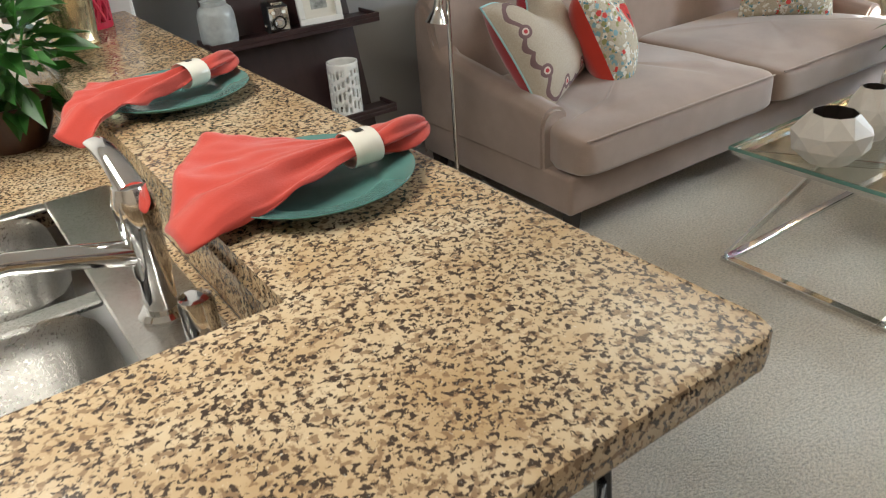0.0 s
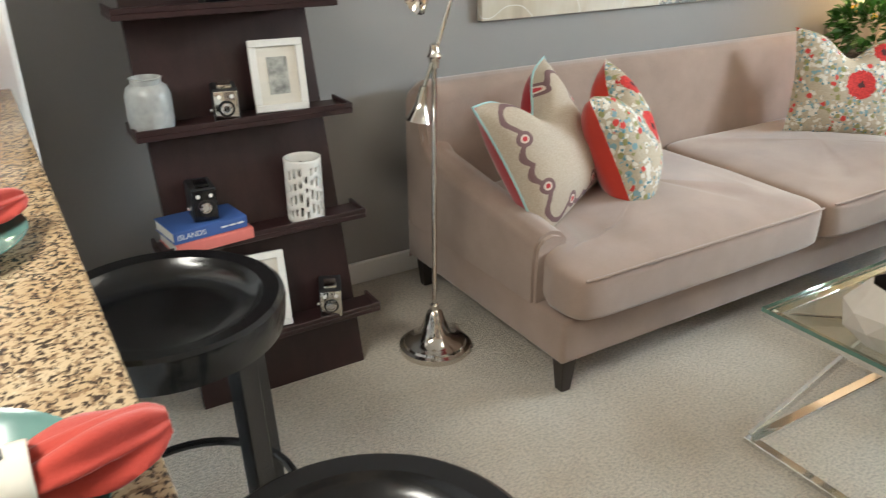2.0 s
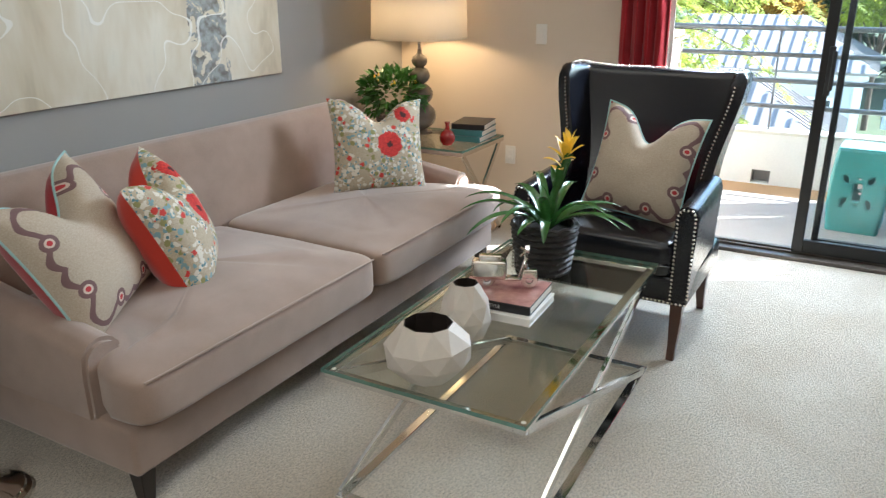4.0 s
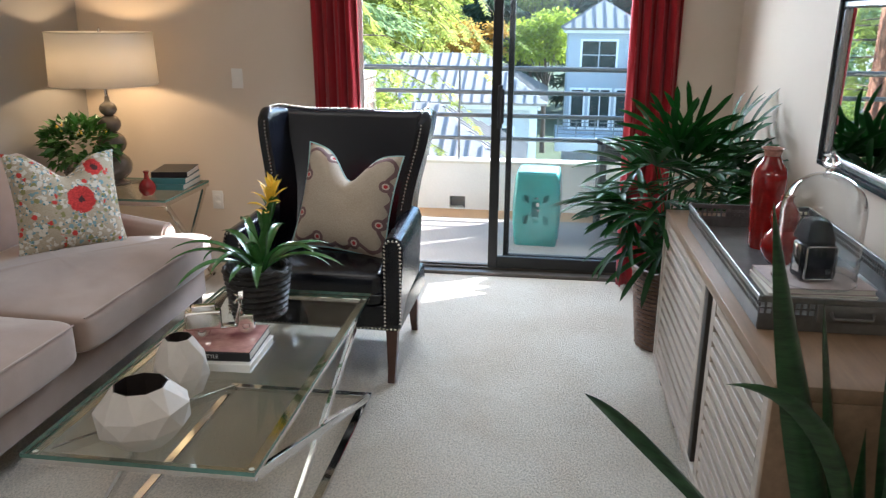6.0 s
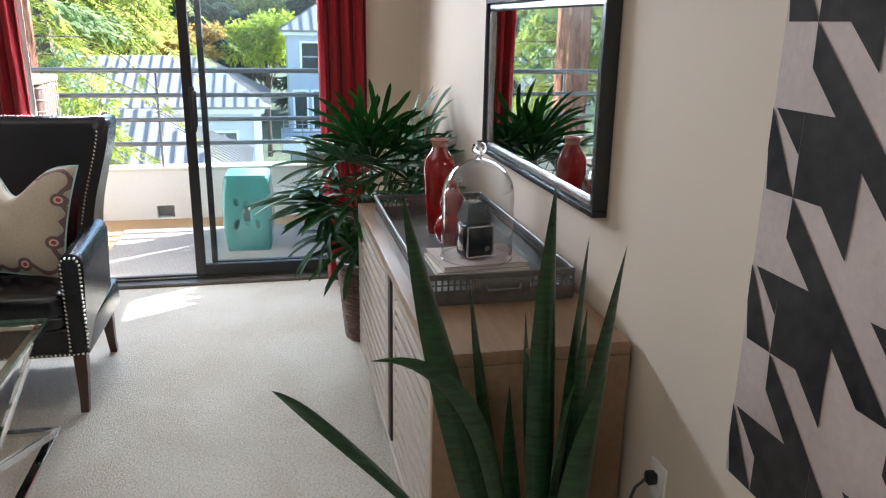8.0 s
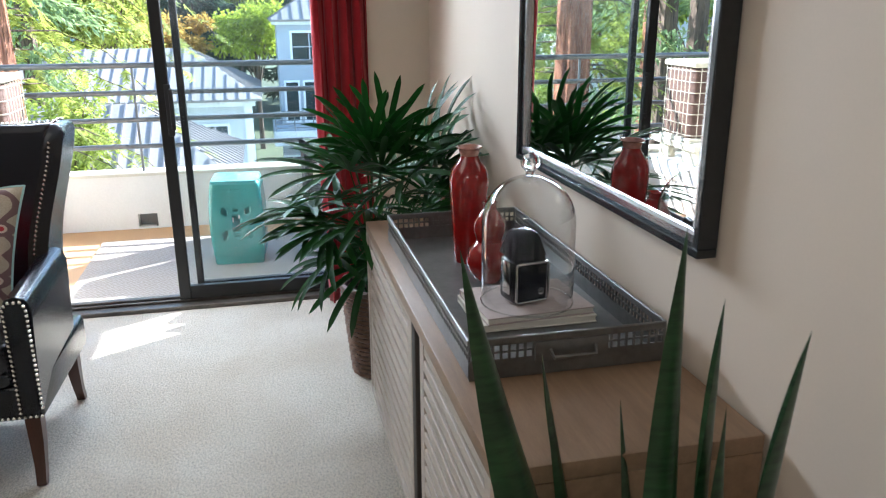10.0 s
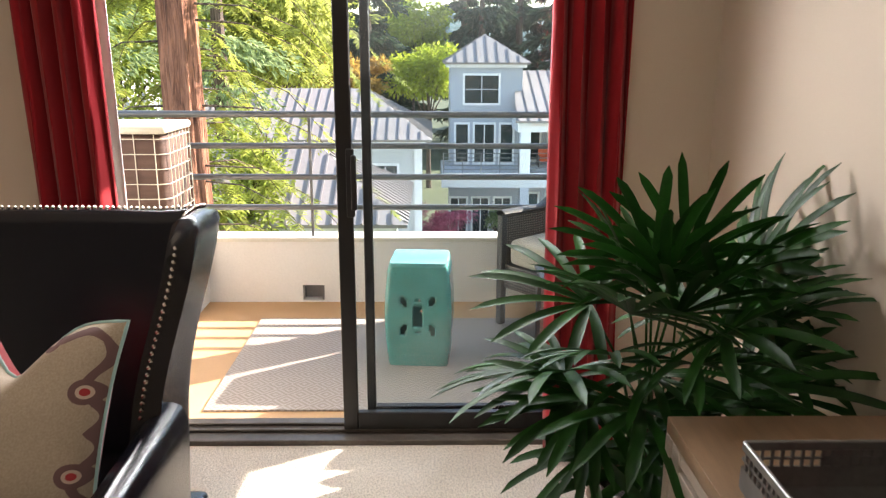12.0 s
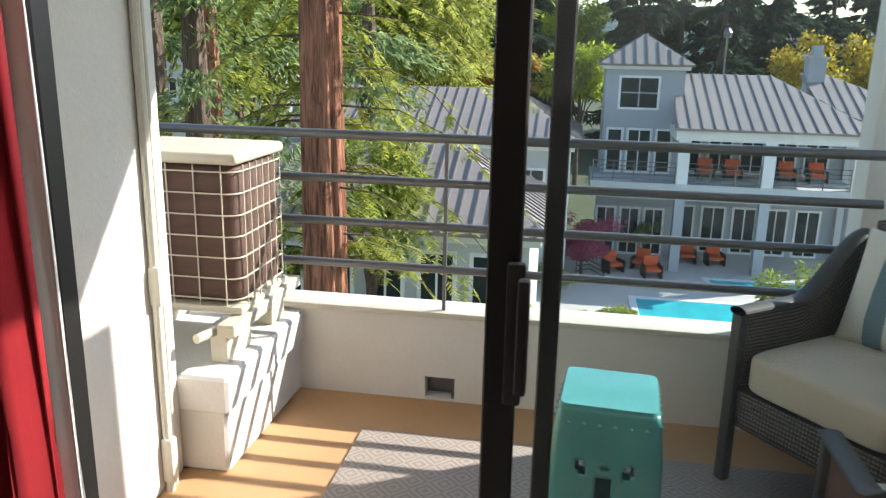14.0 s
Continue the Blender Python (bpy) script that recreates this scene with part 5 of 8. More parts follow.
def faceted_vase(m, prof, label, n=9, seed=1):
    th = thing("faceted_vase", label, "vase", m, "faceted vases")
    r = random.Random(seed)
    bm = bmesh.new()
    rings = []
    for k, (rad, z) in enumerate(prof):
        rings.append([bm.verts.new((rad * math.cos(a), rad * math.sin(a), z + (r.uniform(-0.008, 0.008) if 0 < k < len(prof) - 1 else 0))) for a in (2 * math.pi * (i + 0.5 * (k % 2)) / n for i in range(n))])
    for k in range(len(rings) - 1):
        a, b = rings[k], rings[k + 1]
        for i in range(n):
            j = (i + 1) % n
            if k % 2 == 0:
                bm.faces.new([a[i], a[j], b[i]])
                bm.faces.new([a[j], b[j], b[i]])
            else:
                bm.faces.new([a[i], a[j], b[j]])
                bm.faces.new([a[i], b[j], b[i]])
    bm.faces.new(rings[0][::-1])
    part("body", bm, M["ceramic_matte"], th, smooth=False)
    top = prof[-1]
    o = 0.5 * ((len(prof) - 1) % 2)
    bm = bmesh.new()
    ra = [bm.verts.new(((top[0] - 0.003) * math.cos(a), (top[0] - 0.003) * math.sin(a), top[1] + 0.0005)) for a in (2 * math.pi * (i + o) / n for i in range(n))]
    rb = [bm.verts.new((top[0] * 1.05 * math.cos(a), top[0] * 1.05 * math.sin(a), top[1] * 0.45)) for a in (2 * math.pi * (i + o) / n for i in range(n))]
    for i in range(n):
        bm.faces.new([ra[i], ra[(i + 1) % n], rb[(i + 1) % n], rb[i]])
    bm.faces.new(rb)
    part("inside", bm, M["inner_dark"], th, "dark glazed inside", smooth=False)
    return th


faceted_vase(pose(2.725, 1.77, TZ) @ Matrix.Scale(1.18, 4), [(0.055, 0), (0.098, 0.045), (0.102, 0.085), (0.058, 0.135)], "squat faceted matte white vase with dark inside", 9, 2)
faceted_vase(pose(3.0, 1.80, TZ) @ Matrix.Scale(1.1, 4), [(0.055, 0), (0.072, 0.05), (0.066, 0.10), (0.036, 0.155)], "tall faceted matte white vase with dark inside", 8, 5)

b1 = thing("book", "white-edged art book lying on the coffee table", "book", pose(3.25, 1.795, TZ, 0, 0, -88), "table books")
book_parts(b1, 0.29, 0.24, 0.026, M["ceramic_white"])
b2 = thing("book", "magenta-covered style book with a black spine", "book", pose(3.265, 1.80, TZ + 0.026, 0, 0, -86), "table books")
book_parts(b2, 0.275, 0.23, 0.03, M["book_black"], [("AMERICAN STYLE", -0.03, 0.017, M["ink"])])
part("cover_picture", box(-0.135, 0.135, -0.112, 0.113, 0.0302, 0.0312), M["book_photo"], b2, "magenta printed cover", smooth=False)

# scooter ornament
sc = thing("scooter_figurine", "silver-plated toy motor scooter on the books", "ornament", pose(3.275, 1.80, TZ + 0.0575, 0, 0, -68))
for x in (-0.055, 0.085):
    w_ = part("wheel", lathe([(0.012, -0.008), (0.026, -0.010), (0.030, 0), (0.026, 0.010), (0.012, 0.008)], 24, m=pose(x, 0, 0.030, 90)), M["silver"], sc)
    part("hub", lathe([(0, -0.011), (0.010, -0.010), (0.010, 0.010), (0, 0.011)], 14, m=pose(x, 0, 0.030, 90)), M["chrome"], w_)
part("body", rounded(0.115, 0.052, 0.062, m=pose(-0.048, 0, 0.032)), M["silver"], sc, angle=70)
part("footboard", box(-0.005, 0.058, -0.02, 0.02, 0.030, 0.038, 0.003), M["silver"], sc)
part("leg_shield", surface(lambda u, v: Vector((0.058 + 0.022 * v + 0.01 * (2 * u - 1) ** 2 - 0.012, 0.03 * (2 * u - 1) * (1 - 0.3 * v), 0.036 + 0.075 * v)), 8, 8), M["silver"], sc)
part("seat", rounded(0.075, 0.03, 0.02, m=pose(-0.045, 0, 0.092)), M["silver"], sc, angle=70)
part("steering_column", tube([(0.083, 0, 0.03), (0.066, 0, 0.125)], 0.005, 8), M["silver"], sc)
part("handlebar", tube([(0.055, -0.038, 0.125), (0.066, -0.015, 0.128), (0.066, 0.015, 0.128), (0.055, 0.038, 0.125)], 0.0045, 8), M["silver"], sc)
part("headlight", lathe([(0, 0), (0.013, 0.004), (0.015, 0.018), (0, 0.02)], 16, m=pose(0.064, 0, 0.135, 0, 90)), M["chrome"], sc)
part("front_fender", rounded(0.05, 0.022, 0.03, m=pose(0.085, 0, 0.036)), M["silver"], sc, angle=70)

# bromeliad in a black basket


def basket_pot(th, r0, r1, h, material, rim_r=0.008, strand=None):
    strand = strand or material
    part("pot", lathe([(0, 0), (r0, 0), (r0 + (r1 - r0) * 0.5, h * 0.5), (r1, h), (r1 - 0.008, h), (r1 - 0.012, h * 0.8), (0, h * 0.8)], 40), material, th, "woven basket pot")
    nz = max(4, int(h / 0.021))
    for k in range(nz):
        z = h * (k + 0.5) / nz
        r = r0 + (r1 - r0) * z / h
        pts = [((r + 0.004 + 0.003 * math.sin(18 * a + math.pi * k)) * math.cos(a), (r + 0.004 + 0.003 * math.sin(18 * a + math.pi * k)) * math.sin(a), z) for a in (2 * math.pi * i / 54 for i in range(54))]
        part("woven_strand", tube(pts, h / nz * 0.50, 5, closed=True), strand, th)
    for dz in (0, 1):
        pts = [((r1 + 0.004) * math.cos(a), (r1 + 0.004) * math.sin(a), h - 0.004 - 0.010 * dz + 0.004 * math.sin(14 * a + math.pi * dz)) for a in (2 * math.pi * i / 72 for i in range(72))]
        part("rim", tube(pts, rim_r, 6, closed=True), strand, th)
    part("soil", lathe([(0, h * 0.86), (r1 * 0.5, h * 0.88), (r1 - 0.012, h * 0.82)], 20), M["soil"], th, "dark soil")


def strap_leaf(length, width, droop, fold=0.25, n=12, wave=0.0):
    """A channelled strap leaf rising along +x and drooping."""
    def fn(u, v):
        w = width * math.sin(math.pi * (0.16 + 0.84 * v)) ** 0.7
        s = (2 * u - 1)
        x, z = arc[int(round(v * n))]
        return Vector((x, s * w / 2 + wave * math.sin(9 * v), z + fold * w * abs(s)))
    arc, x, z = [(0, 0)], 0.0, 0.0
    for k in range(n):
        a = droop[0] + (droop[1] - droop[0]) * (k + 0.5) / n
        x += math.cos(a) * length / n
        z += math.sin(a) * length / n
        arc.append((x, z))
    return surface(fn, 4, n)


br = thing("bromeliad_plant", "yellow-flowered bromeliad in a black woven basket", "potted plant", pose(3.63, 1.80, TZ))
basket_pot(br, 0.085, 0.112, 0.185, M["basket_black"], strand=M["strand_black"])
lr = random.Random(11)
for k in range(19):
    ln = lr.uniform(0.26, 0.42)
    d0 = radians(lr.uniform(42, 72))
    part("leaf", strap_leaf(ln, lr.uniform(0.030, 0.042), (d0, d0 - radians(lr.uniform(60, 105)))), M["leaf_brom"], br, angle=80, m=pose(0, -0.01, 0.165, 0, 0, k * 137.5 + lr.uniform(-15, 15)) @ pose(0.02, 0, 0))
part("flower_stalk", tube([(0, -0.01, 0.16), (0.0, -0.035, 0.30), (0.0, -0.075, 0.45)], [0.014, 0.013, 0.011], 8), M["leaf_brom"], br)
for k in range(7):
    # green sheath leaves climbing the stalk
    t = k / 6
    part("sheath_leaf", strap_leaf(0.13 - 0.03 * t, 0.026, (radians(78), radians(52))), M["leaf_brom"], br, angle=80, m=pose(0, -0.015 - 0.05 * t, 0.20 + 0.17 * t, 0, 0, k * 137.5))
for k in range(12):
    t = k / 11
    d0 = radians(62 + 24 * t)
    part("bract", strap_leaf(0.100 - 0.012 * t, 0.026, (d0, d0 - radians(48 - 30 * t)), 0.3, 6), M["flower"], br, "yellow bract", angle=80, m=pose(0, -0.062 - 0.014 * t, 0.405 + 0.045 * t, 0, 0, k * 137.5))
for k in range(5):
    part("bract", strap_leaf(0.075, 0.022, (radians(50), radians(-5)), 0.3, 6), M["flower"], br, "yellow bract", angle=80, m=pose(0, -0.05, 0.36 + 0.012 * k, 0, 0, k * 137.5 + 60))

# wingback armchair
ac = thing("wingback_armchair", "black leather wingback armchair with nailhead trim", "armchair", pose(4.365, 1.712, 0, 0, 0, -1))
# local: faces -x; width along y


def wing_top(s):
    a = abs(s)
    return 1.050 + 0.028 * smooth_step(0.35, 0.8, a) - 0.03 * smooth_step(0.95, 1.0, a)


def shell_in(u, v, off):
    """Inner face (off 0) to outer face of back and wings: u goes round from one wing's front edge to the other's, v goes up."""
    s = 2 * u - 1
    a, sg = abs(s), 1 if s >= 0 else -1
    z = 0.42 + (wing_top(s) - 0.42) * v
    hgt = smooth_step(0.60, 1.09, z)
    half_w = 0.272 + 0.072 * hgt ** 1.2
    lean = 0.31 * (z - 0.42)
    t = max(0.0, (a - 0.55) / 0.45)
    depth = 0.225 + 0.005 * hgt
    x = 0.215 + 0.025 * math.cos(min(1.0, a / 0.55) * math.pi / 2) + lean - depth * t
    y = sg * (half_w * min(1.0, a / 0.55) + (0.006 + 0.006 * hgt) * t)
    nx, ny = 0.75 * (1 - t) + 0.25, sg * min(1.0, t * 1.3 + 0.8 * smooth_step(0.45, 0.55, a))
    return Vector((x + off * nx, y + off * ny, z))


def chair_back():
    bm = bmesh.new()
    nu, nv, T = 44, 20, 0.062

    def fn(u, v):
        # v: 0..0.45 up the inside, over the roll, 0.55..1 down the outside
        if v <= 0.45:
            return shell_in(u, v / 0.45, 0)
        if v >= 0.55:
            p = shell_in(u, (1 - v) / 0.45, T)
            if p.z < 0.6:
                k = (0.6 - p.z) / 0.2
                p.z = 0.6 - k * 0.32
            return p
        t = (v - 0.45) / 0.10
        p, q = shell_in(u, 1, 0), shell_in(u, 1, T)
        r = p.lerp(q, 0.5 - 0.5 * math.cos(math.pi * t))
        r.z += 0.028 * math.sin(math.pi * t)
        return r
    surface(lambda u, v: fn(v, u * 48 / 47), 48, nu, bm, True)
    bmesh.ops.holes_fill(bm, edges=[e for e in bm.edges if e.is_boundary])
    return bm


part("wing_back", chair_back(), M["leather"], ac, angle=50)


def nail_run(pts, r=0.0062, step=0.0165):
    bm = bmesh.new()
    acc = 0.0
    for p, q in zip(pts, pts[1:]):
        p, q = Vector(p), Vector(q)
        L = (q - p).length
        while acc < L:
            c = p.lerp(q, acc / L)
            ico = bmesh.new()
            bmesh.ops.create_icosphere(ico, subdivisions=1, radius=r)
            ico.transform(Matrix.Translation(c))
            merge(bm, ico)
            acc += step
        acc -= L
    return bm


edge = []
for k in range(41):
    v = k / 40
    p, q = shell_in(1.0, v, -0.001), shell_in(1.0, v, 0.062)
    edge.append(p.lerp(q, 0.35) + Vector((-0.006, 0, 0.01 * (k == 40))))
for sgn in (1, -1):
    run = [Vector((p.x, p.y * sgn, p.z)) for p in edge if p.z > 0.66]
    top = []
    for k in range(0, 31):
        u = 1 - k / 60
        p = shell_in(u, 1, 0.02) + Vector((0, 0, 0.024))
        top.append(Vector((p.x, p.y * sgn, p.z)))
    part("nailhead_trim", nail_run(run), M["nail"], ac, "row of silver nailheads")
    part("nailhead_trim", nail_run([Vector((p.x + 0.03, p.y, p.z + 0.004)) for p in top]), M["nail"], ac, "row of silver nailheads")


def chair_arm(sgn):
    def fn(u, v):
        x = -0.34 + 0.50 * v
        yc = sgn * (0.345 - 0.01 * v)
        zt = 0.655 + 0.02 * v
        w = 0.042
        prof = [(-w + 0.006, 0.26), (-w, 0.45), (-w - 0.004, zt - 0.05), (-w + 0.012, zt - 0.012), (0, zt), (w - 0.008, zt - 0.012), (w + 0.004, zt - 0.05), (w - 0.005, 0.45), (w - 0.012, 0.26)]
        k = u * 8
        i = min(int(k), 7)
        f = k - i
        return Vector((x, yc + sgn * (prof[i][0] + (prof[i + 1][0] - prof[i][0]) * f), prof[i][1] + (prof[i + 1][1] - prof[i][1]) * f))
    bm = surface(lambda u, v: fn(u * 32 / 31, v), 32, 14, None, True)
    bmesh.ops.holes_fill(bm, edges=[e for e in bm.edges if e.is_boundary])
    bmesh.ops.bevel(bm, geom=[e for e in bm.edges if e.calc_face_angle(0) > 1.0], offset=0.010, segments=2, affect="EDGES")
    return bm


for sgn in (1, -1):
    part("arm", chair_arm(sgn), M["leather"], ac, angle=50)
    yi, yo = sgn * 0.312, sgn * 0.378
    part("nailhead_trim", nail_run([(-0.345, yi, 0.27), (-0.345, yi, 0.62), (-0.343, sgn * 0.325, 0.640), (-0.343, sgn * 0.365, 0.640), (-0.345, yo, 0.62), (-0.345, yo, 0.27)]), M["nail"], ac, "row of silver nailheads")
part("seat_frame", box(-0.335, 0.28, -0.375, 0.375, 0.235, 0.36, 0.018, 3), M["leather"], ac)
part("seat_cushion", rounded(0.60, 0.645, 0.155, crown=0.03, m=pose(-0.06, 0, 0.345)), M["leather"], ac, angle=70)
part("cushion_piping", tube([(-0.352, -0.30, 0.405), (-0.358, -0.15, 0.403), (-0.358, 0.15, 0.403), (-0.352, 0.30, 0.405)], 0.006, 8), M["leather"], ac)
part("nailhead_trim", nail_run([(-0.338, -0.37, 0.25), (-0.338, 0.37, 0.25)]), M["nail"], ac, "row of silver nailheads")
for x, y, dx in ((-0.30, 0.335, -0.035), (-0.30, -0.335, -0.035), (0.22, 0.325, 0.05), (0.22, -0.325, 0.05)):
    part("leg", tube([(x, y, 0.24), (x + dx * 0.1, y, 0.15), (x + dx * 0.5, y, 0.06), (x + dx, y, 0.0)], [0.034, 0.030, 0.023, 0.021], 4), M["legbrown"], ac, "dark walnut tapered leg", angle=60)
pillow("throw_pillow", 0.44, 0.47, 0.20, 0.13, M["scroll"], M["crimson_fabric"], pose(4.30, 1.63, 0.735, -19, 6, -96),
       "ivory cotton throw pillow with brown scroll border, dented top", "pillow", "", M["teal_piping"])

# end table, lamp, plant, books, bottle
et = thing("end_table", "glass-topped end table with crossed nickel legs", "end table")
EX0, EX1, EY0, EY1, EZ = 4.78, 5.32, 2.74, 3.42, 0.585
g2 = part("glass_top", box(EX0, EX1, EY0, EY1, EZ - 0.012, EZ), M["table_glass"], et, "clear glass top", smooth=False)
g2.data.materials.append(M["glass_edge"])
g2.visible_shadow = False
for p in g2.data.polygons:
    if abs(p.normal.z) < 0.5:
        p.material_index = 1
part("top_frame", boxes((EX0, EX1, EY0, EY0 + 0.025, EZ - 0.035, EZ - 0.0125), (EX0, EX1, EY1 - 0.025, EY1, EZ - 0.035, EZ - 0.0125), (EX0, EX0 + 0.025, EY0 + 0.025, EY1 - 0.025, EZ - 0.035, EZ - 0.0125), (EX1 - 0.025, EX1, EY0 + 0.025, EY1 - 0.025, EZ - 0.035, EZ - 0.0125)), M["nickel"], et)
for y in (EY0 + 0.014, EY1 - 0.014):
    part("cross_leg", bar((EX0 + 0.02, y + 0.006, 0.0), (EX1 - 0.02, y + 0.006, EZ - 0.035), 0.012, 0.03), M["nickel"], et)
    part("cross_leg", bar((EX1 - 0.02, y - 0.007, 0.0), (EX0 + 0.02, y - 0.007, EZ - 0.035), 0.012, 0.03), M["nickel"], et)
    part("foot_bar", box(EX0, EX1, y - 0.013, y + 0.012, 0, 0.016), M["nickel"], et, smooth=False)

tl = thing("table_lamp", "taupe gourd table lamp with lit ivory drum shade", "table lamp", pose(5.14, 3.22, EZ))
prof = [(0, 0), (0.075, 0), (0.075, 0.012), (0.05, 0.018)]
for zc, r in ((0.105, 0.098), (0.235, 0.080), (0.345, 0.062), (0.43, 0.048)):
    for k in range(9):
        a = -math.pi / 2 + math.pi * (0.14 + 0.72 * k / 8)
        prof.append((r * math.cos(a), zc + r * 0.86 * math.sin(a)))
prof += [(0.014, 0.475), (0.012, 0.50), (0, 0.50)]
part("gourd_body", lathe(prof, 36), M["lampbody"], tl, angle=60)
part("neck", lathe([(0, 0.495), (0.010, 0.495), (0.010, 0.60), (0.016, 0.605), (0.016, 0.64), (0, 0.64)], 14), M["nickel"], tl)
shp = lathe([(0.285, 0.565), (0.275, 0.845)], 64)
so = part("shade", shp, M["shade"], tl, "ivory linen drum shade")
so.modifiers.new("thick", "SOLIDIFY").thickness = 0.002
for z, r in ((0.565, 0.286), (0.845, 0.276)):
    part("shade_trim", tube([(r * math.cos(a), r * math.sin(a), z) for a in (2 * math.pi * i / 64 for i in range(64))], 0.003, 6, closed=True), M["shade"], tl)
part("harp", tube([(0, -0.05, 0.62), (0, -0.06, 0.72), (0, 0, 0.84), (0, 0.06, 0.72), (0, 0.05, 0.62)], 0.002, 6), M["nickel"], tl)
part("finial", lathe([(0, 0.84), (0.008, 0.845), (0.009, 0.86), (0, 0.875)], 12), M["nickel"], tl)

hp = thing("potted_plant", "leafy green houseplant with yellow buds in a basket", "potted plant", pose(4.99, 3.32, EZ))
basket_pot(hp, 0.07, 0.09, 0.13, M["wicker"], strand=M["strand_grey"])


def leaf_cloud(n, fn, size, r, width=0.5, bend=0.25):
    """Many small pointed leaves; fn gives place and outward direction."""
    verts, faces = [], []
    for k in range(n):
        p, d = fn(r)
        d = (d + Vector((r.uniform(-0.7, 0.7), r.uniform(-0.7, 0.7), r.uniform(-0.6, 0.6)))).normalized()
        s = d.cross(Vector((r.uniform(-1, 1), r.uniform(-1, 1), 1))).normalized()
        up = s.cross(d)
        L = size * r.uniform(0.65, 1.25)
        w = L * width
        i = len(verts)
        verts += [p, p + d * L * 0.45 + s * w * 0.5 + up * L * bend * 0.3, p + d * L - up * L * bend * 0.4, p + d * L * 0.45 - s * w * 0.5 + up * L * bend * 0.3]
        faces += [(i, i + 1, i + 2), (i, i + 2, i + 3)]
    return verts, faces


def cloud_part(name, data, material, parent, label="", m=None):
    me = bpy.data.meshes.new(name)
    me.from_pydata([tuple(v) for v in data[0]], [], data[1])
    me.materials.append(material)
    ob = new(name, me)
    if m is not None:
        ob.matrix_basis = m
    if parent:
        ob.parent = parent
    if label:
        ob["label"] = label
    return ob


def dome(cx, cy, cz, rx, ry, rz):
    def fn(r):
        d = Vector((r.gauss(0, 1), r.gauss(0, 1), r.gauss(0.25, 0.8))).normalized()
        k = r.uniform(0.55, 1.0)
        return Vector((cx + rx * d.x * k, cy + ry * d.y * k, cz + rz * d.z * k)), d
    return fn


cloud_part("foliage", leaf_cloud(420, dome(0, 0, 0.24, 0.17, 0.19, 0.15), 0.060, random.Random(4), 0.62), M["leaf_house"], hp, "bright green leaves")
for k in range(9):
    a = lr.uniform(0, 6.28)
    part("bud", lathe([(0, -0.008), (0.008, 0), (0.005, 0.010), (0, 0.014)], 8, m=pose(0.13 * math.cos(a), 0.14 * math.sin(a), 0.30 + 0.06 * lr.random())), M["flower"], hp, "yellow bud")
for k, (mt, lab) in enumerate((("book_teal", "teal-covered book in a stack on the end table"), ("book_teal", "teal-covered book in a stack on the end table"), ("book_black", "black-covered book on top of a stack"))):
    b = thing("book", lab, "book", pose(5.15 + 0.008 * k, 2.865, EZ + 0.033 * k, 0, 0, -86 + 3 * k), "end table books")
    book_parts(b, 0.20, 0.27 - 0.01 * k, 0.032, M[mt])
bt = thing("bud_vase", "small round oxblood-glazed bud vase on the end table", "vase", pose(4.90, 2.90, EZ))
part("body", lathe([(0, 0), (0.028, 0), (0.043, 0.022), (0.046, 0.045), (0.036, 0.07), (0.014, 0.088), (0.011, 0.115), (0.017, 0.13), (0.012, 0.13), (0.008, 0.115), (0, 0.11)], 30), M["vase_red"], bt)

# ---- sideboard wall ----
sd = thing("sideboard", "weathered oak sideboard with slatted sliding fronts", "sideboard")
BX0, BX1, BY0, BY1, BZ0, BZ1 = 2.64, 4.24, -0.235, 0.262, 0.10, 0.765
part("top", box(BX0, BX1, BY0, BY1, BZ1 - 0.035, BZ1, 0.003), M["sideboard_top"], sd, "oak top board")
# near end uses the darker oak, with its shade in the colour
part("side_panel", box(BX0, BX0 + 0.03, BY0, BY1, BZ0, BZ1 - 0.036, 0.002), M["sideboard_top"], sd)
part("side_panel", box(BX1 - 0.03, BX1, BY0, BY1, BZ0, BZ1 - 0.036, 0.002), M["sideboard"], sd)
part("bottom_board", box(BX0 + 0.03, BX1 - 0.03, BY0, BY1, BZ0, BZ0 + 0.03, 0.002), M["sideboard"], sd)
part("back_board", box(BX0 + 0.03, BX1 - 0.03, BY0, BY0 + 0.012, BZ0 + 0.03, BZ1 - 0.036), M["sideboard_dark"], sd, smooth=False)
# near-black board: the shade in the slat gaps is put into its colour
part("inner_board", box(BX0 + 0.03, BX1 - 0.03, BY1 - 0.045, BY1 - 0.030, BZ0 + 0.03, BZ1 - 0.036), M["sideboard_dark"], sd, "board coloured dark for the shade behind the slats", smooth=False)
# divider coloured as dark as the recess between the doors
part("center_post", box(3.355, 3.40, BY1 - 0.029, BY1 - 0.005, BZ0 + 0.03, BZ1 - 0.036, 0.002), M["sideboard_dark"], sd)
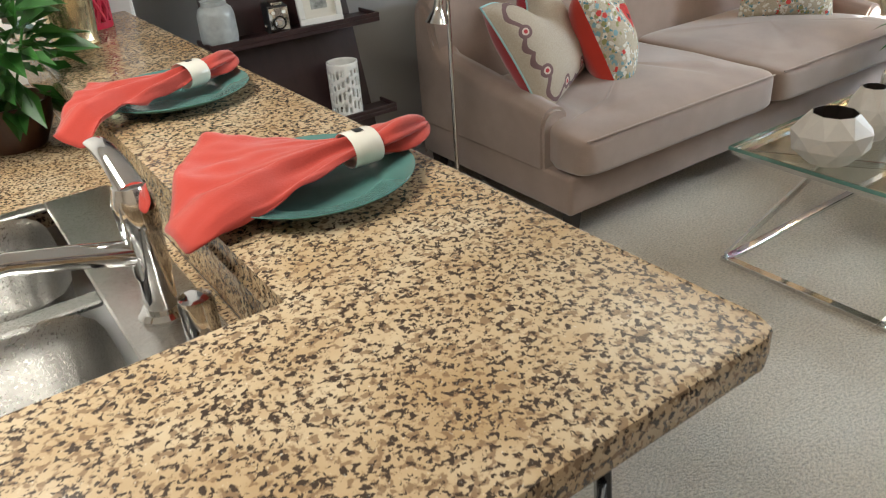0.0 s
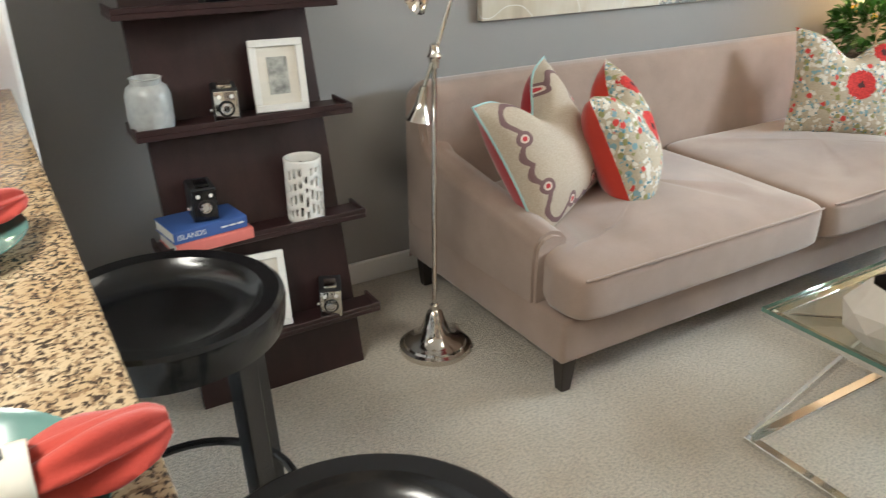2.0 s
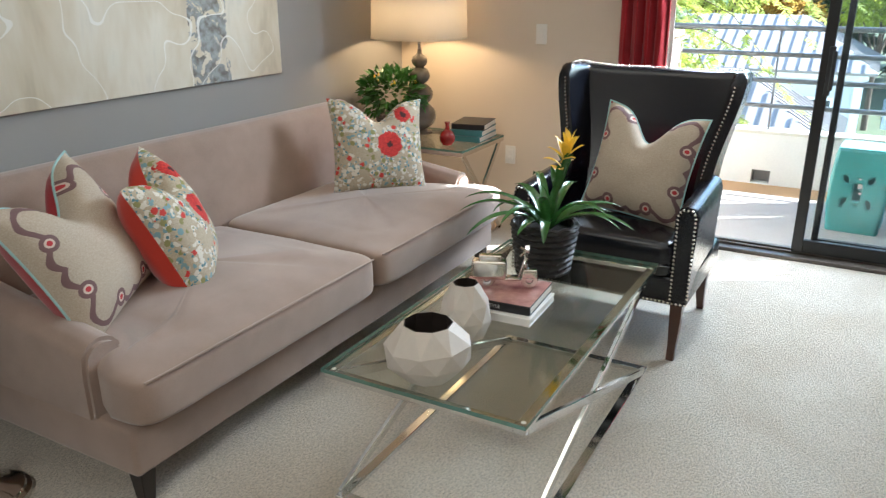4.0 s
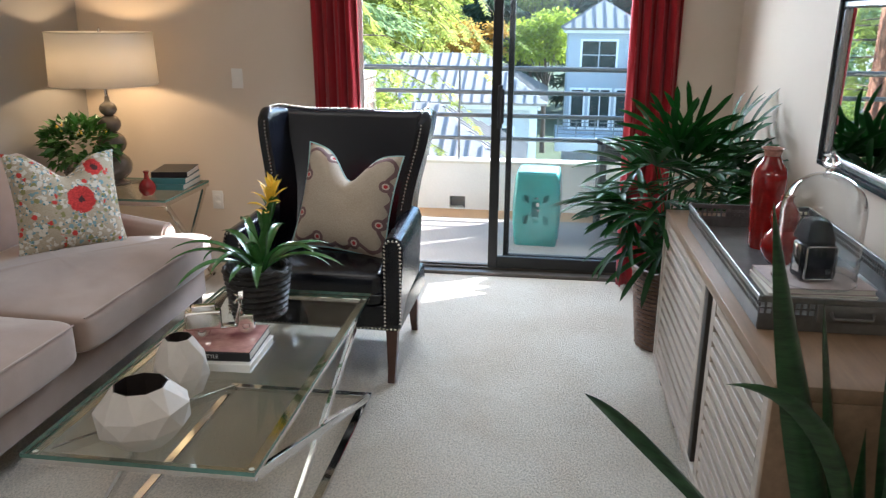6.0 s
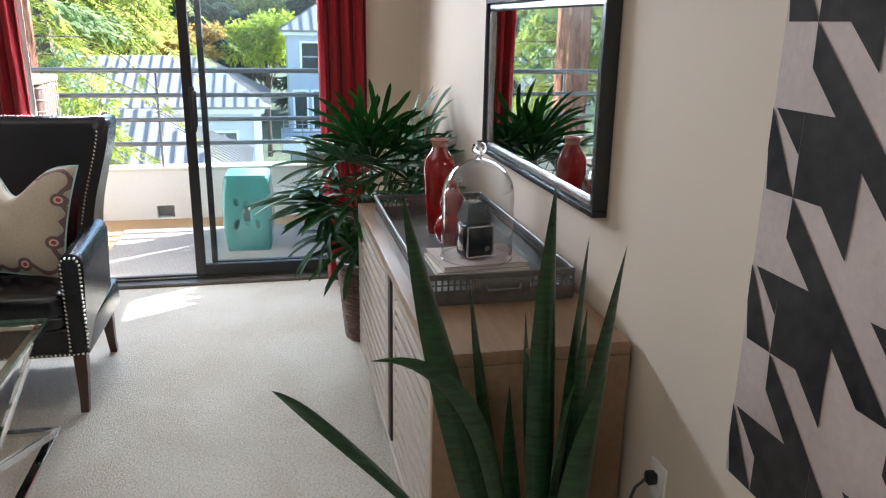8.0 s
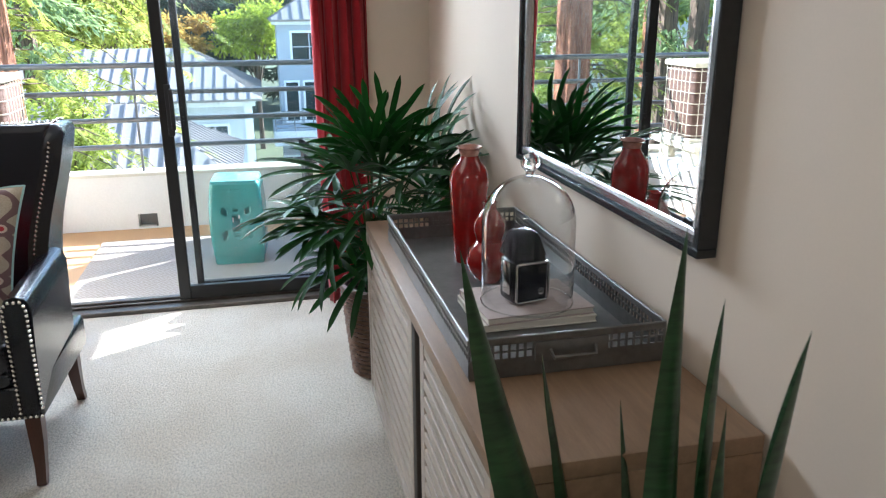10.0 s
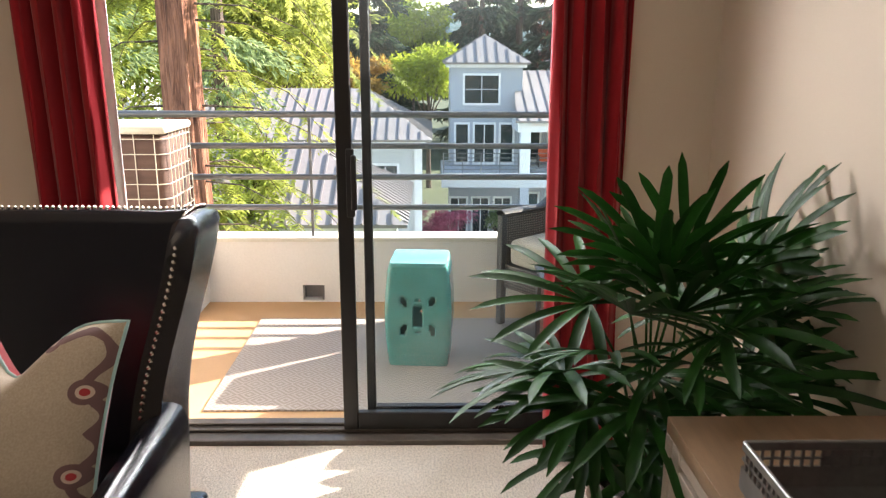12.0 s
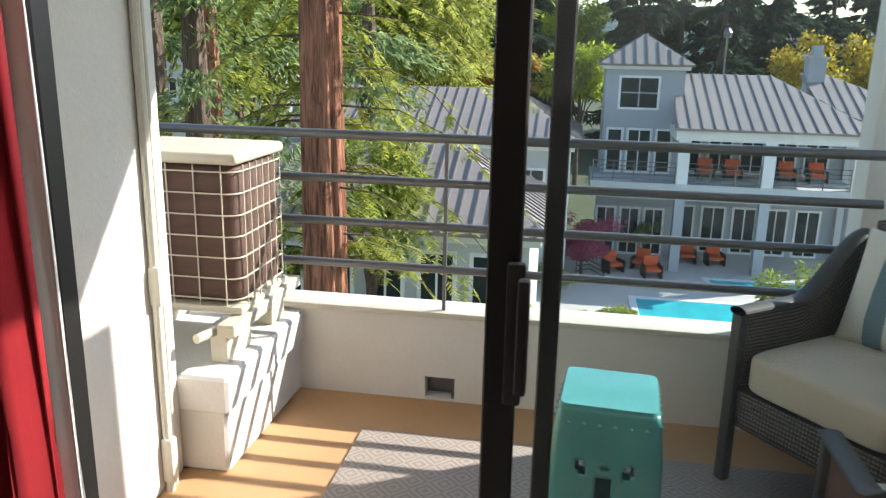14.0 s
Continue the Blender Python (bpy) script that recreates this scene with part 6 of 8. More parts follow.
for d0, d1 in ((BX0 + 0.032, 3.29), (3.402, BX1 - 0.032)):
    dr = part("slatted_door", boxes((d0, d0 + 0.045, BY1 - 0.026, BY1 - 0.004, BZ0 + 0.032, BZ1 - 0.04), (d1 - 0.045, d1, BY1 - 0.026, BY1 - 0.004, BZ0 + 0.032, BZ1 - 0.04),
                                    (d0 + 0.045, d1 - 0.045, BY1 - 0.024, BY1 - 0.006, BZ0 + 0.032, BZ0 + 0.062), (d0 + 0.045, d1 - 0.045, BY1 - 0.024, BY1 - 0.006, BZ1 - 0.07, BZ1 - 0.04), bev=0.002), M["sideboard"], sd)
    ns = 11
    z0, z1 = BZ0 + 0.064, BZ1 - 0.072
    first = None
    for k in range(ns):
        z = z0 + (z1 - z0) * (k + 0.5) / ns
        m = pose((d0 + d1) / 2, BY1 - 0.012, z, 3)
        if first is None:
            L = d1 - d0 - 0.09
            first = part("slat", box(-L / 2, L / 2, -0.008, 0.008, -0.0135, 0.0135, 0.0015, 1), M["sideboard"], dr, m=m)
        else:
            twin(first, m, dr)
for x in (BX0 + 0.06, 3.82, BX1 - 0.06):
    for y in (BY0 + 0.05, BY1 - 0.05):
        part("foot", box(x - 0.018, x + 0.018, y - 0.018, y + 0.018, 0, BZ0, 0.003), M["darkleg"], sd)

tr = thing("serving_tray", "pewter metal tray with pierced gallery on the sideboard", "tray")
RX0, RX1, RY0, RY1, RZ = 2.955, 3.965, -0.205, 0.222, BZ1 + 0.001
part("tray_base", box(RX0, RX1, RY0, RY1, RZ, RZ + 0.006, 0.001), M["pewter"], tr, smooth=False)


def pierced(length, h, m, skip=None):
    bm = bmesh.new()
    pitch = 0.0165
    n = int(length / pitch)
    pitch = length / n
    box(0, length, -0.002, 0.002, 0, h * 0.45, 0, 1, bm)
    box(0, length, -0.004, 0.004, h * 0.80, h, 0.002, 1, bm)
    for i in range(n):
        box(i * pitch, i * pitch + pitch * 0.30, -0.002, 0.002, h * 0.45, h * 0.80, 0, 1, bm)
    box(0, length, -0.0018, 0.0018, h * 0.60, h * 0.65, 0, 1, bm)
    bm.transform(m)
    return bm


for L, m in ((RX1 - RX0, pose(RX0, RY1, RZ + 0.006)), (RX1 - RX0, pose(RX0, RY0, RZ + 0.006)), (RY1 - RY0, pose(RX0, RY0, RZ + 0.006, 0, 0, 90)), (RY1 - RY0, pose(RX1, RY0, RZ + 0.006, 0, 0, 90))):
    part("gallery", pierced(L, 0.085, m), M["pewter"], tr, "pierced metal rim", smooth=False)
for x in (RX0 - 0.004, RX1 + 0.004):
    part("handle_plate", box(x - 0.003, x + 0.003, -0.075, 0.085, RZ + 0.03, RZ + 0.075, 0.002), M["pewter"], tr)
    part("handle", tube([(x + math.copysign(0.006, x - 3.4), -0.045, RZ + 0.058), (x + math.copysign(0.02, x - 3.4), -0.04, RZ + 0.045), (x + math.copysign(0.02, x - 3.4), 0.05, RZ + 0.045), (x + math.copysign(0.006, x - 3.4), 0.055, RZ + 0.058)], 0.0045, 8), M["pewter"], tr)
TZ2 = RZ + 0.0065
v1 = thing("tall_vase", "tall oxblood-glazed bottle vase on the tray", "vase", pose(3.70, 0.025, TZ2), "oxblood vases")
part("body", lathe([(0, 0), (0.040, 0), (0.044, 0.02), (0.050, 0.12), (0.056, 0.21), (0.057, 0.245), (0.050, 0.275), (0.032, 0.300), (0.026, 0.315), (0.022, 0.315), (0.022, 0.29), (0, 0.28)], 36), M["vase_red"], v1)
part("lip", lathe([(0.0262, 0.3152), (0.030, 0.332), (0.038, 0.338), (0.037, 0.3405), (0.034, 0.340), (0.024, 0.328), (0.0222, 0.3152), (0.0262, 0.3152)], 36), M["vase_lip"], v1, "pale worn lip")
v2 = thing("gourd_vase", "double-gourd oxblood-glazed vase on the tray", "vase", pose(3.52, 0.015, TZ2), "oxblood vases")
part("body", lathe([(0, 0), (0.034, 0), (0.056, 0.025), (0.064, 0.055), (0.056, 0.09), (0.036, 0.112), (0.038, 0.122), (0.045, 0.145), (0.043, 0.165), (0.028, 0.19), (0.018, 0.202), (0.018, 0.215), (0.022, 0.22), (0.017, 0.221), (0.013, 0.21), (0, 0.2)], 36), M["vase_red"], v2)
for k in range(2):
    b = thing("book", "grey paper-covered book under the glass cloche" if k else "cream-edged book in a pair under the cloche", "book", pose(3.275, -0.005, TZ2 + 0.0185 * k, 0, 0, 90 + 4 * k), "tray books")
    book_parts(b, 0.29 - 0.02 * k, 0.21, 0.018, M["canvas_grey"] if k else M["paper"])
CZ = TZ2 + 0.0375
cl = thing("glass_cloche", "clear glass bell cloche with knob over a camera", "cloche", pose(3.25, 0.0, CZ) @ Matrix.Diagonal((1.06, 1.06, 1.07, 1)))
cprof = [(0.104, 0.0), (0.104, 0.185)] + [(0.104 * math.cos(a), 0.185 + 0.104 * math.sin(a)) for a in (math.pi / 2 * k / 10 for k in range(1, 10))] + [(0.008, 0.2895)]
co = part("dome", lathe(cprof, 48), M["cloche"], cl)
co.visible_shadow = False
part("rim", tube([(0.104 * math.cos(a), 0.104 * math.sin(a), 0.002) for a in (2 * math.pi * i / 48 for i in range(48))], 0.002, 6, closed=True), M["cloche"], cl)
part("knob", lathe([(0, 0.287), (0.010, 0.288), (0.009, 0.297), (0.019, 0.306), (0.022, 0.318), (0.017, 0.330), (0.008, 0.335), (0.006, 0.340), (0, 0.341)], 24), M["glass"], cl, "round glass knob")
cm = thing("box_camera", "dark leather box camera with steel edges under glass", "camera", pose(3.25, 0.0, CZ, 0, 0, -78) @ Matrix.Scale(1.12, 4))
hood = bmesh.new()
bmesh.ops.create_cone(hood, cap_ends=True, segments=4, radius1=0.056, radius2=0.034, depth=0.055, matrix=pose(0.0, 0.022, 0.126, 0, 0, 45))
bmesh.ops.bevel(hood, geom=hood.edges[:], offset=0.004, segments=2, affect="EDGES")
part("viewing_hood", hood, M["leather"], cm, "folded black viewing hood")
part("body", box(-0.042, 0.042, -0.02, 0.05, 0, 0.098, 0.012, 3), M["leather"], cm)
part("face_rim", tube([(x, -0.022, z) for x, z in ((-0.034, 0.006), (0.034, 0.006), (0.039, 0.011), (0.039, 0.087), (0.034, 0.092), (-0.034, 0.092), (-0.039, 0.087), (-0.039, 0.011))], 0.0025, 6, closed=True), M["silver"], cm)
part("grip", box(-0.044, -0.041, 0.0, 0.03, 0.02, 0.09, 0.001), M["silver"], cm)
part("lens", lathe([(0, 0), (0.008, 0), (0.008, 0.005), (0, 0.005)], 14, m=pose(0.02, -0.02, 0.028, 90)), M["chrome"], cm)

# mirror
mi = thing("wall_mirror", "rectangular wall mirror in a gunmetal frame", "mirror")
MX0, MX1, MZ0, MZ1, MY = 2.865, 3.97, 1.02, 1.60, -0.205
fw = 0.035
part("outer_frame", boxes((MX0, MX1, YS + 0.001, MY, MZ0, MZ0 + 0.018), (MX0, MX1, YS + 0.001, MY, MZ1 - 0.018, MZ1), (MX0, MX0 + 0.018, YS + 0.001, MY, MZ0 + 0.018, MZ1 - 0.018), (MX1 - 0.018, MX1, YS + 0.001, MY, MZ0 + 0.018, MZ1 - 0.018), bev=0.002), M["mirror_frame"], mi)
part("inner_bead", boxes((MX0 + 0.018, MX1 - 0.018, YS + 0.01, MY - 0.01, MZ0 + 0.018, MZ0 + 0.045), (MX0 + 0.018, MX1 - 0.018, YS + 0.01, MY - 0.01, MZ1 - 0.045, MZ1 - 0.018), (MX0 + 0.018, MX0 + 0.045, YS + 0.01, MY - 0.01, MZ0 + 0.045, MZ1 - 0.045), (MX1 - 0.045, MX1 - 0.018, YS + 0.01, MY - 0.01, MZ0 + 0.045, MZ1 - 0.045), bev=0.006), M["silver_frame"], mi)
part("mirror_glass", box(MX0 + 0.04, MX1 - 0.04, YS + 0.004, MY - 0.022, MZ0 + 0.04, MZ1 - 0.04), M["mirror"], mi, smooth=False)

# houndstooth canvas
hc = thing("houndstooth_canvas", "large pinkish grey canvas with black houndstooth print", "painting", pose(1.50, -0.212, 1.38))
HW, HH = 0.68, 0.68
part("canvas", box(-HW, HW, -0.036, 0, -HH, HH, 0.003), M["canvas_grey"], hc)
S = 0.136
for i in range(5):
    for j in range(5):
        bm = bmesh.new()
        for poly in (((0, 0), (1, 0), (1, 1), (0, 1)), ((1, 0), (1.5, 0), (2, 0.5), (2, 1)), ((1, 0.5), (1.5, 1), (1, 1)), ((0, 1), (0.5, 1), (1, 1.5), (1, 2)), ((0, 1.5), (0.5, 2), (0, 2))):
            vs = [bm.verts.new((HW + (a - 1.6 - 2 * i + 0.03 * noise.noise(Vector((a * 3 + i, b * 3 + j, 0)))) * S, 0.0016, -HH + 0.003 + (j * 2 + b) * S * 0.997)) for a, b in poly]
            for v in vs:
                v.co.x = max(-HW + 0.002, min(HW - 0.002, v.co.x))
            bm.faces.new(vs)
        part("tooth_print", bm, M["canvas_black"], hc, "black painted tooth shape", smooth=False)

# snake plant in a low pot before the sideboard
sn = thing("snake_plant", "upright banded snake plant in a dark pot", "potted plant", pose(2.40, 0.05, 0))
part("pot", lathe([(0, 0), (0.11, 0), (0.135, 0.26), (0.145, 0.27), (0.145, 0.30), (0.13, 0.30), (0.125, 0.25), (0, 0.25)], 36), M["inner_dark"], sn)
part("soil", lathe([(0, 0.272), (0.126, 0.265)], 24), M["soil"], sn)


def sword_leaf(base, tip, width, bow=(0, 0, 0), twist=0.6, facing=0.0):
    b, t = Vector(base), Vector(tip)
    mid = (b + t) / 2 + Vector(bow)

    def fn(u, v):
        p = b * (1 - v) ** 2 + mid * 2 * v * (1 - v) + t * v * v
        d = ((mid - b) * (1 - v) + (t - mid) * v).normalized()
        ang = facing + twist * v
        s = d.cross(Vector((math.cos(ang), math.sin(ang), 0.15))).normalized()
        n = s.cross(d)
        w = width * min(1.0, (0.62 + 1.1 * v)) * max(0.0, 1 - max(0.0, (v - 0.45) / 0.55) ** 2.2)
        q = 2 * u - 1
        return p + s * (w / 2 * q) + n * (0.28 * w * q * q)
    return surface(fn, 6, 18)


SN = [((0.00, 0.09, 0.27), (0.06, 0.318, 1.208), 0.062, 0.0), ((0.07, 0.05, 0.27), (0.294, 0.119, 0.944), 0.055, 0.5), ((0.06, -0.02, 0.27), (0.284, -0.023, 0.845), 0.045, 0.3),
      ((0.04, 0.0, 0.27), (0.118, -0.02, 1.202), 0.058, -0.2), ((0.03, -0.05, 0.27), (0.163, -0.121, 1.065), 0.06, 0.4), ((-0.03, -0.05, 0.27), (-0.032, -0.115, 1.096), 0.072, 0.2),
      ((-0.05, 0.02, 0.27), (-0.02, -0.03, 0.80), 0.06, 0.6), ((0.0, -0.08, 0.27), (0.10, -0.10, 0.92), 0.05, 0.0), ((-0.06, 0.0, 0.27), (-0.10, -0.06, 0.86), 0.055, -0.4), ((0.05, 0.03, 0.27), (0.16, 0.05, 0.72), 0.05, 0.2)]
for k, (b, t, w, f) in enumerate(SN):
    part("leaf", sword_leaf(b, t, w * 1.3, (0, 0, 0.02), 0.7, 0.15 + f), M["leaf_snake"], sn, angle=80)
part("leaf", sword_leaf((0.03, 0.10, 0.27), (0.569, 0.588, 0.548), 0.062, (-0.02, 0.05, 0.17), 0.2, 1.2), M["leaf_snake"], sn, angle=80)
part("leaf", sword_leaf((-0.02, 0.10, 0.27), (-0.076, 0.397, 0.911), 0.042, (-0.06, -0.12, 0.34), 0.2, 0.3), M["leaf_snake"], sn, angle=80)

# rhapis palm in a wicker basket
rp = thing("rhapis_palm", "dark green lady palm in a brown wicker basket", "potted plant", pose(4.62, 0.165, 0))
basket_pot(rp, 0.115, 0.155, 0.40, M["basket"], 0.011, M["strand_brown"])
lr2 = random.Random(21)


def fan_leaf(n, length, spread):
    """A fan of strap leaflets in the xy plane, growing along +x from the origin, drooping at the tips."""
    bm = bmesh.new()
    for k in range(n):
        a = -spread / 2 + spread * k / (n - 1)
        L = length * (1 - 0.25 * abs(2 * k / (n - 1) - 1) ** 2)
        w = 0.027 * length / 0.3
        tilt = random.Random(k * 7 + n).uniform(-0.12, 0.12)

        def fn(u, v):
            q = 2 * u - 1
            ww = w * (0.35 + 2.4 * v * (1 - v) * 0.9 + 0.25 * v) * (1 if v < 0.92 else max(0.15, (1 - v) / 0.08))
            z = 0.10 * L * math.sin(math.pi * v * 0.8) - 0.02 * L * v ** 2.4 + 0.22 * ww * abs(q) + tilt * L * v
            x = L * v
            return Vector((x * math.cos(a) - q * ww / 2 * math.sin(a), x * math.sin(a) + q * ww / 2 * math.cos(a), z))
        surface(fn, 2, 8, bm)
    return bm


fans = []
for n, L, sp in ((12, 0.30, 3.9), (10, 0.27, 3.4), (13, 0.33, 4.2), (9, 0.25, 2.9)):
    me_ob = part("frond", fan_leaf(n, L, sp), M["leaf_palm"], rp, angle=80)
    fans.append(me_ob)
crown_pts = [(-0.14, 0.12, 0.90, 170, -20), (-0.20, -0.02, 0.80, 195, -5), (-0.10, 0.26, 0.74, 120, 5), (-0.14, 0.22, 0.66, 145, 14), (-0.02, 0.04, 0.98, 150, -55), (-0.05, -0.12, 0.94, 220, -45),
             (-0.16, -0.10, 0.86, 200, -15), (0.05, -0.24, 0.86, 265, -35), (0.0, -0.28, 0.82, 250, -30), (0.16, 0.0, 0.90, 20, -30), (0.12, 0.16, 0.84, 60, -10), (-0.12, 0.06, 0.74, 175, 10),
             (-0.12, 0.20, 0.68, 140, 15), (-0.04, 0.24, 0.70, 105, 8), (-0.14, -0.16, 0.72, 215, 10), (0.10, -0.22, 0.76, 300, -10), (0.18, -0.14, 0.80, 330, -20), (-0.02, -0.04, 1.0, 180, -75), (-0.22, 0.10, 0.70, 180, 8), (0.03, 0.10, 0.94, 100, -60),
             (-0.20, -0.20, 0.66, 205, 15), (-0.20, -0.04, 0.68, 185, 5), (-0.10, -0.26, 0.68, 240, 10), (0.06, -0.12, 0.70, 280, 10), (-0.10, 0.0, 0.88, 190, -35), (-0.04, -0.20, 0.98, 250, -60), (0.08, -0.28, 0.94, 280, -65), (-0.14, 0.16, 0.80, 150, -10), (-0.08, 0.02, 0.96, 175, -48),
             (-0.18, 0.20, 0.58, 150, 35), (-0.20, 0.06, 0.55, 180, 38), (-0.14, -0.22, 0.62, 225, 25), (0.02, -0.30, 0.74, 268, -5), (0.10, -0.30, 0.86, 275, -40)]
for k, (x, y, z, yaw, pit) in enumerate(crown_pts):
    m = pose(x, y, z, 0, pit, yaw) @ pose(0, 0, 0, lr2.uniform(-25, 25))
    if k < 4:
        fr_ob = fans[k]
        fr_ob.matrix_basis = m
    else:
        fr_ob = twin(fans[k % 4], m, rp)
    b = Vector((lr2.uniform(-0.05, 0.05), lr2.uniform(-0.05, 0.05), 0.33))
    t = Vector((x, y, z))
    part("stem", tube([b, b.lerp(t, 0.5) + Vector((0, 0, 0.10)), t], [0.006, 0.004, 0.003], 6), M["leaf_palm"], rp)
for k in range(5):
    a = k * 1.3
    part("cane", tube([(0.05 * math.cos(a), 0.05 * math.sin(a), 0.30), (0.06 * math.cos(a), 0.06 * math.sin(a), 0.62)], 0.011, 8), M["bark"], rp)

# ---- things on the bar ----


def plate_set(m, seed):
    pl = thing("dinner_plate", "teal glazed stoneware dinner plate on the bar", "plate", m, "place settings")
    part("dish", lathe([(0, 0.004), (0.075, 0.004), (0.085, 0.006), (0.095, 0.013), (0.128, 0.021), (0.1335, 0.0235), (0.134, 0.0225), (0.128, 0.017), (0.094, 0.006), (0.085, 0.0), (0, 0.0)], 64), M["plate"], pl)
    return pl


HEM = [(-1.0, Vector((-0.115, -0.055, 0))), (-0.62, Vector((-0.245, -0.075, 0))), (-0.15, Vector((-0.262, 0.01, 0))), (0.4, Vector((-0.205, 0.115, 0))), (1.0, Vector((-0.115, 0.205, 0)))]


def napkin(m, seed, spread=0.115):
    """A folded napkin pulled through a ring: a fanned skirt to one side (-x) and a gathered tail to the other (+x)."""
    th = thing("napkin", "coral cotton napkin gathered in an ivory ring", "napkin", m, "napkins")
    r = random.Random(seed)

    def end(q):
        """Outer hem of the skirt: a far corner, a long pointed corner and a short near one."""
        for (q0, p0), (q1, p1) in zip(HEM, HEM[1:]):
            if q <= q1:
                return p0.lerp(p1, (q - q0) / (q1 - q0))
        return HEM[-1][1]

    def skirt(layer):
        def fn(u, v):
            q = 2 * u - 1
            e = (end(max(-1.0, q - 0.06)) + end(min(1.0, q + 0.06))) / 2 * (1 - 0.07 * layer)
            k = spread / 0.115
            x = -0.005 + (e.x + 0.008 * math.sin(4 * q + seed)) * v
            y = 0.020 * q * (1 - v) + e.y * k * v ** 0.9 + 0.012 * v * (1 - v) * math.sin(5 * v + layer + seed)
            crease = smooth_step(0.25, -0.35, q)
            z = 0.014 * (1 - v) + 0.012 + 0.018 * (1 - abs(q) ** 1.7) * (1 - 0.45 * v)
            z += (0.014 * math.cos(9 * q + 2.5 * v + seed + 1.6 * noise.noise(Vector((q * 2, v * 2, seed)))) * (0.25 + 0.75 * crease) + 0.006 * noise.noise(Vector((q * 7, v * 2.5, seed * 3.0)))) * (0.45 + 0.5 * v) * (1 - 0.5 * abs(q))
            z += 0.016 * smooth_step(0.3, 1.0, q) * v + 0.007 * noise.noise(Vector((x * 26, y * 26, layer * 3.0 + seed))) * v
            z = max(z, 0.001 + 0.003 * layer)
            if x < -0.212:
                z -= (-0.212 - x) * 0.55
            return Vector((x, y, z))
        return surface(fn, 52, 26)
    o = part("skirt_fold", skirt(0), M["napkin"], th, angle=80)
    o.modifiers.new("thick", "SOLIDIFY").thickness = 0.0015

    def tail(u, v):
        a = 2 * math.pi * u
        x = 0.005 + 0.105 * v
        rad = (0.014 + 0.011 * math.sin(math.pi * min(1, v * 1.1)) + 0.004 * v) * (1 + 0.26 * math.sin(3 * a + 4 * v) + 0.16 * math.sin(7 * a + 2 * v)) * (1 if v < 0.9 else 1 - (v - 0.9) * 5)
        return Vector((x, rad * 1.25 * math.cos(a) + 0.012 * v, 0.026 + 0.004 * v + rad * 0.62 * math.sin(a)))
    part("tail_fold", surface(tail, 44, 22, None, True), M["napkin"], th, angle=80)
    rg = part("napkin_ring", lathe([(0.029, -0.019), (0.031, -0.0205), (0.032, -0.018), (0.032, 0.018), (0.031, 0.0205), (0.029, 0.019), (0.029, -0.019)], 40, m=pose(0.0, 0, 0.027, 0, 90) @ Matrix.Diagonal((0.72, 0.95, 1, 1))), M["ring"], th, "ivory ceramic ring")
    part("monogram", box(-0.006, 0.006, -0.006, 0.006, 0.0503, 0.0509), M["ink_dark"], rg, smooth=False)
    return th


plate_set(pose(0.842, 1.445, BZ), 1)
napkin(pose(0.910, 1.435, BZ + 0.0125, 0, 0, 0), 1)
plate_set(pose(0.835, 1.975, BZ), 2)
napkin(pose(0.872, 1.975, BZ + 0.0125, 0, 0, 20), 5, 0.075)

mg = thing("mercury_vase", "gold mercury-glass hurricane vase on the bar", "vase", pose(0.805, 2.60, BZ))
part("body", lathe([(0, 0), (0.052, 0), (0.055, 0.008), (0.050, 0.018), (0.058, 0.10), (0.064, 0.155), (0.062, 0.17), (0.030, 0.185), (0.022, 0.20), (0.020, 0.23), (0.024, 0.235), (0.018, 0.235), (0.016, 0.20), (0, 0.19)], 36), M["mercury"], mg)
rl2 = thing("lattice_lantern", "raspberry ceramic lattice lantern on the bar", "lantern", pose(0.875, 2.80, BZ))
bm = bmesh.new()
nL = 14
for sgn in (1, -1):
    for i in range(nL):
        a0 = 2 * math.pi * i / nL
        pts = [(0.058 * math.cos(a0 + sgn * 0.5 * math.pi * t / 10), 0.058 * math.sin(a0 + sgn * 0.5 * math.pi * t / 10), 0.012 + 0.236 * t / 10) for t in range(11)]
        tube(pts, 0.0065, 6, bm)
part("lattice", bm, M["lantern_red"], rl2)
for z in (0.0, 0.24):
    part("band", lathe([(0.052, z), (0.064, z), (0.065, z + 0.006), (0.064, z + 0.016), (0.052, z + 0.016), (0.052, z)], 36), M["lantern_red"], rl2)
part("floor_disc", lathe([(0, 0.002), (0.05, 0.002), (0.05, 0.008), (0, 0.008)], 24), M["lantern_red"], rl2)
gp = thing("herb_plant", "green leafy plant in a dark wooden bowl on the counter", "potted plant", pose(0.60, 2.42, 0.92))
part("bowl", lathe([(0, 0), (0.06, 0), (0.085, 0.05), (0.095, 0.10), (0.088, 0.10), (0.075, 0.05), (0, 0.03)], 28), M["legbrown"], gp)
cloud_part("foliage", leaf_cloud(260, dome(0, 0, 0.22, 0.13, 0.15, 0.17), 0.085, random.Random(9), 0.5), M["leaf_house"], gp, "broad green leaves")
for k in range(6):
    part("stem", tube([(0, 0, 0.05), (0.05 * math.cos(k), 0.05 * math.sin(k), 0.16), (0.09 * math.cos(k), 0.09 * math.sin(k), 0.26)], 0.003, 5), M["leaf_house"], gp)

# ---- things on the balcony ----
solo("outdoor_rug", box(6.00, 7.24, -0.15, 1.775, BF + 0.0005, BF + 0.011, 0.003), M["rug"], "taupe diamond-weave outdoor rug on the balcony", "rug")

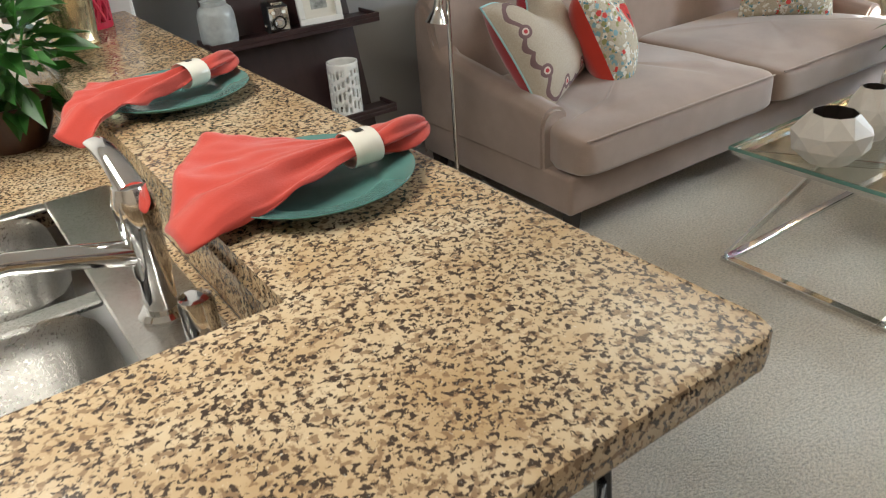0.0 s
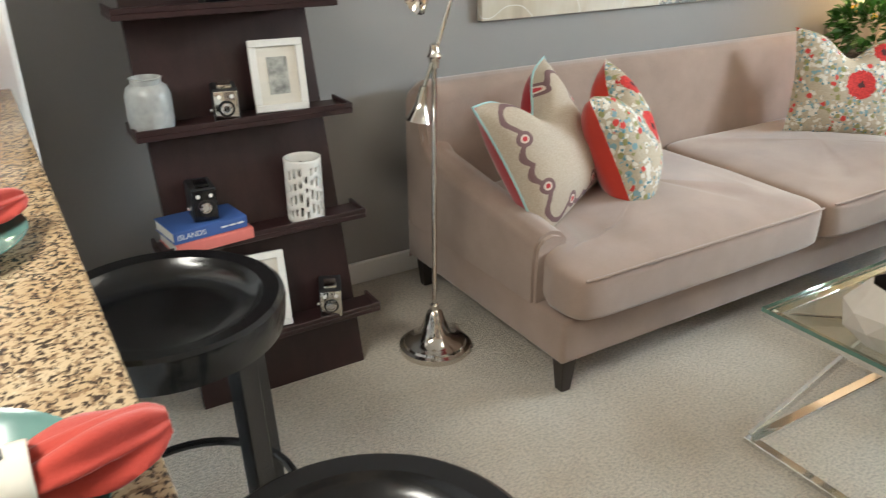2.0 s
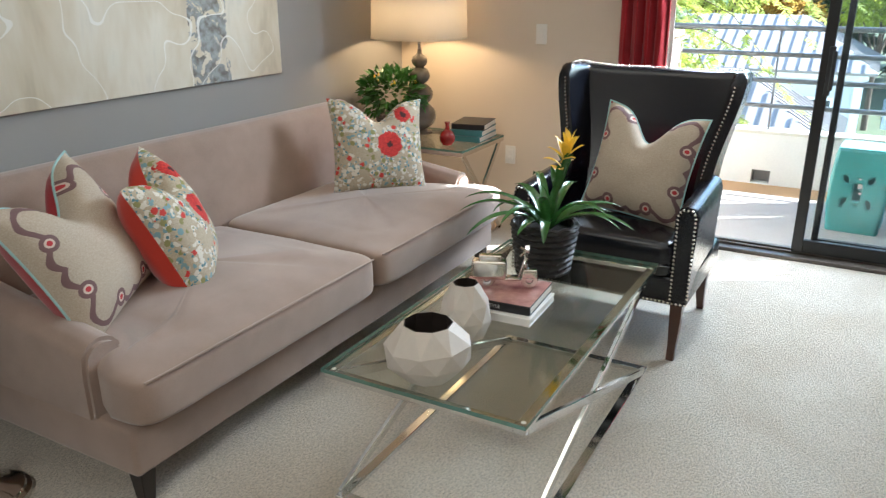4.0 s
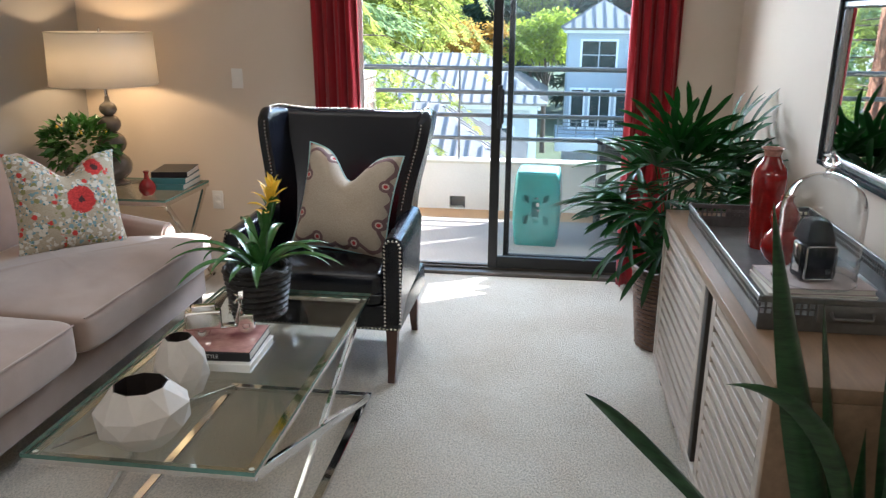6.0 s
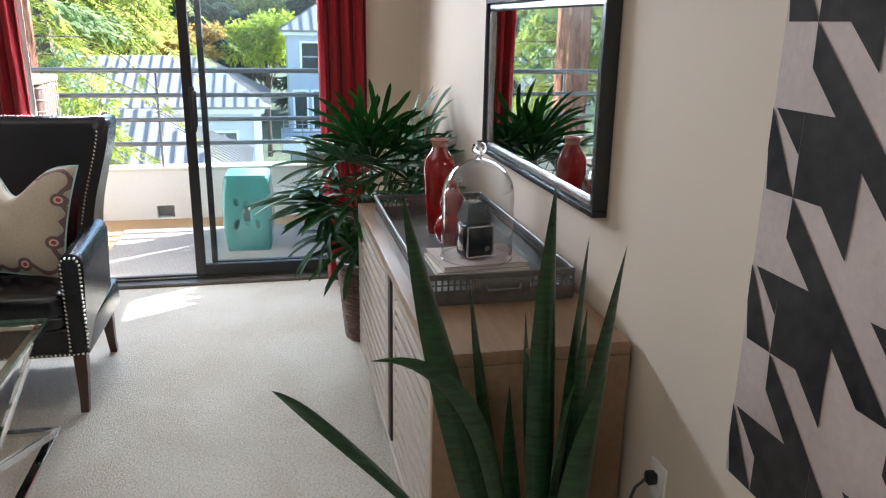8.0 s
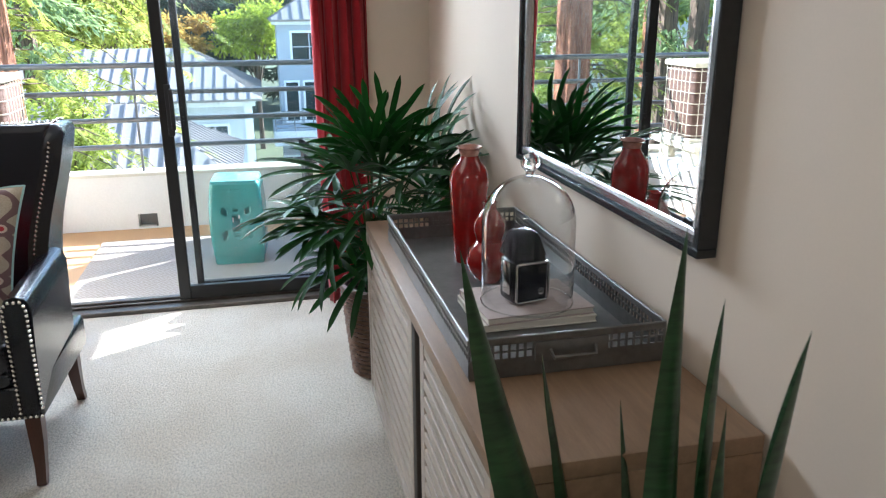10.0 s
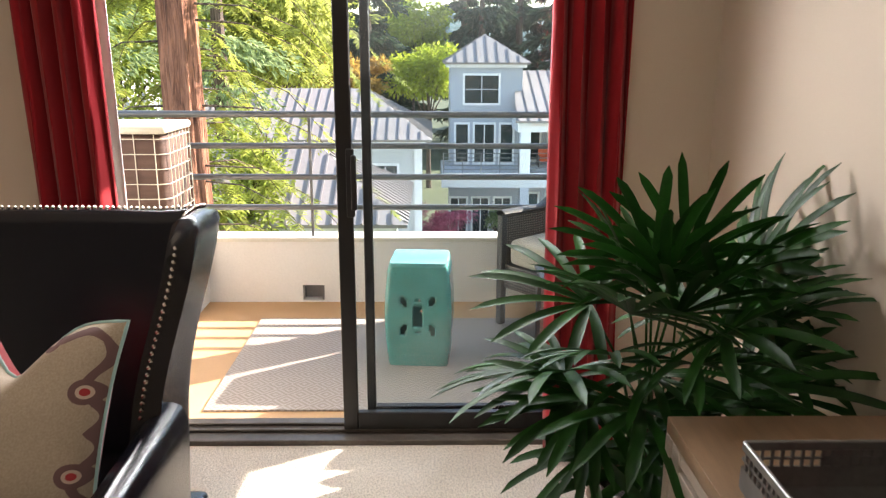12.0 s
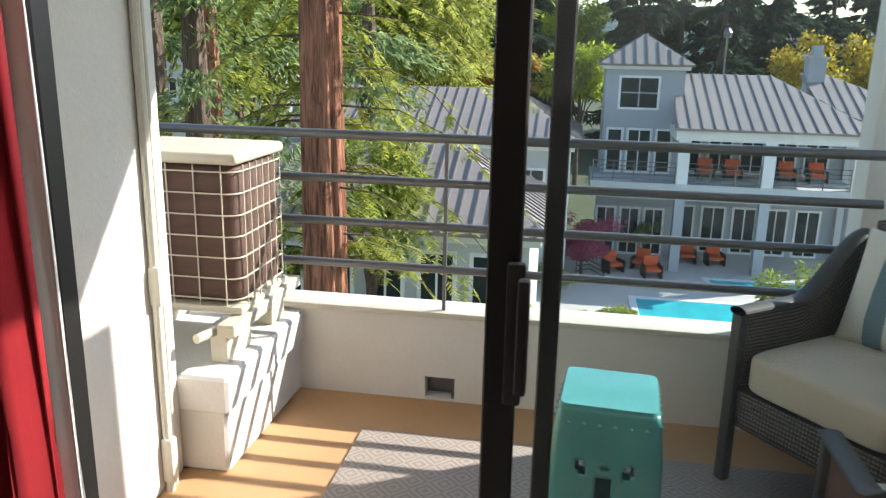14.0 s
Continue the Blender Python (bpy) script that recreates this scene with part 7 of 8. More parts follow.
gs = thing("garden_stool", "turquoise glazed ceramic garden stool with cut-outs", "garden stool", pose(6.65, 0.80, BF + 0.0112, 0, 0, -4))
GH = 0.535
SIDE = 0.166


def stool_pt(u, z):
    a = 2 * math.pi * u
    c, s = math.cos(a), math.sin(a)
    k = (abs(c) ** 13 + abs(s) ** 13) ** (-1 / 13)
    t = z / GH
    r = SIDE * (0.90 + 0.14 * math.sin(math.pi * min(1, max(0, t))) ** 0.8)
    return Vector((r * c * k, r * s * k, z))


bm = bmesh.new()
nu, nv = 112, 44
zs = [0.0 + GH * j / nv for j in range(nv + 1)]
grid_v = [[bm.verts.new(stool_pt((i + 0.5) / nu, z)) for i in range(nu)] for z in zs]


def cut(p):
    s = p.y if abs(p.x) > abs(p.y) else p.x
    z = p.z - 0.275
    if abs(s) < 0.028 and abs(z) < 0.052:
        return True
    a, b = abs(s), abs(z)
    if 0.052 < a < 0.088 and 0.050 < b < 0.105 and not (a < 0.066 and b > 0.085) and not (a > 0.078 and b < 0.062):
        return True
    return a < 0.012 and 0.075 < b < 0.092


for j in range(nv):
    for i in range(nu):
        q = [grid_v[j][i], grid_v[j][(i + 1) % nu], grid_v[j + 1][(i + 1) % nu], grid_v[j + 1][i]]
        c = sum((v.co for v in q), Vector()) / 4
        if not cut(c):
            bm.faces.new(q)
body = part("body", bm, M["stool_teal"], gs)
body.modifiers.new("thick", "SOLIDIFY").thickness = 0.012
bm = bmesh.new()
ringv = [bm.verts.new(stool_pt((i + 0.5) / nu, GH)) for i in range(nu)]
inn = [bm.verts.new(Vector((v.co.x * 0.965, v.co.y * 0.965, GH + 0.010))) for v in ringv]
for i in range(nu):
    bm.faces.new([ringv[i], ringv[(i + 1) % nu], inn[(i + 1) % nu], inn[i]])
bm.faces.new(inn)
part("top", bm, M["stool_teal"], gs, angle=25)
bm = bmesh.new()
lo, hi = [bm.verts.new(stool_pt((i + 0.5) / nu, 0.0) * 1.02) for i in range(nu)], [bm.verts.new(stool_pt((i + 0.5) / nu, 0.03) * 1.02) for i in range(nu)]
for i in range(nu):
    lo[i].co.z, hi[i].co.z = 0.0, 0.028
    bm.faces.new([lo[i], lo[(i + 1) % nu], hi[(i + 1) % nu], hi[i]])
part("foot_band", bm, M["stool_teal"], gs)
for side in range(4):
    for zz in (GH - 0.045, 0.06):
        for k in range(6):
            s = -0.115 + 0.046 * k
            m = pose(0, 0, 0, 0, 0, 90 * side)
            t = zz / GH
            r = SIDE * (0.90 + 0.14 * math.sin(math.pi * t) ** 0.8)
            bm = bmesh.new()
            bmesh.ops.create_icosphere(bm, subdivisions=1, radius=0.0075)
            bm.transform(m @ Matrix.Translation((r - 0.001, s, zz)))
            part("stud", bm, M["stool_teal"], gs)
# near-black disc added inside to paint the hollow's shade
part("core_shadow", lathe([(0, 0.02), (0.05, 0.02), (0.05, 0.03), (0, 0.03)], 12), M["stool_hole"], gs)

# air conditioner condenser
cd = thing("condenser_unit", "cream outdoor condenser with brown coil behind a wire grille", "air conditioner")
CX0, CX1, CY0, CY1, CZ0, CZ1 = 7.0, 7.47, 2.185, 2.74, 0.475, 1.10
part("coil", box(CX0 + 0.012, CX1 - 0.012, CY0 + 0.012, CY1 - 0.012, CZ0 + 0.03, CZ1 - 0.045, 0.05, 3), M["ac_fin"], cd, "brown finned coil")
part("lid", box(CX0 - 0.004, CX1 + 0.004, CY0 - 0.004, CY1 + 0.004, CZ1 - 0.045, CZ1, 0.018, 3), M["ac_cream"], cd)
part("base_pan", box(CX0 - 0.002, CX1 + 0.002, CY0 - 0.002, CY1 + 0.002, CZ0, CZ0 + 0.032, 0.010, 2), M["ac_cream"], cd)


def rrect(x0, x1, y0, y1, r, n=5):
    pts = []
    for cx, cy, a0 in ((x1 - r, y1 - r, 0), (x0 + r, y1 - r, 90), (x0 + r, y0 + r, 180), (x1 - r, y0 + r, 270)):
        pts += [(cx + r * math.cos(radians(a0 + 90 * k / n)), cy + r * math.sin(radians(a0 + 90 * k / n))) for k in range(n + 1)]
    return pts


for k in range(7):
    z = CZ0 + 0.06 + (CZ1 - CZ0 - 0.13) * k / 6
    part("grille_wire", tube([(x, y, z) for x, y in rrect(CX0, CX1, CY0, CY1, 0.055)], 0.003, 6, closed=True), M["ac_cream"], cd)
for x in [CX0 + 0.06 + 0.06 * k for k in range(7)]:
    part("grille_wire", tube([(x, CY0 - 0.001, CZ0 + 0.03), (x, CY0 - 0.001, CZ1 - 0.045)], 0.0028, 6), M["ac_cream"], cd)
for y in [CY0 + 0.06 + 0.11 * k for k in range(5)]:
    part("grille_wire", tube([(CX0 - 0.001, y, CZ0 + 0.03), (CX0 - 0.001, y, CZ1 - 0.045)], 0.0028, 6), M["ac_cream"], cd)
for y in (CY0 - 0.02, CY1 - 0.09):
    part("mounting_rail", box(6.88, 7.58, y, y + 0.07, CZ0 - 0.05, CZ0 - 0.001, 0.004, 1), M["ac_cream"], cd)
for a in ((6.92, 7.14, CY0 + 0.03, CY0 + 0.10), (7.36, 7.50, CY0 + 0.03, CY0 + 0.10), (6.92, 7.50, CY1 - 0.09, CY1 - 0.03)):
    part("support_block", box(*a, 0.306, CZ0 - 0.051, 0.004, 1), M["ac_cream"], cd)
part("pipe_stub", tube([(6.80, CY0 + 0.09, CZ0 - 0.03), (6.93, CY0 + 0.06, CZ0 - 0.035)], 0.018, 10), M["ac_cream"], cd)


# wicker armchairs
def wicker_chair(m, wick, label):
    """Local: faces +y, origin under the middle."""
    th = thing("wicker_armchair", label, "patio chair", m, "patio chairs")
    W2, D2 = 0.30, 0.31

    def side_panel(x):
        def fn(u, v):
            y = D2 - 0.62 * u
            top = 0.60 + 0.20 * smooth_step(0.45, 1.0, u)
            bot = 0.20 - 0.06 * u
            return Vector((x, y, bot + (top - 0.03 - bot) * v))
        return surface(fn, 12, 10, uv_scale=(3.1, 2.2))
    for sx in (-1, 1):
        p = part("side_panel", side_panel(sx * W2), wick, th)
        p.modifiers.new("thick", "SOLIDIFY").thickness = 0.014
        part("arm_rail", surface(lambda u, v, sx=sx: Vector((sx * W2 + 0.035 * math.cos(2 * math.pi * u), D2 + 0.02 - 0.64 * v, 0.585 + 0.20 * smooth_step(0.45, 1.0, v) + 0.016 * math.sin(2 * math.pi * u))), 12, 16, None, True), M["outdoor_frame"], th)
        part("front_leg", box(sx * W2 - 0.02, sx * W2 + 0.02, D2 - 0.015, D2 + 0.025, 0, 0.575, 0.004), M["outdoor_frame"], th)
        part("back_leg", bar((sx * W2, -D2, 0), (sx * W2, -D2 - 0.02, 0.76), 0.036, 0.036), M["outdoor_frame"], th)
    bp = part("back_panel", surface(lambda u, v: Vector((-W2 + 2 * W2 * u, -D2 - 0.03 - 0.05 * v, 0.16 + (0.66 + 0.06 * math.sin(math.pi * u)) * v)), 14, 12, uv_scale=(3, 3.3)), wick, th)
    bp.modifiers.new("thick", "SOLIDIFY").thickness = 0.02
    fp = part("front_panel", surface(lambda u, v: Vector((-W2 + 0.02 + 2 * (W2 - 0.02) * u, D2, 0.20 + 0.12 * v)), 10, 4, uv_scale=(3, 0.6)), wick, th)
    fp.modifiers.new("thick", "SOLIDIFY").thickness = 0.012
    part("seat_deck", box(-W2 + 0.01, W2 - 0.01, -D2, D2 - 0.005, 0.29, 0.32), M["outdoor_frame"], th, smooth=False)
    part("seat_cushion", rounded(0.55, 0.60, 0.135, crown=0.02, m=pose(0, 0.012, 0.321)), M["cushion_outdoor"], th, "beige canvas seat cushion", angle=70)
    return th


wicker_chair(pose(7.10, -0.13, BF + 0.011, 0, 0, 38) @ Matrix.Diagonal((1.06, 1.06, 1.15, 1)), M["wicker"], "grey-brown wicker patio armchair with beige cushion")
wicker_chair(pose(6.19, -0.11, BF + 0.011, 0, 0, -90) @ Matrix.Diagonal((1, 1, 0.90, 1)), M["wicker_red"], "brown wicker patio armchair with beige cushion")
pillow("outdoor_pillow", 0.46, 0.46, 0.16, 0.02, M["striped"], M["cushion_outdoor"], pose(7.225, -0.255, BF + 0.74, -16, 0, 218), "cream and slate striped outdoor pillow on the chair")

# ---- grounds outside ----
GZ = -8.6
solo("ground", box(-600, 1400, -1000, 1000, GZ - 0.5, GZ), M["ground"], "planted ground reaching to the horizon", "ground", kind="structure", smooth=False)
solo("pavement", box(28, 46.5, -16, 3.5, GZ + 0.004, GZ + 0.06), M["concrete"], "pale concrete pool deck", "pavement", kind="structure", smooth=False)


def pool(x0, x1, y0, y1, label):
    th = thing("swimming_pool", label, "swimming pool", group="pools")
    part("coping", boxes((x0 - 0.3, x1 + 0.3, y0 - 0.3, y0, GZ + 0.061, GZ + 0.10), (x0 - 0.3, x1 + 0.3, y1, y1 + 0.3, GZ + 0.061, GZ + 0.10), (x0 - 0.3, x0, y0, y1, GZ + 0.061, GZ + 0.10), (x1, x1 + 0.3, y0, y1, GZ + 0.061, GZ + 0.10)), M["ext_trim"], th, smooth=False)
    part("water", box(x0, x1, y0, y1, GZ + 0.062, GZ + 0.075), M["water"], th, smooth=False)


pool(33.5, 36.4, -7.4, -1.95, "turquoise swimming pool with pale coping")
pool(38.9, 40.1, -11.0, -5.5, "long turquoise wading pool")


def window_unit(parent, x, y0, y1, z0, z1, mull=1, bars=0, name="window", depth=0.12):
    """A framed window on a wall that faces -x."""
    t = 0.11
    fr = part(name, boxes((x - 0.05, x + depth, y0, y1, z0, z0 + t), (x - 0.05, x + depth, y0, y1, z1 - t, z1), (x - 0.05, x + depth, y0, y0 + t, z0 + t, z1 - t), (x - 0.05, x + depth, y1 - t, y1, z0 + t, z1 - t)), M["ext_trim"], parent, smooth=False)
    part("pane", box(x - 0.022, x - 0.004, y0 + t, y1 - t, z0 + t, z1 - t), M["ext_glass"], fr, smooth=False)
    bm = bmesh.new()
    for k in range(1, mull + 1):
        y = y0 + (y1 - y0) * k / (mull + 1)
        box(x - 0.042, x - 0.023, y - 0.03, y + 0.03, z0 + t, z1 - t, 0, 1, bm)
    for k in range(1, bars + 1):
        z = z0 + (z1 - z0) * k / (bars + 1)
        box(x - 0.040, x - 0.0235, y0 + t, y1 - t, z - 0.025, z + 0.025, 0, 1, bm)
    if mull + bars:
        part("glazing_bar", bm, M["siding"] if bars and mull == 1 else M["ext_trim"], fr, smooth=False)
    return fr


def seam_roof(parent, quads, pitch=0.5):
    """Metal roof planes: each quad is eave start, eave end, ridge end, ridge start; raised seams run up the slope."""
    for e0, e1, r1, r0 in quads:
        e0, e1, r1, r0 = (Vector(p) for p in (e0, e1, r1, r0))
        bm = bmesh.new()
        n = (e1 - e0).cross(r0 - e0)
        if n.length < 1e-6:
            n = (e1 - e0).cross(r1 - e0)
        n.normalize()
        if n.z < 0:
            n = -n
        pts = [e0, e1, r1] + ([r0] if (r0 - r1).length > 1e-4 else [])
        top, low = [bm.verts.new(p + n * 0.04) for p in pts], [bm.verts.new(p - n * 0.08) for p in pts]
        bm.faces.new(top)
        bm.faces.new(low[::-1])
        for i in range(len(pts)):
            j = (i + 1) % len(pts)
            bm.faces.new([top[i], low[i], low[j], top[j]])
        pl = part("roof_plane", bm, M["roof"], parent, smooth=False)
        L = (e1 - e0).length
        ex = (e1 - e0).normalized()
        up = n.cross(ex).normalized()
        if up.z < 0:
            up = -up
        sb = bmesh.new()
        k = 1
        poly = pts
        while k * pitch < L:
            o = e0 + ex * (k * pitch)
            # length of the seam up to the plane's edges
            best = 0.0
            m_ = len(poly)
            for i in range(m_):
                a, b = poly[i], poly[(i + 1) % m_]
                d = b - a
                if abs(ex.dot(d)) < 1e-9:
                    continue
                s = ex.dot(o - a) / ex.dot(d)
                if -1e-6 <= s <= 1 + 1e-6:
                    best = max(best, up.dot(a + d * s - o))
            if best > 0.1:
                bar(o + n * 0.06, o + up * best + n * 0.06, 0.055, 0.06, sb)
            k += 1
        tagged(part("roof_seam", sb, M["roof_seam"], pl, smooth=False), kind="stuff")


def porch_rail(parent, x, y0, y1, z0):
    bm = bmesh.new()
    for z in (0.15, 0.35, 0.55, 0.75, 0.98):
        box(x - 0.02, x + 0.02, y0, y1, z0 + z - 0.018, z0 + z + 0.018, 0, 1, bm)
    n = max(2, int(abs(y1 - y0) / 0.9))
    for k in range(n + 1):
        y = y0 + (y1 - y0) * k / n
        box(x - 0.025, x + 0.025, y - 0.025, y + 0.025, z0, z0 + 1.0, 0, 1, bm)
    part("porch_railing", bm, M["rail"], parent, smooth=False)


club = thing("clubhouse", "blue-grey two-storey clubhouse with metal roof and tower", "building")
part("tower_wall", box(44, 48, -4.1, -0.3, GZ, 1.05), M["siding"], club, smooth=False)
part("tower_cornice", box(43.8, 48.2, -4.3, -0.1, 0.85, 1.05), M["ext_trim"], club, smooth=False)
seam_roof(club, [((43.6, -4.45, 1.08), (43.6, 0.05, 1.08), (46, -2.2, 2.55), (46, -2.2, 2.55)), ((48.4, -4.45, 1.08), (43.6, -4.45, 1.08), (46, -2.2, 2.55), (46, -2.2, 2.55)), ((43.6, 0.05, 1.08), (48.4, 0.05, 1.08), (46, -2.2, 2.55), (46, -2.2, 2.55))], 0.55)
window_unit(club, 44, -2.95, -0.95, -1.1, 0.55, 1, 1)
for y0, y1 in ((-1.35, -0.5), (-2.75, -1.5), (-3.75, -2.9)):
    window_unit(club, 44, y0, y1, -4.25, -2.0, 0 if y1 - y0 < 1 else 1, 0, "porch_door")
part("porch_slab", boxes((41.2, 46, -12.1, 0.2, -5.05, -4.3)), M["siding_pale"], club, smooth=False)
porch_rail(club, 41.3, -3.7, 0.1, -4.3)
porch_rail(club, 41.3, -7.5, -4.2, -4.3)
porch_rail(club, 41.3, -11.4, -7.9, -4.3)
# east wing
part("upper_wall", box(45.4, 50, -12.2, -4.1, GZ, -1.75), M["siding"], club, smooth=False)
part("eave_beam", box(41.2, 45.4, -12.2, -3.6, -2.25, -1.72), M["ext_trim"], club, smooth=False)
for y in (-3.75, -7.55, -11.4):
    part("porch_column", box(41.2, 41.75, y - 0.52, y, -4.3, -2.25), M["ext_trim"], club, smooth=False)
    part("porch_column", box(41.2, 41.8, y - 0.5, y - 0.05, GZ, -5.05), M["siding"], club, smooth=False)
for k in range(5):
    y = -11.6 + 1.55 * k
    window_unit(club, 45.4, y, y + 1.25, -4.28, -2.35, 1, 0, "porch_door")
    window_unit(club, 45.4, y, y + 1.25, GZ + 0.1, GZ + 2.6, 1, 0, "terrace_door")
for k in range(3):
    window_unit(club, 44, -3.7 + 1.2 * k, -2.65 + 1.2 * k, GZ + 0.1, GZ + 2.6, 1, 0, "terrace_door")
seam_roof(club, [((40.8, -12.4, -1.7), (40.8, -3.45, -1.7), (46.5, -3.9, 0.62), (46.5, -8.6, 0.62)), ((50, -12.4, -1.7), (40.8, -12.4, -1.7), (46.5, -8.6, 0.62), (46.5, -8.6, 0.62)),
                 ((44.5, -16.5, -1.3), (44.5, -11.0, -1.3), (49, -10.6, 0.75), (49, -11.8, 0.75))], 0.55)
part("rear_wall", box(45, 51, -16.3, -12.2, GZ, -1.32), M["siding_pale"], club, smooth=False)
for k in range(2):
    window_unit(club, 45, -15.6 + 1.7 * k, -14.3 + 1.7 * k, -4.2, -2.3, 1, 0, "porch_door")
part("chimney", boxes((48, 48.9, -11.6, -10.75, -0.6, 1.5), (47.9, 49.0, -11.7, -10.65, 1.5, 1.65), (48.2, 48.7, -11.4, -10.95, 1.65, 2.2)), M["siding"], club, smooth=False)
# west wing
part("west_wall", box(38.2, 46, 1.25, 12, GZ, -2.35), M["siding_pale"], club, smooth=False)
part("corner_board", box(38.1, 38.35, 1.15, 1.5, GZ, -2.35), M["ext_trim"], club, smooth=False)
part("eave_board", boxes((37.9, 38.2, 1.0, 12, -2.6, -2.3), (38.2, 44, 1.0, 1.25, -2.6, -2.3)), M["ext_trim"], club, smooth=False)
for k in range(3):
    window_unit(club, 38.2, 2.2 + 3 * k, 3.5 + 3 * k, -5.2, -3.4, 1, 1)
for k in range(4):
    bm = boxes((39.0 + 1.3 * k, 39.9 + 1.3 * k, 1.19, 1.248, -5.2, -2.9))
    part("side_window", bm, M["ext_glass"], club, smooth=False)
seam_roof(club, [((37.5, 0.7, -2.28), (37.5, 12.4, -2.28), (42, 12.4, -0.2), (42, 4.0, -0.2)), ((47, 0.7, -2.28), (37.5, 0.7, -2.28), (42, 4.0, -0.2), (42, 4.0, -0.2))], 0.5)

near_h = thing("pool_house", "low grey pool house with ribbed metal roof", "building")
part("wall", box(24.2, 30, 2.0, 11, GZ, -3.2), M["siding_pale"], near_h, smooth=False)
part("eave_board", boxes((23.9, 24.2, 1.7, 11, -3.45, -3.15), (24.2, 30, 1.7, 2.0, -3.45, -3.15)), M["ext_trim"], near_h, smooth=False)
for k in range(5):
    window_unit(near_h, 24.2, 2.5 + 1.45 * k, 3.6 + 1.45 * k, -5.6, -3.75, 1, 0)
seam_roof(near_h, [((23.5, 1.4, -3.12), (23.5, 11.3, -3.12), (27.2, 11.3, -1.25), (27.2, 4.4, -1.25)), ((30.8, 1.4, -3.12), (23.5, 1.4, -3.12), (27.2, 4.4, -1.25), (27.2, 4.4, -1.25))], 0.42)

for nm, x, y, w, h, lab in (("far_house", 120, -40, 16, 7.5, "distant white house with chimneys among trees"), ("grey_house", 62, 24, 16, 9, "pale grey apartment house behind the pines")):
    fh = thing(nm, lab, "building")
    z1 = GZ + h + (5 if nm == "far_house" else 6)
    part("wall", box(x, x + 8, y, y + w, GZ, z1), M["ext_trim"] if nm == "far_house" else M["siding_pale"], fh, smooth=False)
    seam_roof(fh, [((x - 0.5, y - 0.5, z1), (x - 0.5, y + w + 0.5, z1), (x + 4, y + w - 3, z1 + 2.2), (x + 4, y + 3, z1 + 2.2)), ((x + 8.5, y - 0.5, z1), (x - 0.5, y - 0.5, z1), (x + 4, y + 3, z1 + 2.2), (x + 4, y + 3, z1 + 2.2))], 1.0)
    for k in range(6):
        for zz in (z1 - 2.6, z1 - 5.8, z1 - 9):
            window_unit(fh, x, y + 0.8 + k * w / 6.2, y + 2.2 + k * w / 6.2, zz, zz + 1.7, 1, 0)
    for k in range(3 if nm == "far_house" else 0):
        part("chimney", box(x + 1, x + 2, y + 2 + 5 * k, y + 3 + 5 * k, z1, z1 + 3.2), M["ext_trim"], fh, smooth=False)


def lounge(m):
    th = thing("lounge_chair", "orange-cushioned lounge chair on the terrace", "lounge chair", m, "terrace chairs")
    part("seat", box(-0.35, 0.35, -0.35, 0.35, 0.30, 0.45, 0.05), M["orange"], th)
    part("backrest", box(-0.35, 0.35, 0.28, 0.42, 0.45, 0.95, 0.05), M["orange"], th)
    for sx in (-1, 1):
        part("arm", box(sx * 0.40 - 0.035, sx * 0.40 + 0.035, -0.36, 0.4, 0.0, 0.60, 0.01), M["darkleg"], th)
    return th


ch0 = lounge(pose(40.5, -1.15, GZ + 0.06, 0, 0, -60))
for x, y, z, a in ((41.3, -2.5, GZ + 0.06, -110), (43.2, -4.9, GZ + 0.06, -90), (43.0, -6.2, GZ + 0.06, -80), (40.0, -2.9, GZ + 0.06, -80), (43.6, -5.4, -4.3, -90), (43.6, -6.7, -4.3, -90), (43.6, -9.2, -4.3, -90), (43.6, -10.6, -4.3, -90)):
    copy_thing(ch0, pose(x, y, z, 0, 0, a))
ht = thing("handrail", "curved dark metal handrail by the pool steps", "handrail")
for k in range(3):
    part("rail_bar", tube([(38.6, 0.6, GZ + 0.1 + 0.35 * k), (38.6, 0.6, GZ + 0.5 + 0.25 * k), (38.4, 0.0, GZ + 0.7 + 0.2 * k), (38.2, -0.6, GZ + 0.45 + 0.2 * k), (38.2, -0.7, GZ + 0.06)], 0.025, 6), M["black_metal"], ht)


def ridge(u, v):
    """A long wooded hill far behind the trees."""
    y = -260 + 520 * u
    top = 17 + 7 * noise.noise(Vector((u * 5, 0.3, 0))) + 1.8 * noise.noise(Vector((u * 60, 1.3, 0))) + 0.9 * noise.noise(Vector((u * 170, 2.3, 0)))
    return Vector((230 + 60 * v, y, GZ - 0.4 + (top - GZ) * math.sin(math.pi / 2 * v) ** 0.8))


M["ridge"] = mat("hazy_wooded_hill", (0.10, 0.15, 0.14), 1.0, var=0.35, scale=0.05, fine=0.6, bump=0.6, depth=0.8)
solo("backdrop", surface(ridge, 260, 8), M["ridge"], "hazy blue-green wooded hill on the horizon", "hill", kind="structure")


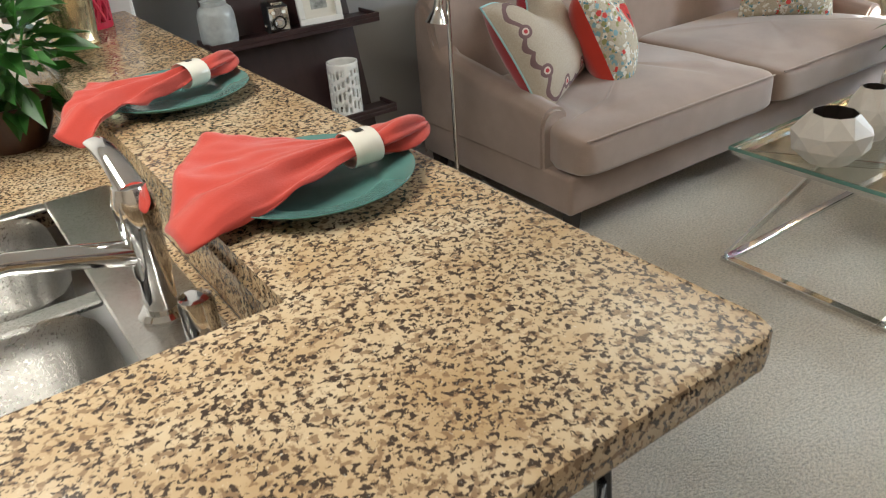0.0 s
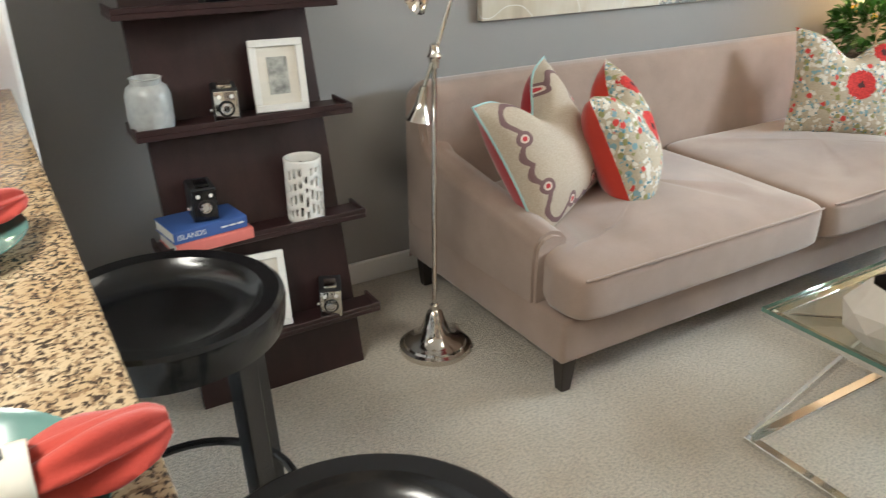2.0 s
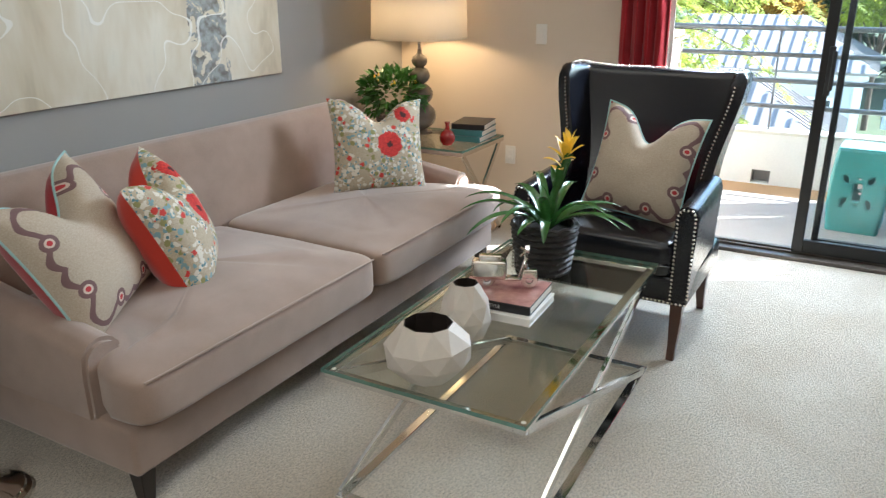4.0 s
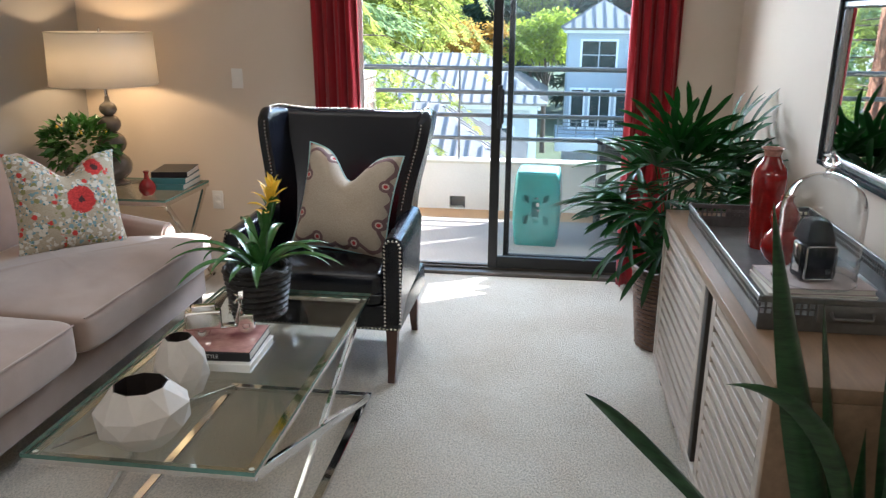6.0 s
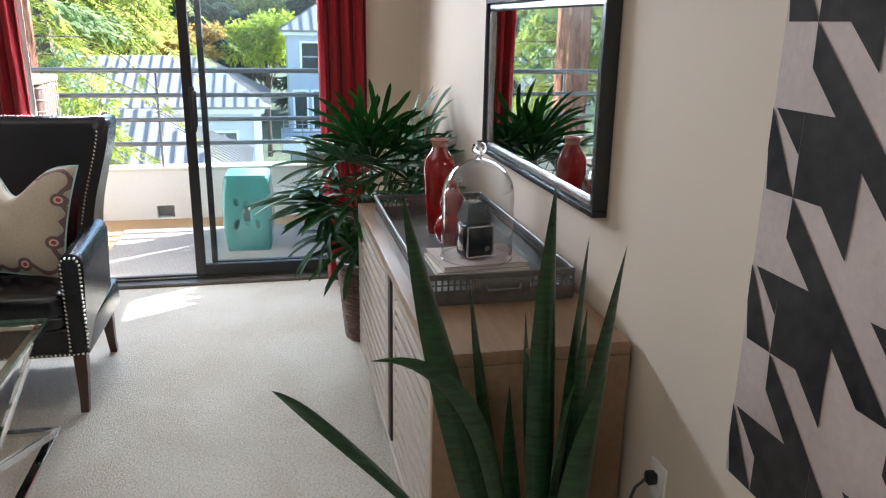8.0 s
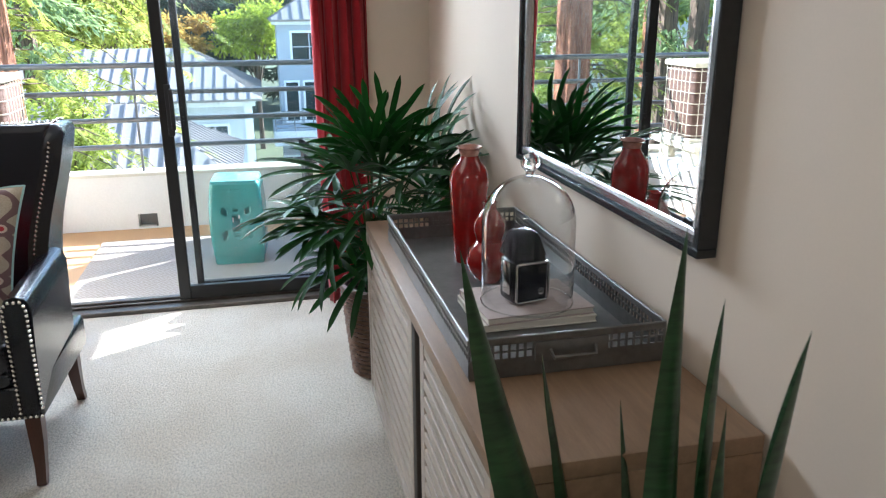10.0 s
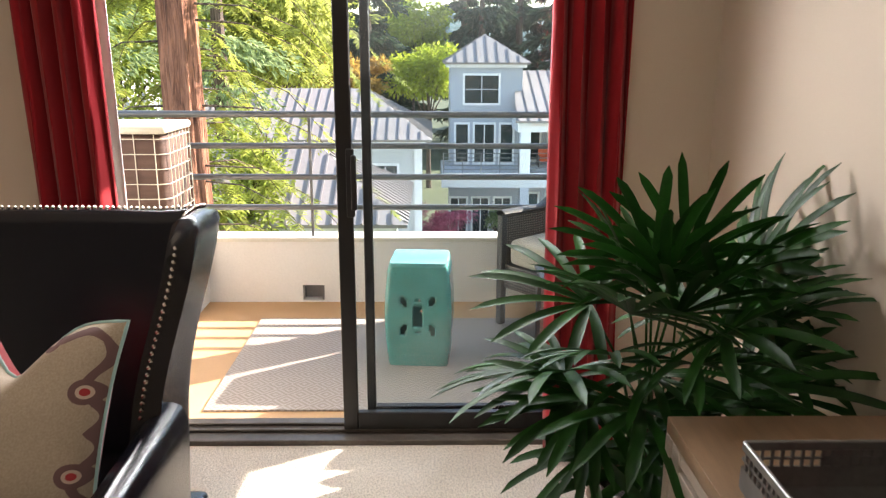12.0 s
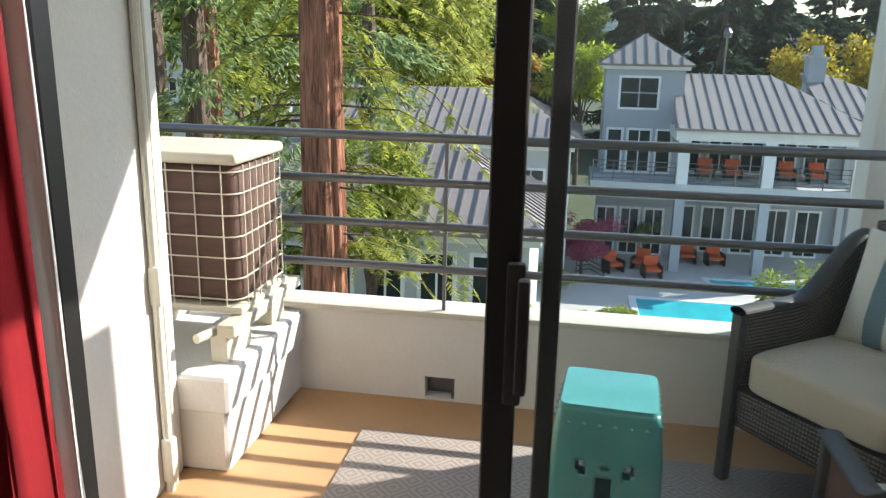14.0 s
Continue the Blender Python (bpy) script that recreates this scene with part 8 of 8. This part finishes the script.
# ---- trees ----
def limb_tree(name, label, x, y, trunk_h, crown, lobes, n, leaf, material, seed, bark="bark", r0=0.22, z0=GZ, width=0.55):
    """A broad-leaved tree: tapered trunk, limbs to each lobe of the crown, and clumps of leaves with gaps."""
    r = random.Random(seed)
    th = thing(name, label, "tree", pose(x, y, z0))
    cx, cy, cz, rx, ry, rz = crown
    part("trunk", tube([(0, 0, -0.1), (0.05, 0.03, trunk_h * 0.5), (0, 0, trunk_h), (cx * 0.5, cy * 0.5, cz)], [r0, r0 * 0.75, r0 * 0.6, r0 * 0.2], 10), M[bark], th)
    cen = []
    for k in range(lobes):
        d = Vector((r.gauss(0, 1), r.gauss(0, 1), r.gauss(0, 0.9))).normalized()
        q = r.uniform(0.35, 0.95)
        cen.append((Vector((cx + rx * d.x * q, cy + ry * d.y * q, cz + rz * d.z * q)), r.uniform(0.22, 0.42)))
    for c, s in cen[:8]:
        part("limb", tube([(0, 0, trunk_h * r.uniform(0.6, 1.0)), c * 0.55 + Vector((0, 0, trunk_h * 0.4)), c], [r0 * 0.35, r0 * 0.2, r0 * 0.06], 6), M[bark], th)

    def fn(rr):
        c, s = rr.choice(cen)
        d = Vector((rr.gauss(0, 1), rr.gauss(0, 1), rr.gauss(0, 1))).normalized()
        k = s * rr.uniform(0.3, 1.0)
        return c + Vector((d.x * rx * k, d.y * ry * k, d.z * rz * k)), (d + Vector((0, 0, -0.3)))
    cloud_part("crown", leaf_cloud(n, fn, leaf, r, width), M[material], th, "uneven leafy crown")
    return th


def conifer(name, label, x, y, h, radius, n, leaf, material, seed, z0=GZ, bark="bark", start=0.12):
    r = random.Random(seed)
    th = thing(name, label, "tree", pose(x, y, z0))
    part("trunk", tube([(0, 0, -0.1), (0, 0, h * 0.5), (0, 0, h)], [radius * 0.10, radius * 0.06, 0.02], 8), M[bark], th)
    tips = []
    for k in range(int(26 + h)):
        t = r.uniform(start, 0.99)
        a = r.uniform(0, 6.283)
        L = radius * (1 - t) ** 0.75 * r.uniform(0.55, 1.1) + 0.15
        tips.append((t * h, a, L))

    def fn(rr):
        z, a, L = rr.choice(tips)
        q = rr.random() ** 0.7
        sp = 0.16 * L + 0.12
        p = Vector((math.cos(a) * L * q, math.sin(a) * L * q, z - 0.30 * L * q * q)) + Vector((rr.uniform(-sp, sp), rr.uniform(-sp, sp), rr.uniform(-0.6, 0.15) * sp))
        return p, Vector((math.cos(a), math.sin(a), -0.5))
    cloud_part("crown", leaf_cloud(n, fn, leaf, r, 0.30), M[material], th, "layered needle crown")
    return th


def redwood(x, y):
    """The big redwood close to the balcony: fluted trunk, drooping flat sprays."""
    r = random.Random(31)
    th = thing("redwood_tree", "tall redwood with furrowed red-brown bark and drooping sprays", "tree", pose(x, y, GZ))

    def bole(u, v):
        a = 2 * math.pi * u
        z = v * 24
        rad = 0.40 - 0.008 * z + 0.022 * math.sin(9 * a + 0.5 * math.sin(z)) + 0.016 * math.sin(17 * a + z * 0.7) + 0.012 * noise.noise(Vector((math.cos(a) * 4, math.sin(a) * 4, z * 0.8)))
        return Vector((rad * math.cos(a) + 0.03 * math.sin(z * 0.3), rad * math.sin(a), z))
    part("trunk", surface(bole, 72, 90, None, True), M["bark_red"], th, angle=80)
    verts, faces = [], []
    bl = bmesh.new()
    for k in range(170):
        z = r.uniform(3.0, 15.5)
        a = r.uniform(0, 6.283)
        if math.cos(a) < -0.25 and abs(math.sin(a)) < 0.9:
            continue
        # fuller to the open side, towards -y
        L = r.uniform(1.2, 2.4) + (1.3 if math.sin(a) < -0.2 and z > 7.5 else 0.0)
        if z < 6.5:
            L *= 0.55
        base = Vector((0.3 * math.cos(a), 0.3 * math.sin(a), z))
        pts = [base + Vector((math.cos(a) * L * q, math.sin(a) * L * q, 0.18 * L * q - 0.75 * L * q * q * r.uniform(0.85, 1.1))) for q in (0, 0.3, 0.6, 1.0)]
        tube(pts, [0.022, 0.014, 0.009, 0.004], 5, bl)
        for q in range(16):
            f = 0.12 + 0.88 * q / 15
            i = min(int(f * 3 / 1.0001), 2)
            c = pts[i].lerp(pts[i + 1], f * 3 - i)
            tw = Vector((math.cos(a + r.uniform(-1.3, 1.3)), math.sin(a + r.uniform(-1.3, 1.3)), r.uniform(-0.9, -0.1))).normalized()
            TL = r.uniform(0.22, 0.5)
            sd = tw.cross(Vector((0, 0, 1))).normalized()
            for s in range(8):
                p = c + tw * TL * s / 8 + Vector((0, 0, -0.25 * TL * (s / 8) ** 2))
                for sg in (-1, 1):
                    d = (tw * 0.55 + sd * sg + Vector((0, 0, r.uniform(-0.45, 0.05)))).normalized()
                    ll = r.uniform(0.10, 0.17) * (1 - 0.4 * s / 8)
                    w = tw * 0.022
                    j = len(verts)
                    verts += [p - w, p + w, p + d * ll + w * 0.5, p + d * ll - w * 0.5]
                    faces.append((j, j + 1, j + 2, j + 3))
    part("branch", bl, M["bark"], th)
    cloud_part("crown", (verts, faces), M["lf_redwood"], th, "drooping yellow-green sprays")
    return th


redwood(16.3, 5.02)
conifer("pine_tree", "pine with pale green needle clumps", 21, 9.6, 20, 4.6, 9000, 0.26, "lf_pine", 3)
conifer("pine_tree", "pine with pale green needle clumps", 26, 13.5, 22, 5.2, 9000, 0.30, "lf_pine", 4)
conifer("pine_tree", "pine with pale green needle clumps", 30, 8.0, 19, 4.5, 7000, 0.32, "lf_pine", 8)
conifer("pine_tree", "pine with pale green needle clumps", 18, 12.5, 18, 4.4, 7000, 0.26, "lf_pine", 14)
conifer("slim_redwood", "slim redwood with reddish trunk behind the pines", 24.5, 10.9, 21, 3.0, 4500, 0.24, "lf_redwood", 5, bark="bark_red", start=0.35)
limb_tree("lime_tree", "bright lime-green broadleaf tree", 24, 6.3, 4.5, (0, 0, 6.6, 1.9, 1.9, 2.2), 22, 6000, 0.16, "lf_shrub", 6)
limb_tree("lime_tree", "bright lime-green broadleaf tree behind the clubhouse", 62, 0.9, 6, (0, 0, 9.0, 3.0, 3.2, 2.6), 24, 6000, 0.32, "lf_lime", 7)
limb_tree("orange_tree", "orange-tinged broadleaf tree behind the clubhouse", 60, 6.6, 6, (0, 0, 8.6, 2.8, 3.4, 2.4), 24, 6000, 0.32, "lf_orange", 9)
limb_tree("lime_tree", "pale lime-green broadleaf tree behind the clubhouse", 84, 2.5, 8, (0, 0, 13.0, 4.0, 4.2, 4.0), 24, 5000, 0.42, "lf_lime", 17)
limb_tree("lime_tree", "pale lime-green broadleaf tree behind the clubhouse", 80, 14, 8, (0, 0, 11.0, 5.0, 6.0, 4.5), 24, 5000, 0.45, "lf_shrub", 18)
for k, (x, y, cz, mt) in enumerate(((50, 9.5, 11.5, "lf_redwood"), (51, 15.0, 12.5, "lf_shrub"), (53, 21.0, 12.5, "lf_redwood"), (36, 15.5, 11.0, "lf_shrub"), (38, 21.5, 12.0, "lf_redwood"), (66, 12.0, 12.0, "lf_shrub"))):
    limb_tree("broadleaf_tree", "tall yellow-green broadleaf tree behind the redwood", x, y, 6, (0, 0, cz, 4.2, 4.4, 4.4), 34, 9000, 0.34, mt, 120 + k, r0=0.3)
for k, (x, y, s) in enumerate(((64, -20.5, 1.0), (72, -25, 1.2), (78, -19.0, 1.0), (60, -25, 0.8))):
    limb_tree("yellow_tree", "golden yellow broadleaf tree behind the clubhouse", x, y, 6, (0, 0, 9.0 * s, 3.4, 3.6, 3.4 * s), 24, 4500, 0.36, "lf_yellow", 40 + k)
for k, (x, y, h) in enumerate(((84, -4.5, 24), (90, -9, 27), (82, -12.0, 21), (95, -15, 27), (98, -21, 25), (92, -3, 26), (105, -28, 24), (100, -8, 28), (112, -34, 24), (88, -17.5, 19), (120, -20, 28), (110, 4, 26), (125, -46, 26), (104, 12, 27), (96, 20, 25), (76, 6.5, 22), (86, 10, 26), (92, 5.0, 27))):
    conifer("dark_conifer", "tall dark green conifer on the skyline", x, y, h, 6.0, 6500, 1.0, "lf_dark", 60 + k)
limb_tree("red_maple", "crimson-leaved maple beside the pool terrace", 39.6, 0.35, 1.2, (0, 0, 2.0, 1.7, 1.75, 1.05), 30, 7000, 0.13, "lf_maple", 10, r0=0.09)
limb_tree("small_tree", "small tree with pale yellow-green sprays", 19.5, -3.45, 4.6, (0, 0, 5.5, 0.85, 1.05, 0.85), 14, 2200, 0.15, "lf_shrub", 12, r0=0.10, width=0.3)
limb_tree("olive_shrub", "grey-green standard shrub on the terrace", 43.0, -2.7, 1.0, (0, 0, 1.6, 0.6, 0.7, 0.6), 10, 1200, 0.12, "lf_pine", 13, r0=0.06)
for k, (x, y, s, mt) in enumerate(((20.5, 4.6, 1.0, "lf_shrub"), (20.3, 3.4, 1.0, "lf_pine"), (20.6, 2.3, 0.9, "lf_shrub"), (20.5, 5.8, 1.1, "lf_pine"), (24.8, 0.2, 1.1, "lf_shrub"), (26.0, -0.6, 1.0, "lf_shrub"), (36.8, 1.6, 1.3, "lf_shrub"), (20.4, 7.0, 1.1, "lf_shrub"))):
    hgt = 3.4 if x < 22 else (2.6 if x < 30 else 0.7)
    limb_tree("hedge_shrub", "rounded yellow-green shrub below the balcony", x, y, hgt * 0.5, (0, 0, hgt, 0.8 * s, 0.8 * s, 0.55 * s), 14, 1800, 0.12, mt, 80 + k, r0=0.07)
lp = thing("terrace_lamp_post", "slim grey terrace lamp post", "street lamp", pose(52, -7.2, GZ))
part("pole", tube([(0, 0, 0), (0, 0, 11.2)], 0.06, 8), M["rail"], lp)
part("lamp_head", lathe([(0, 11.2), (0.22, 11.2), (0.25, 11.5), (0.1, 11.75), (0, 11.75)], 12), M["rail"], lp)
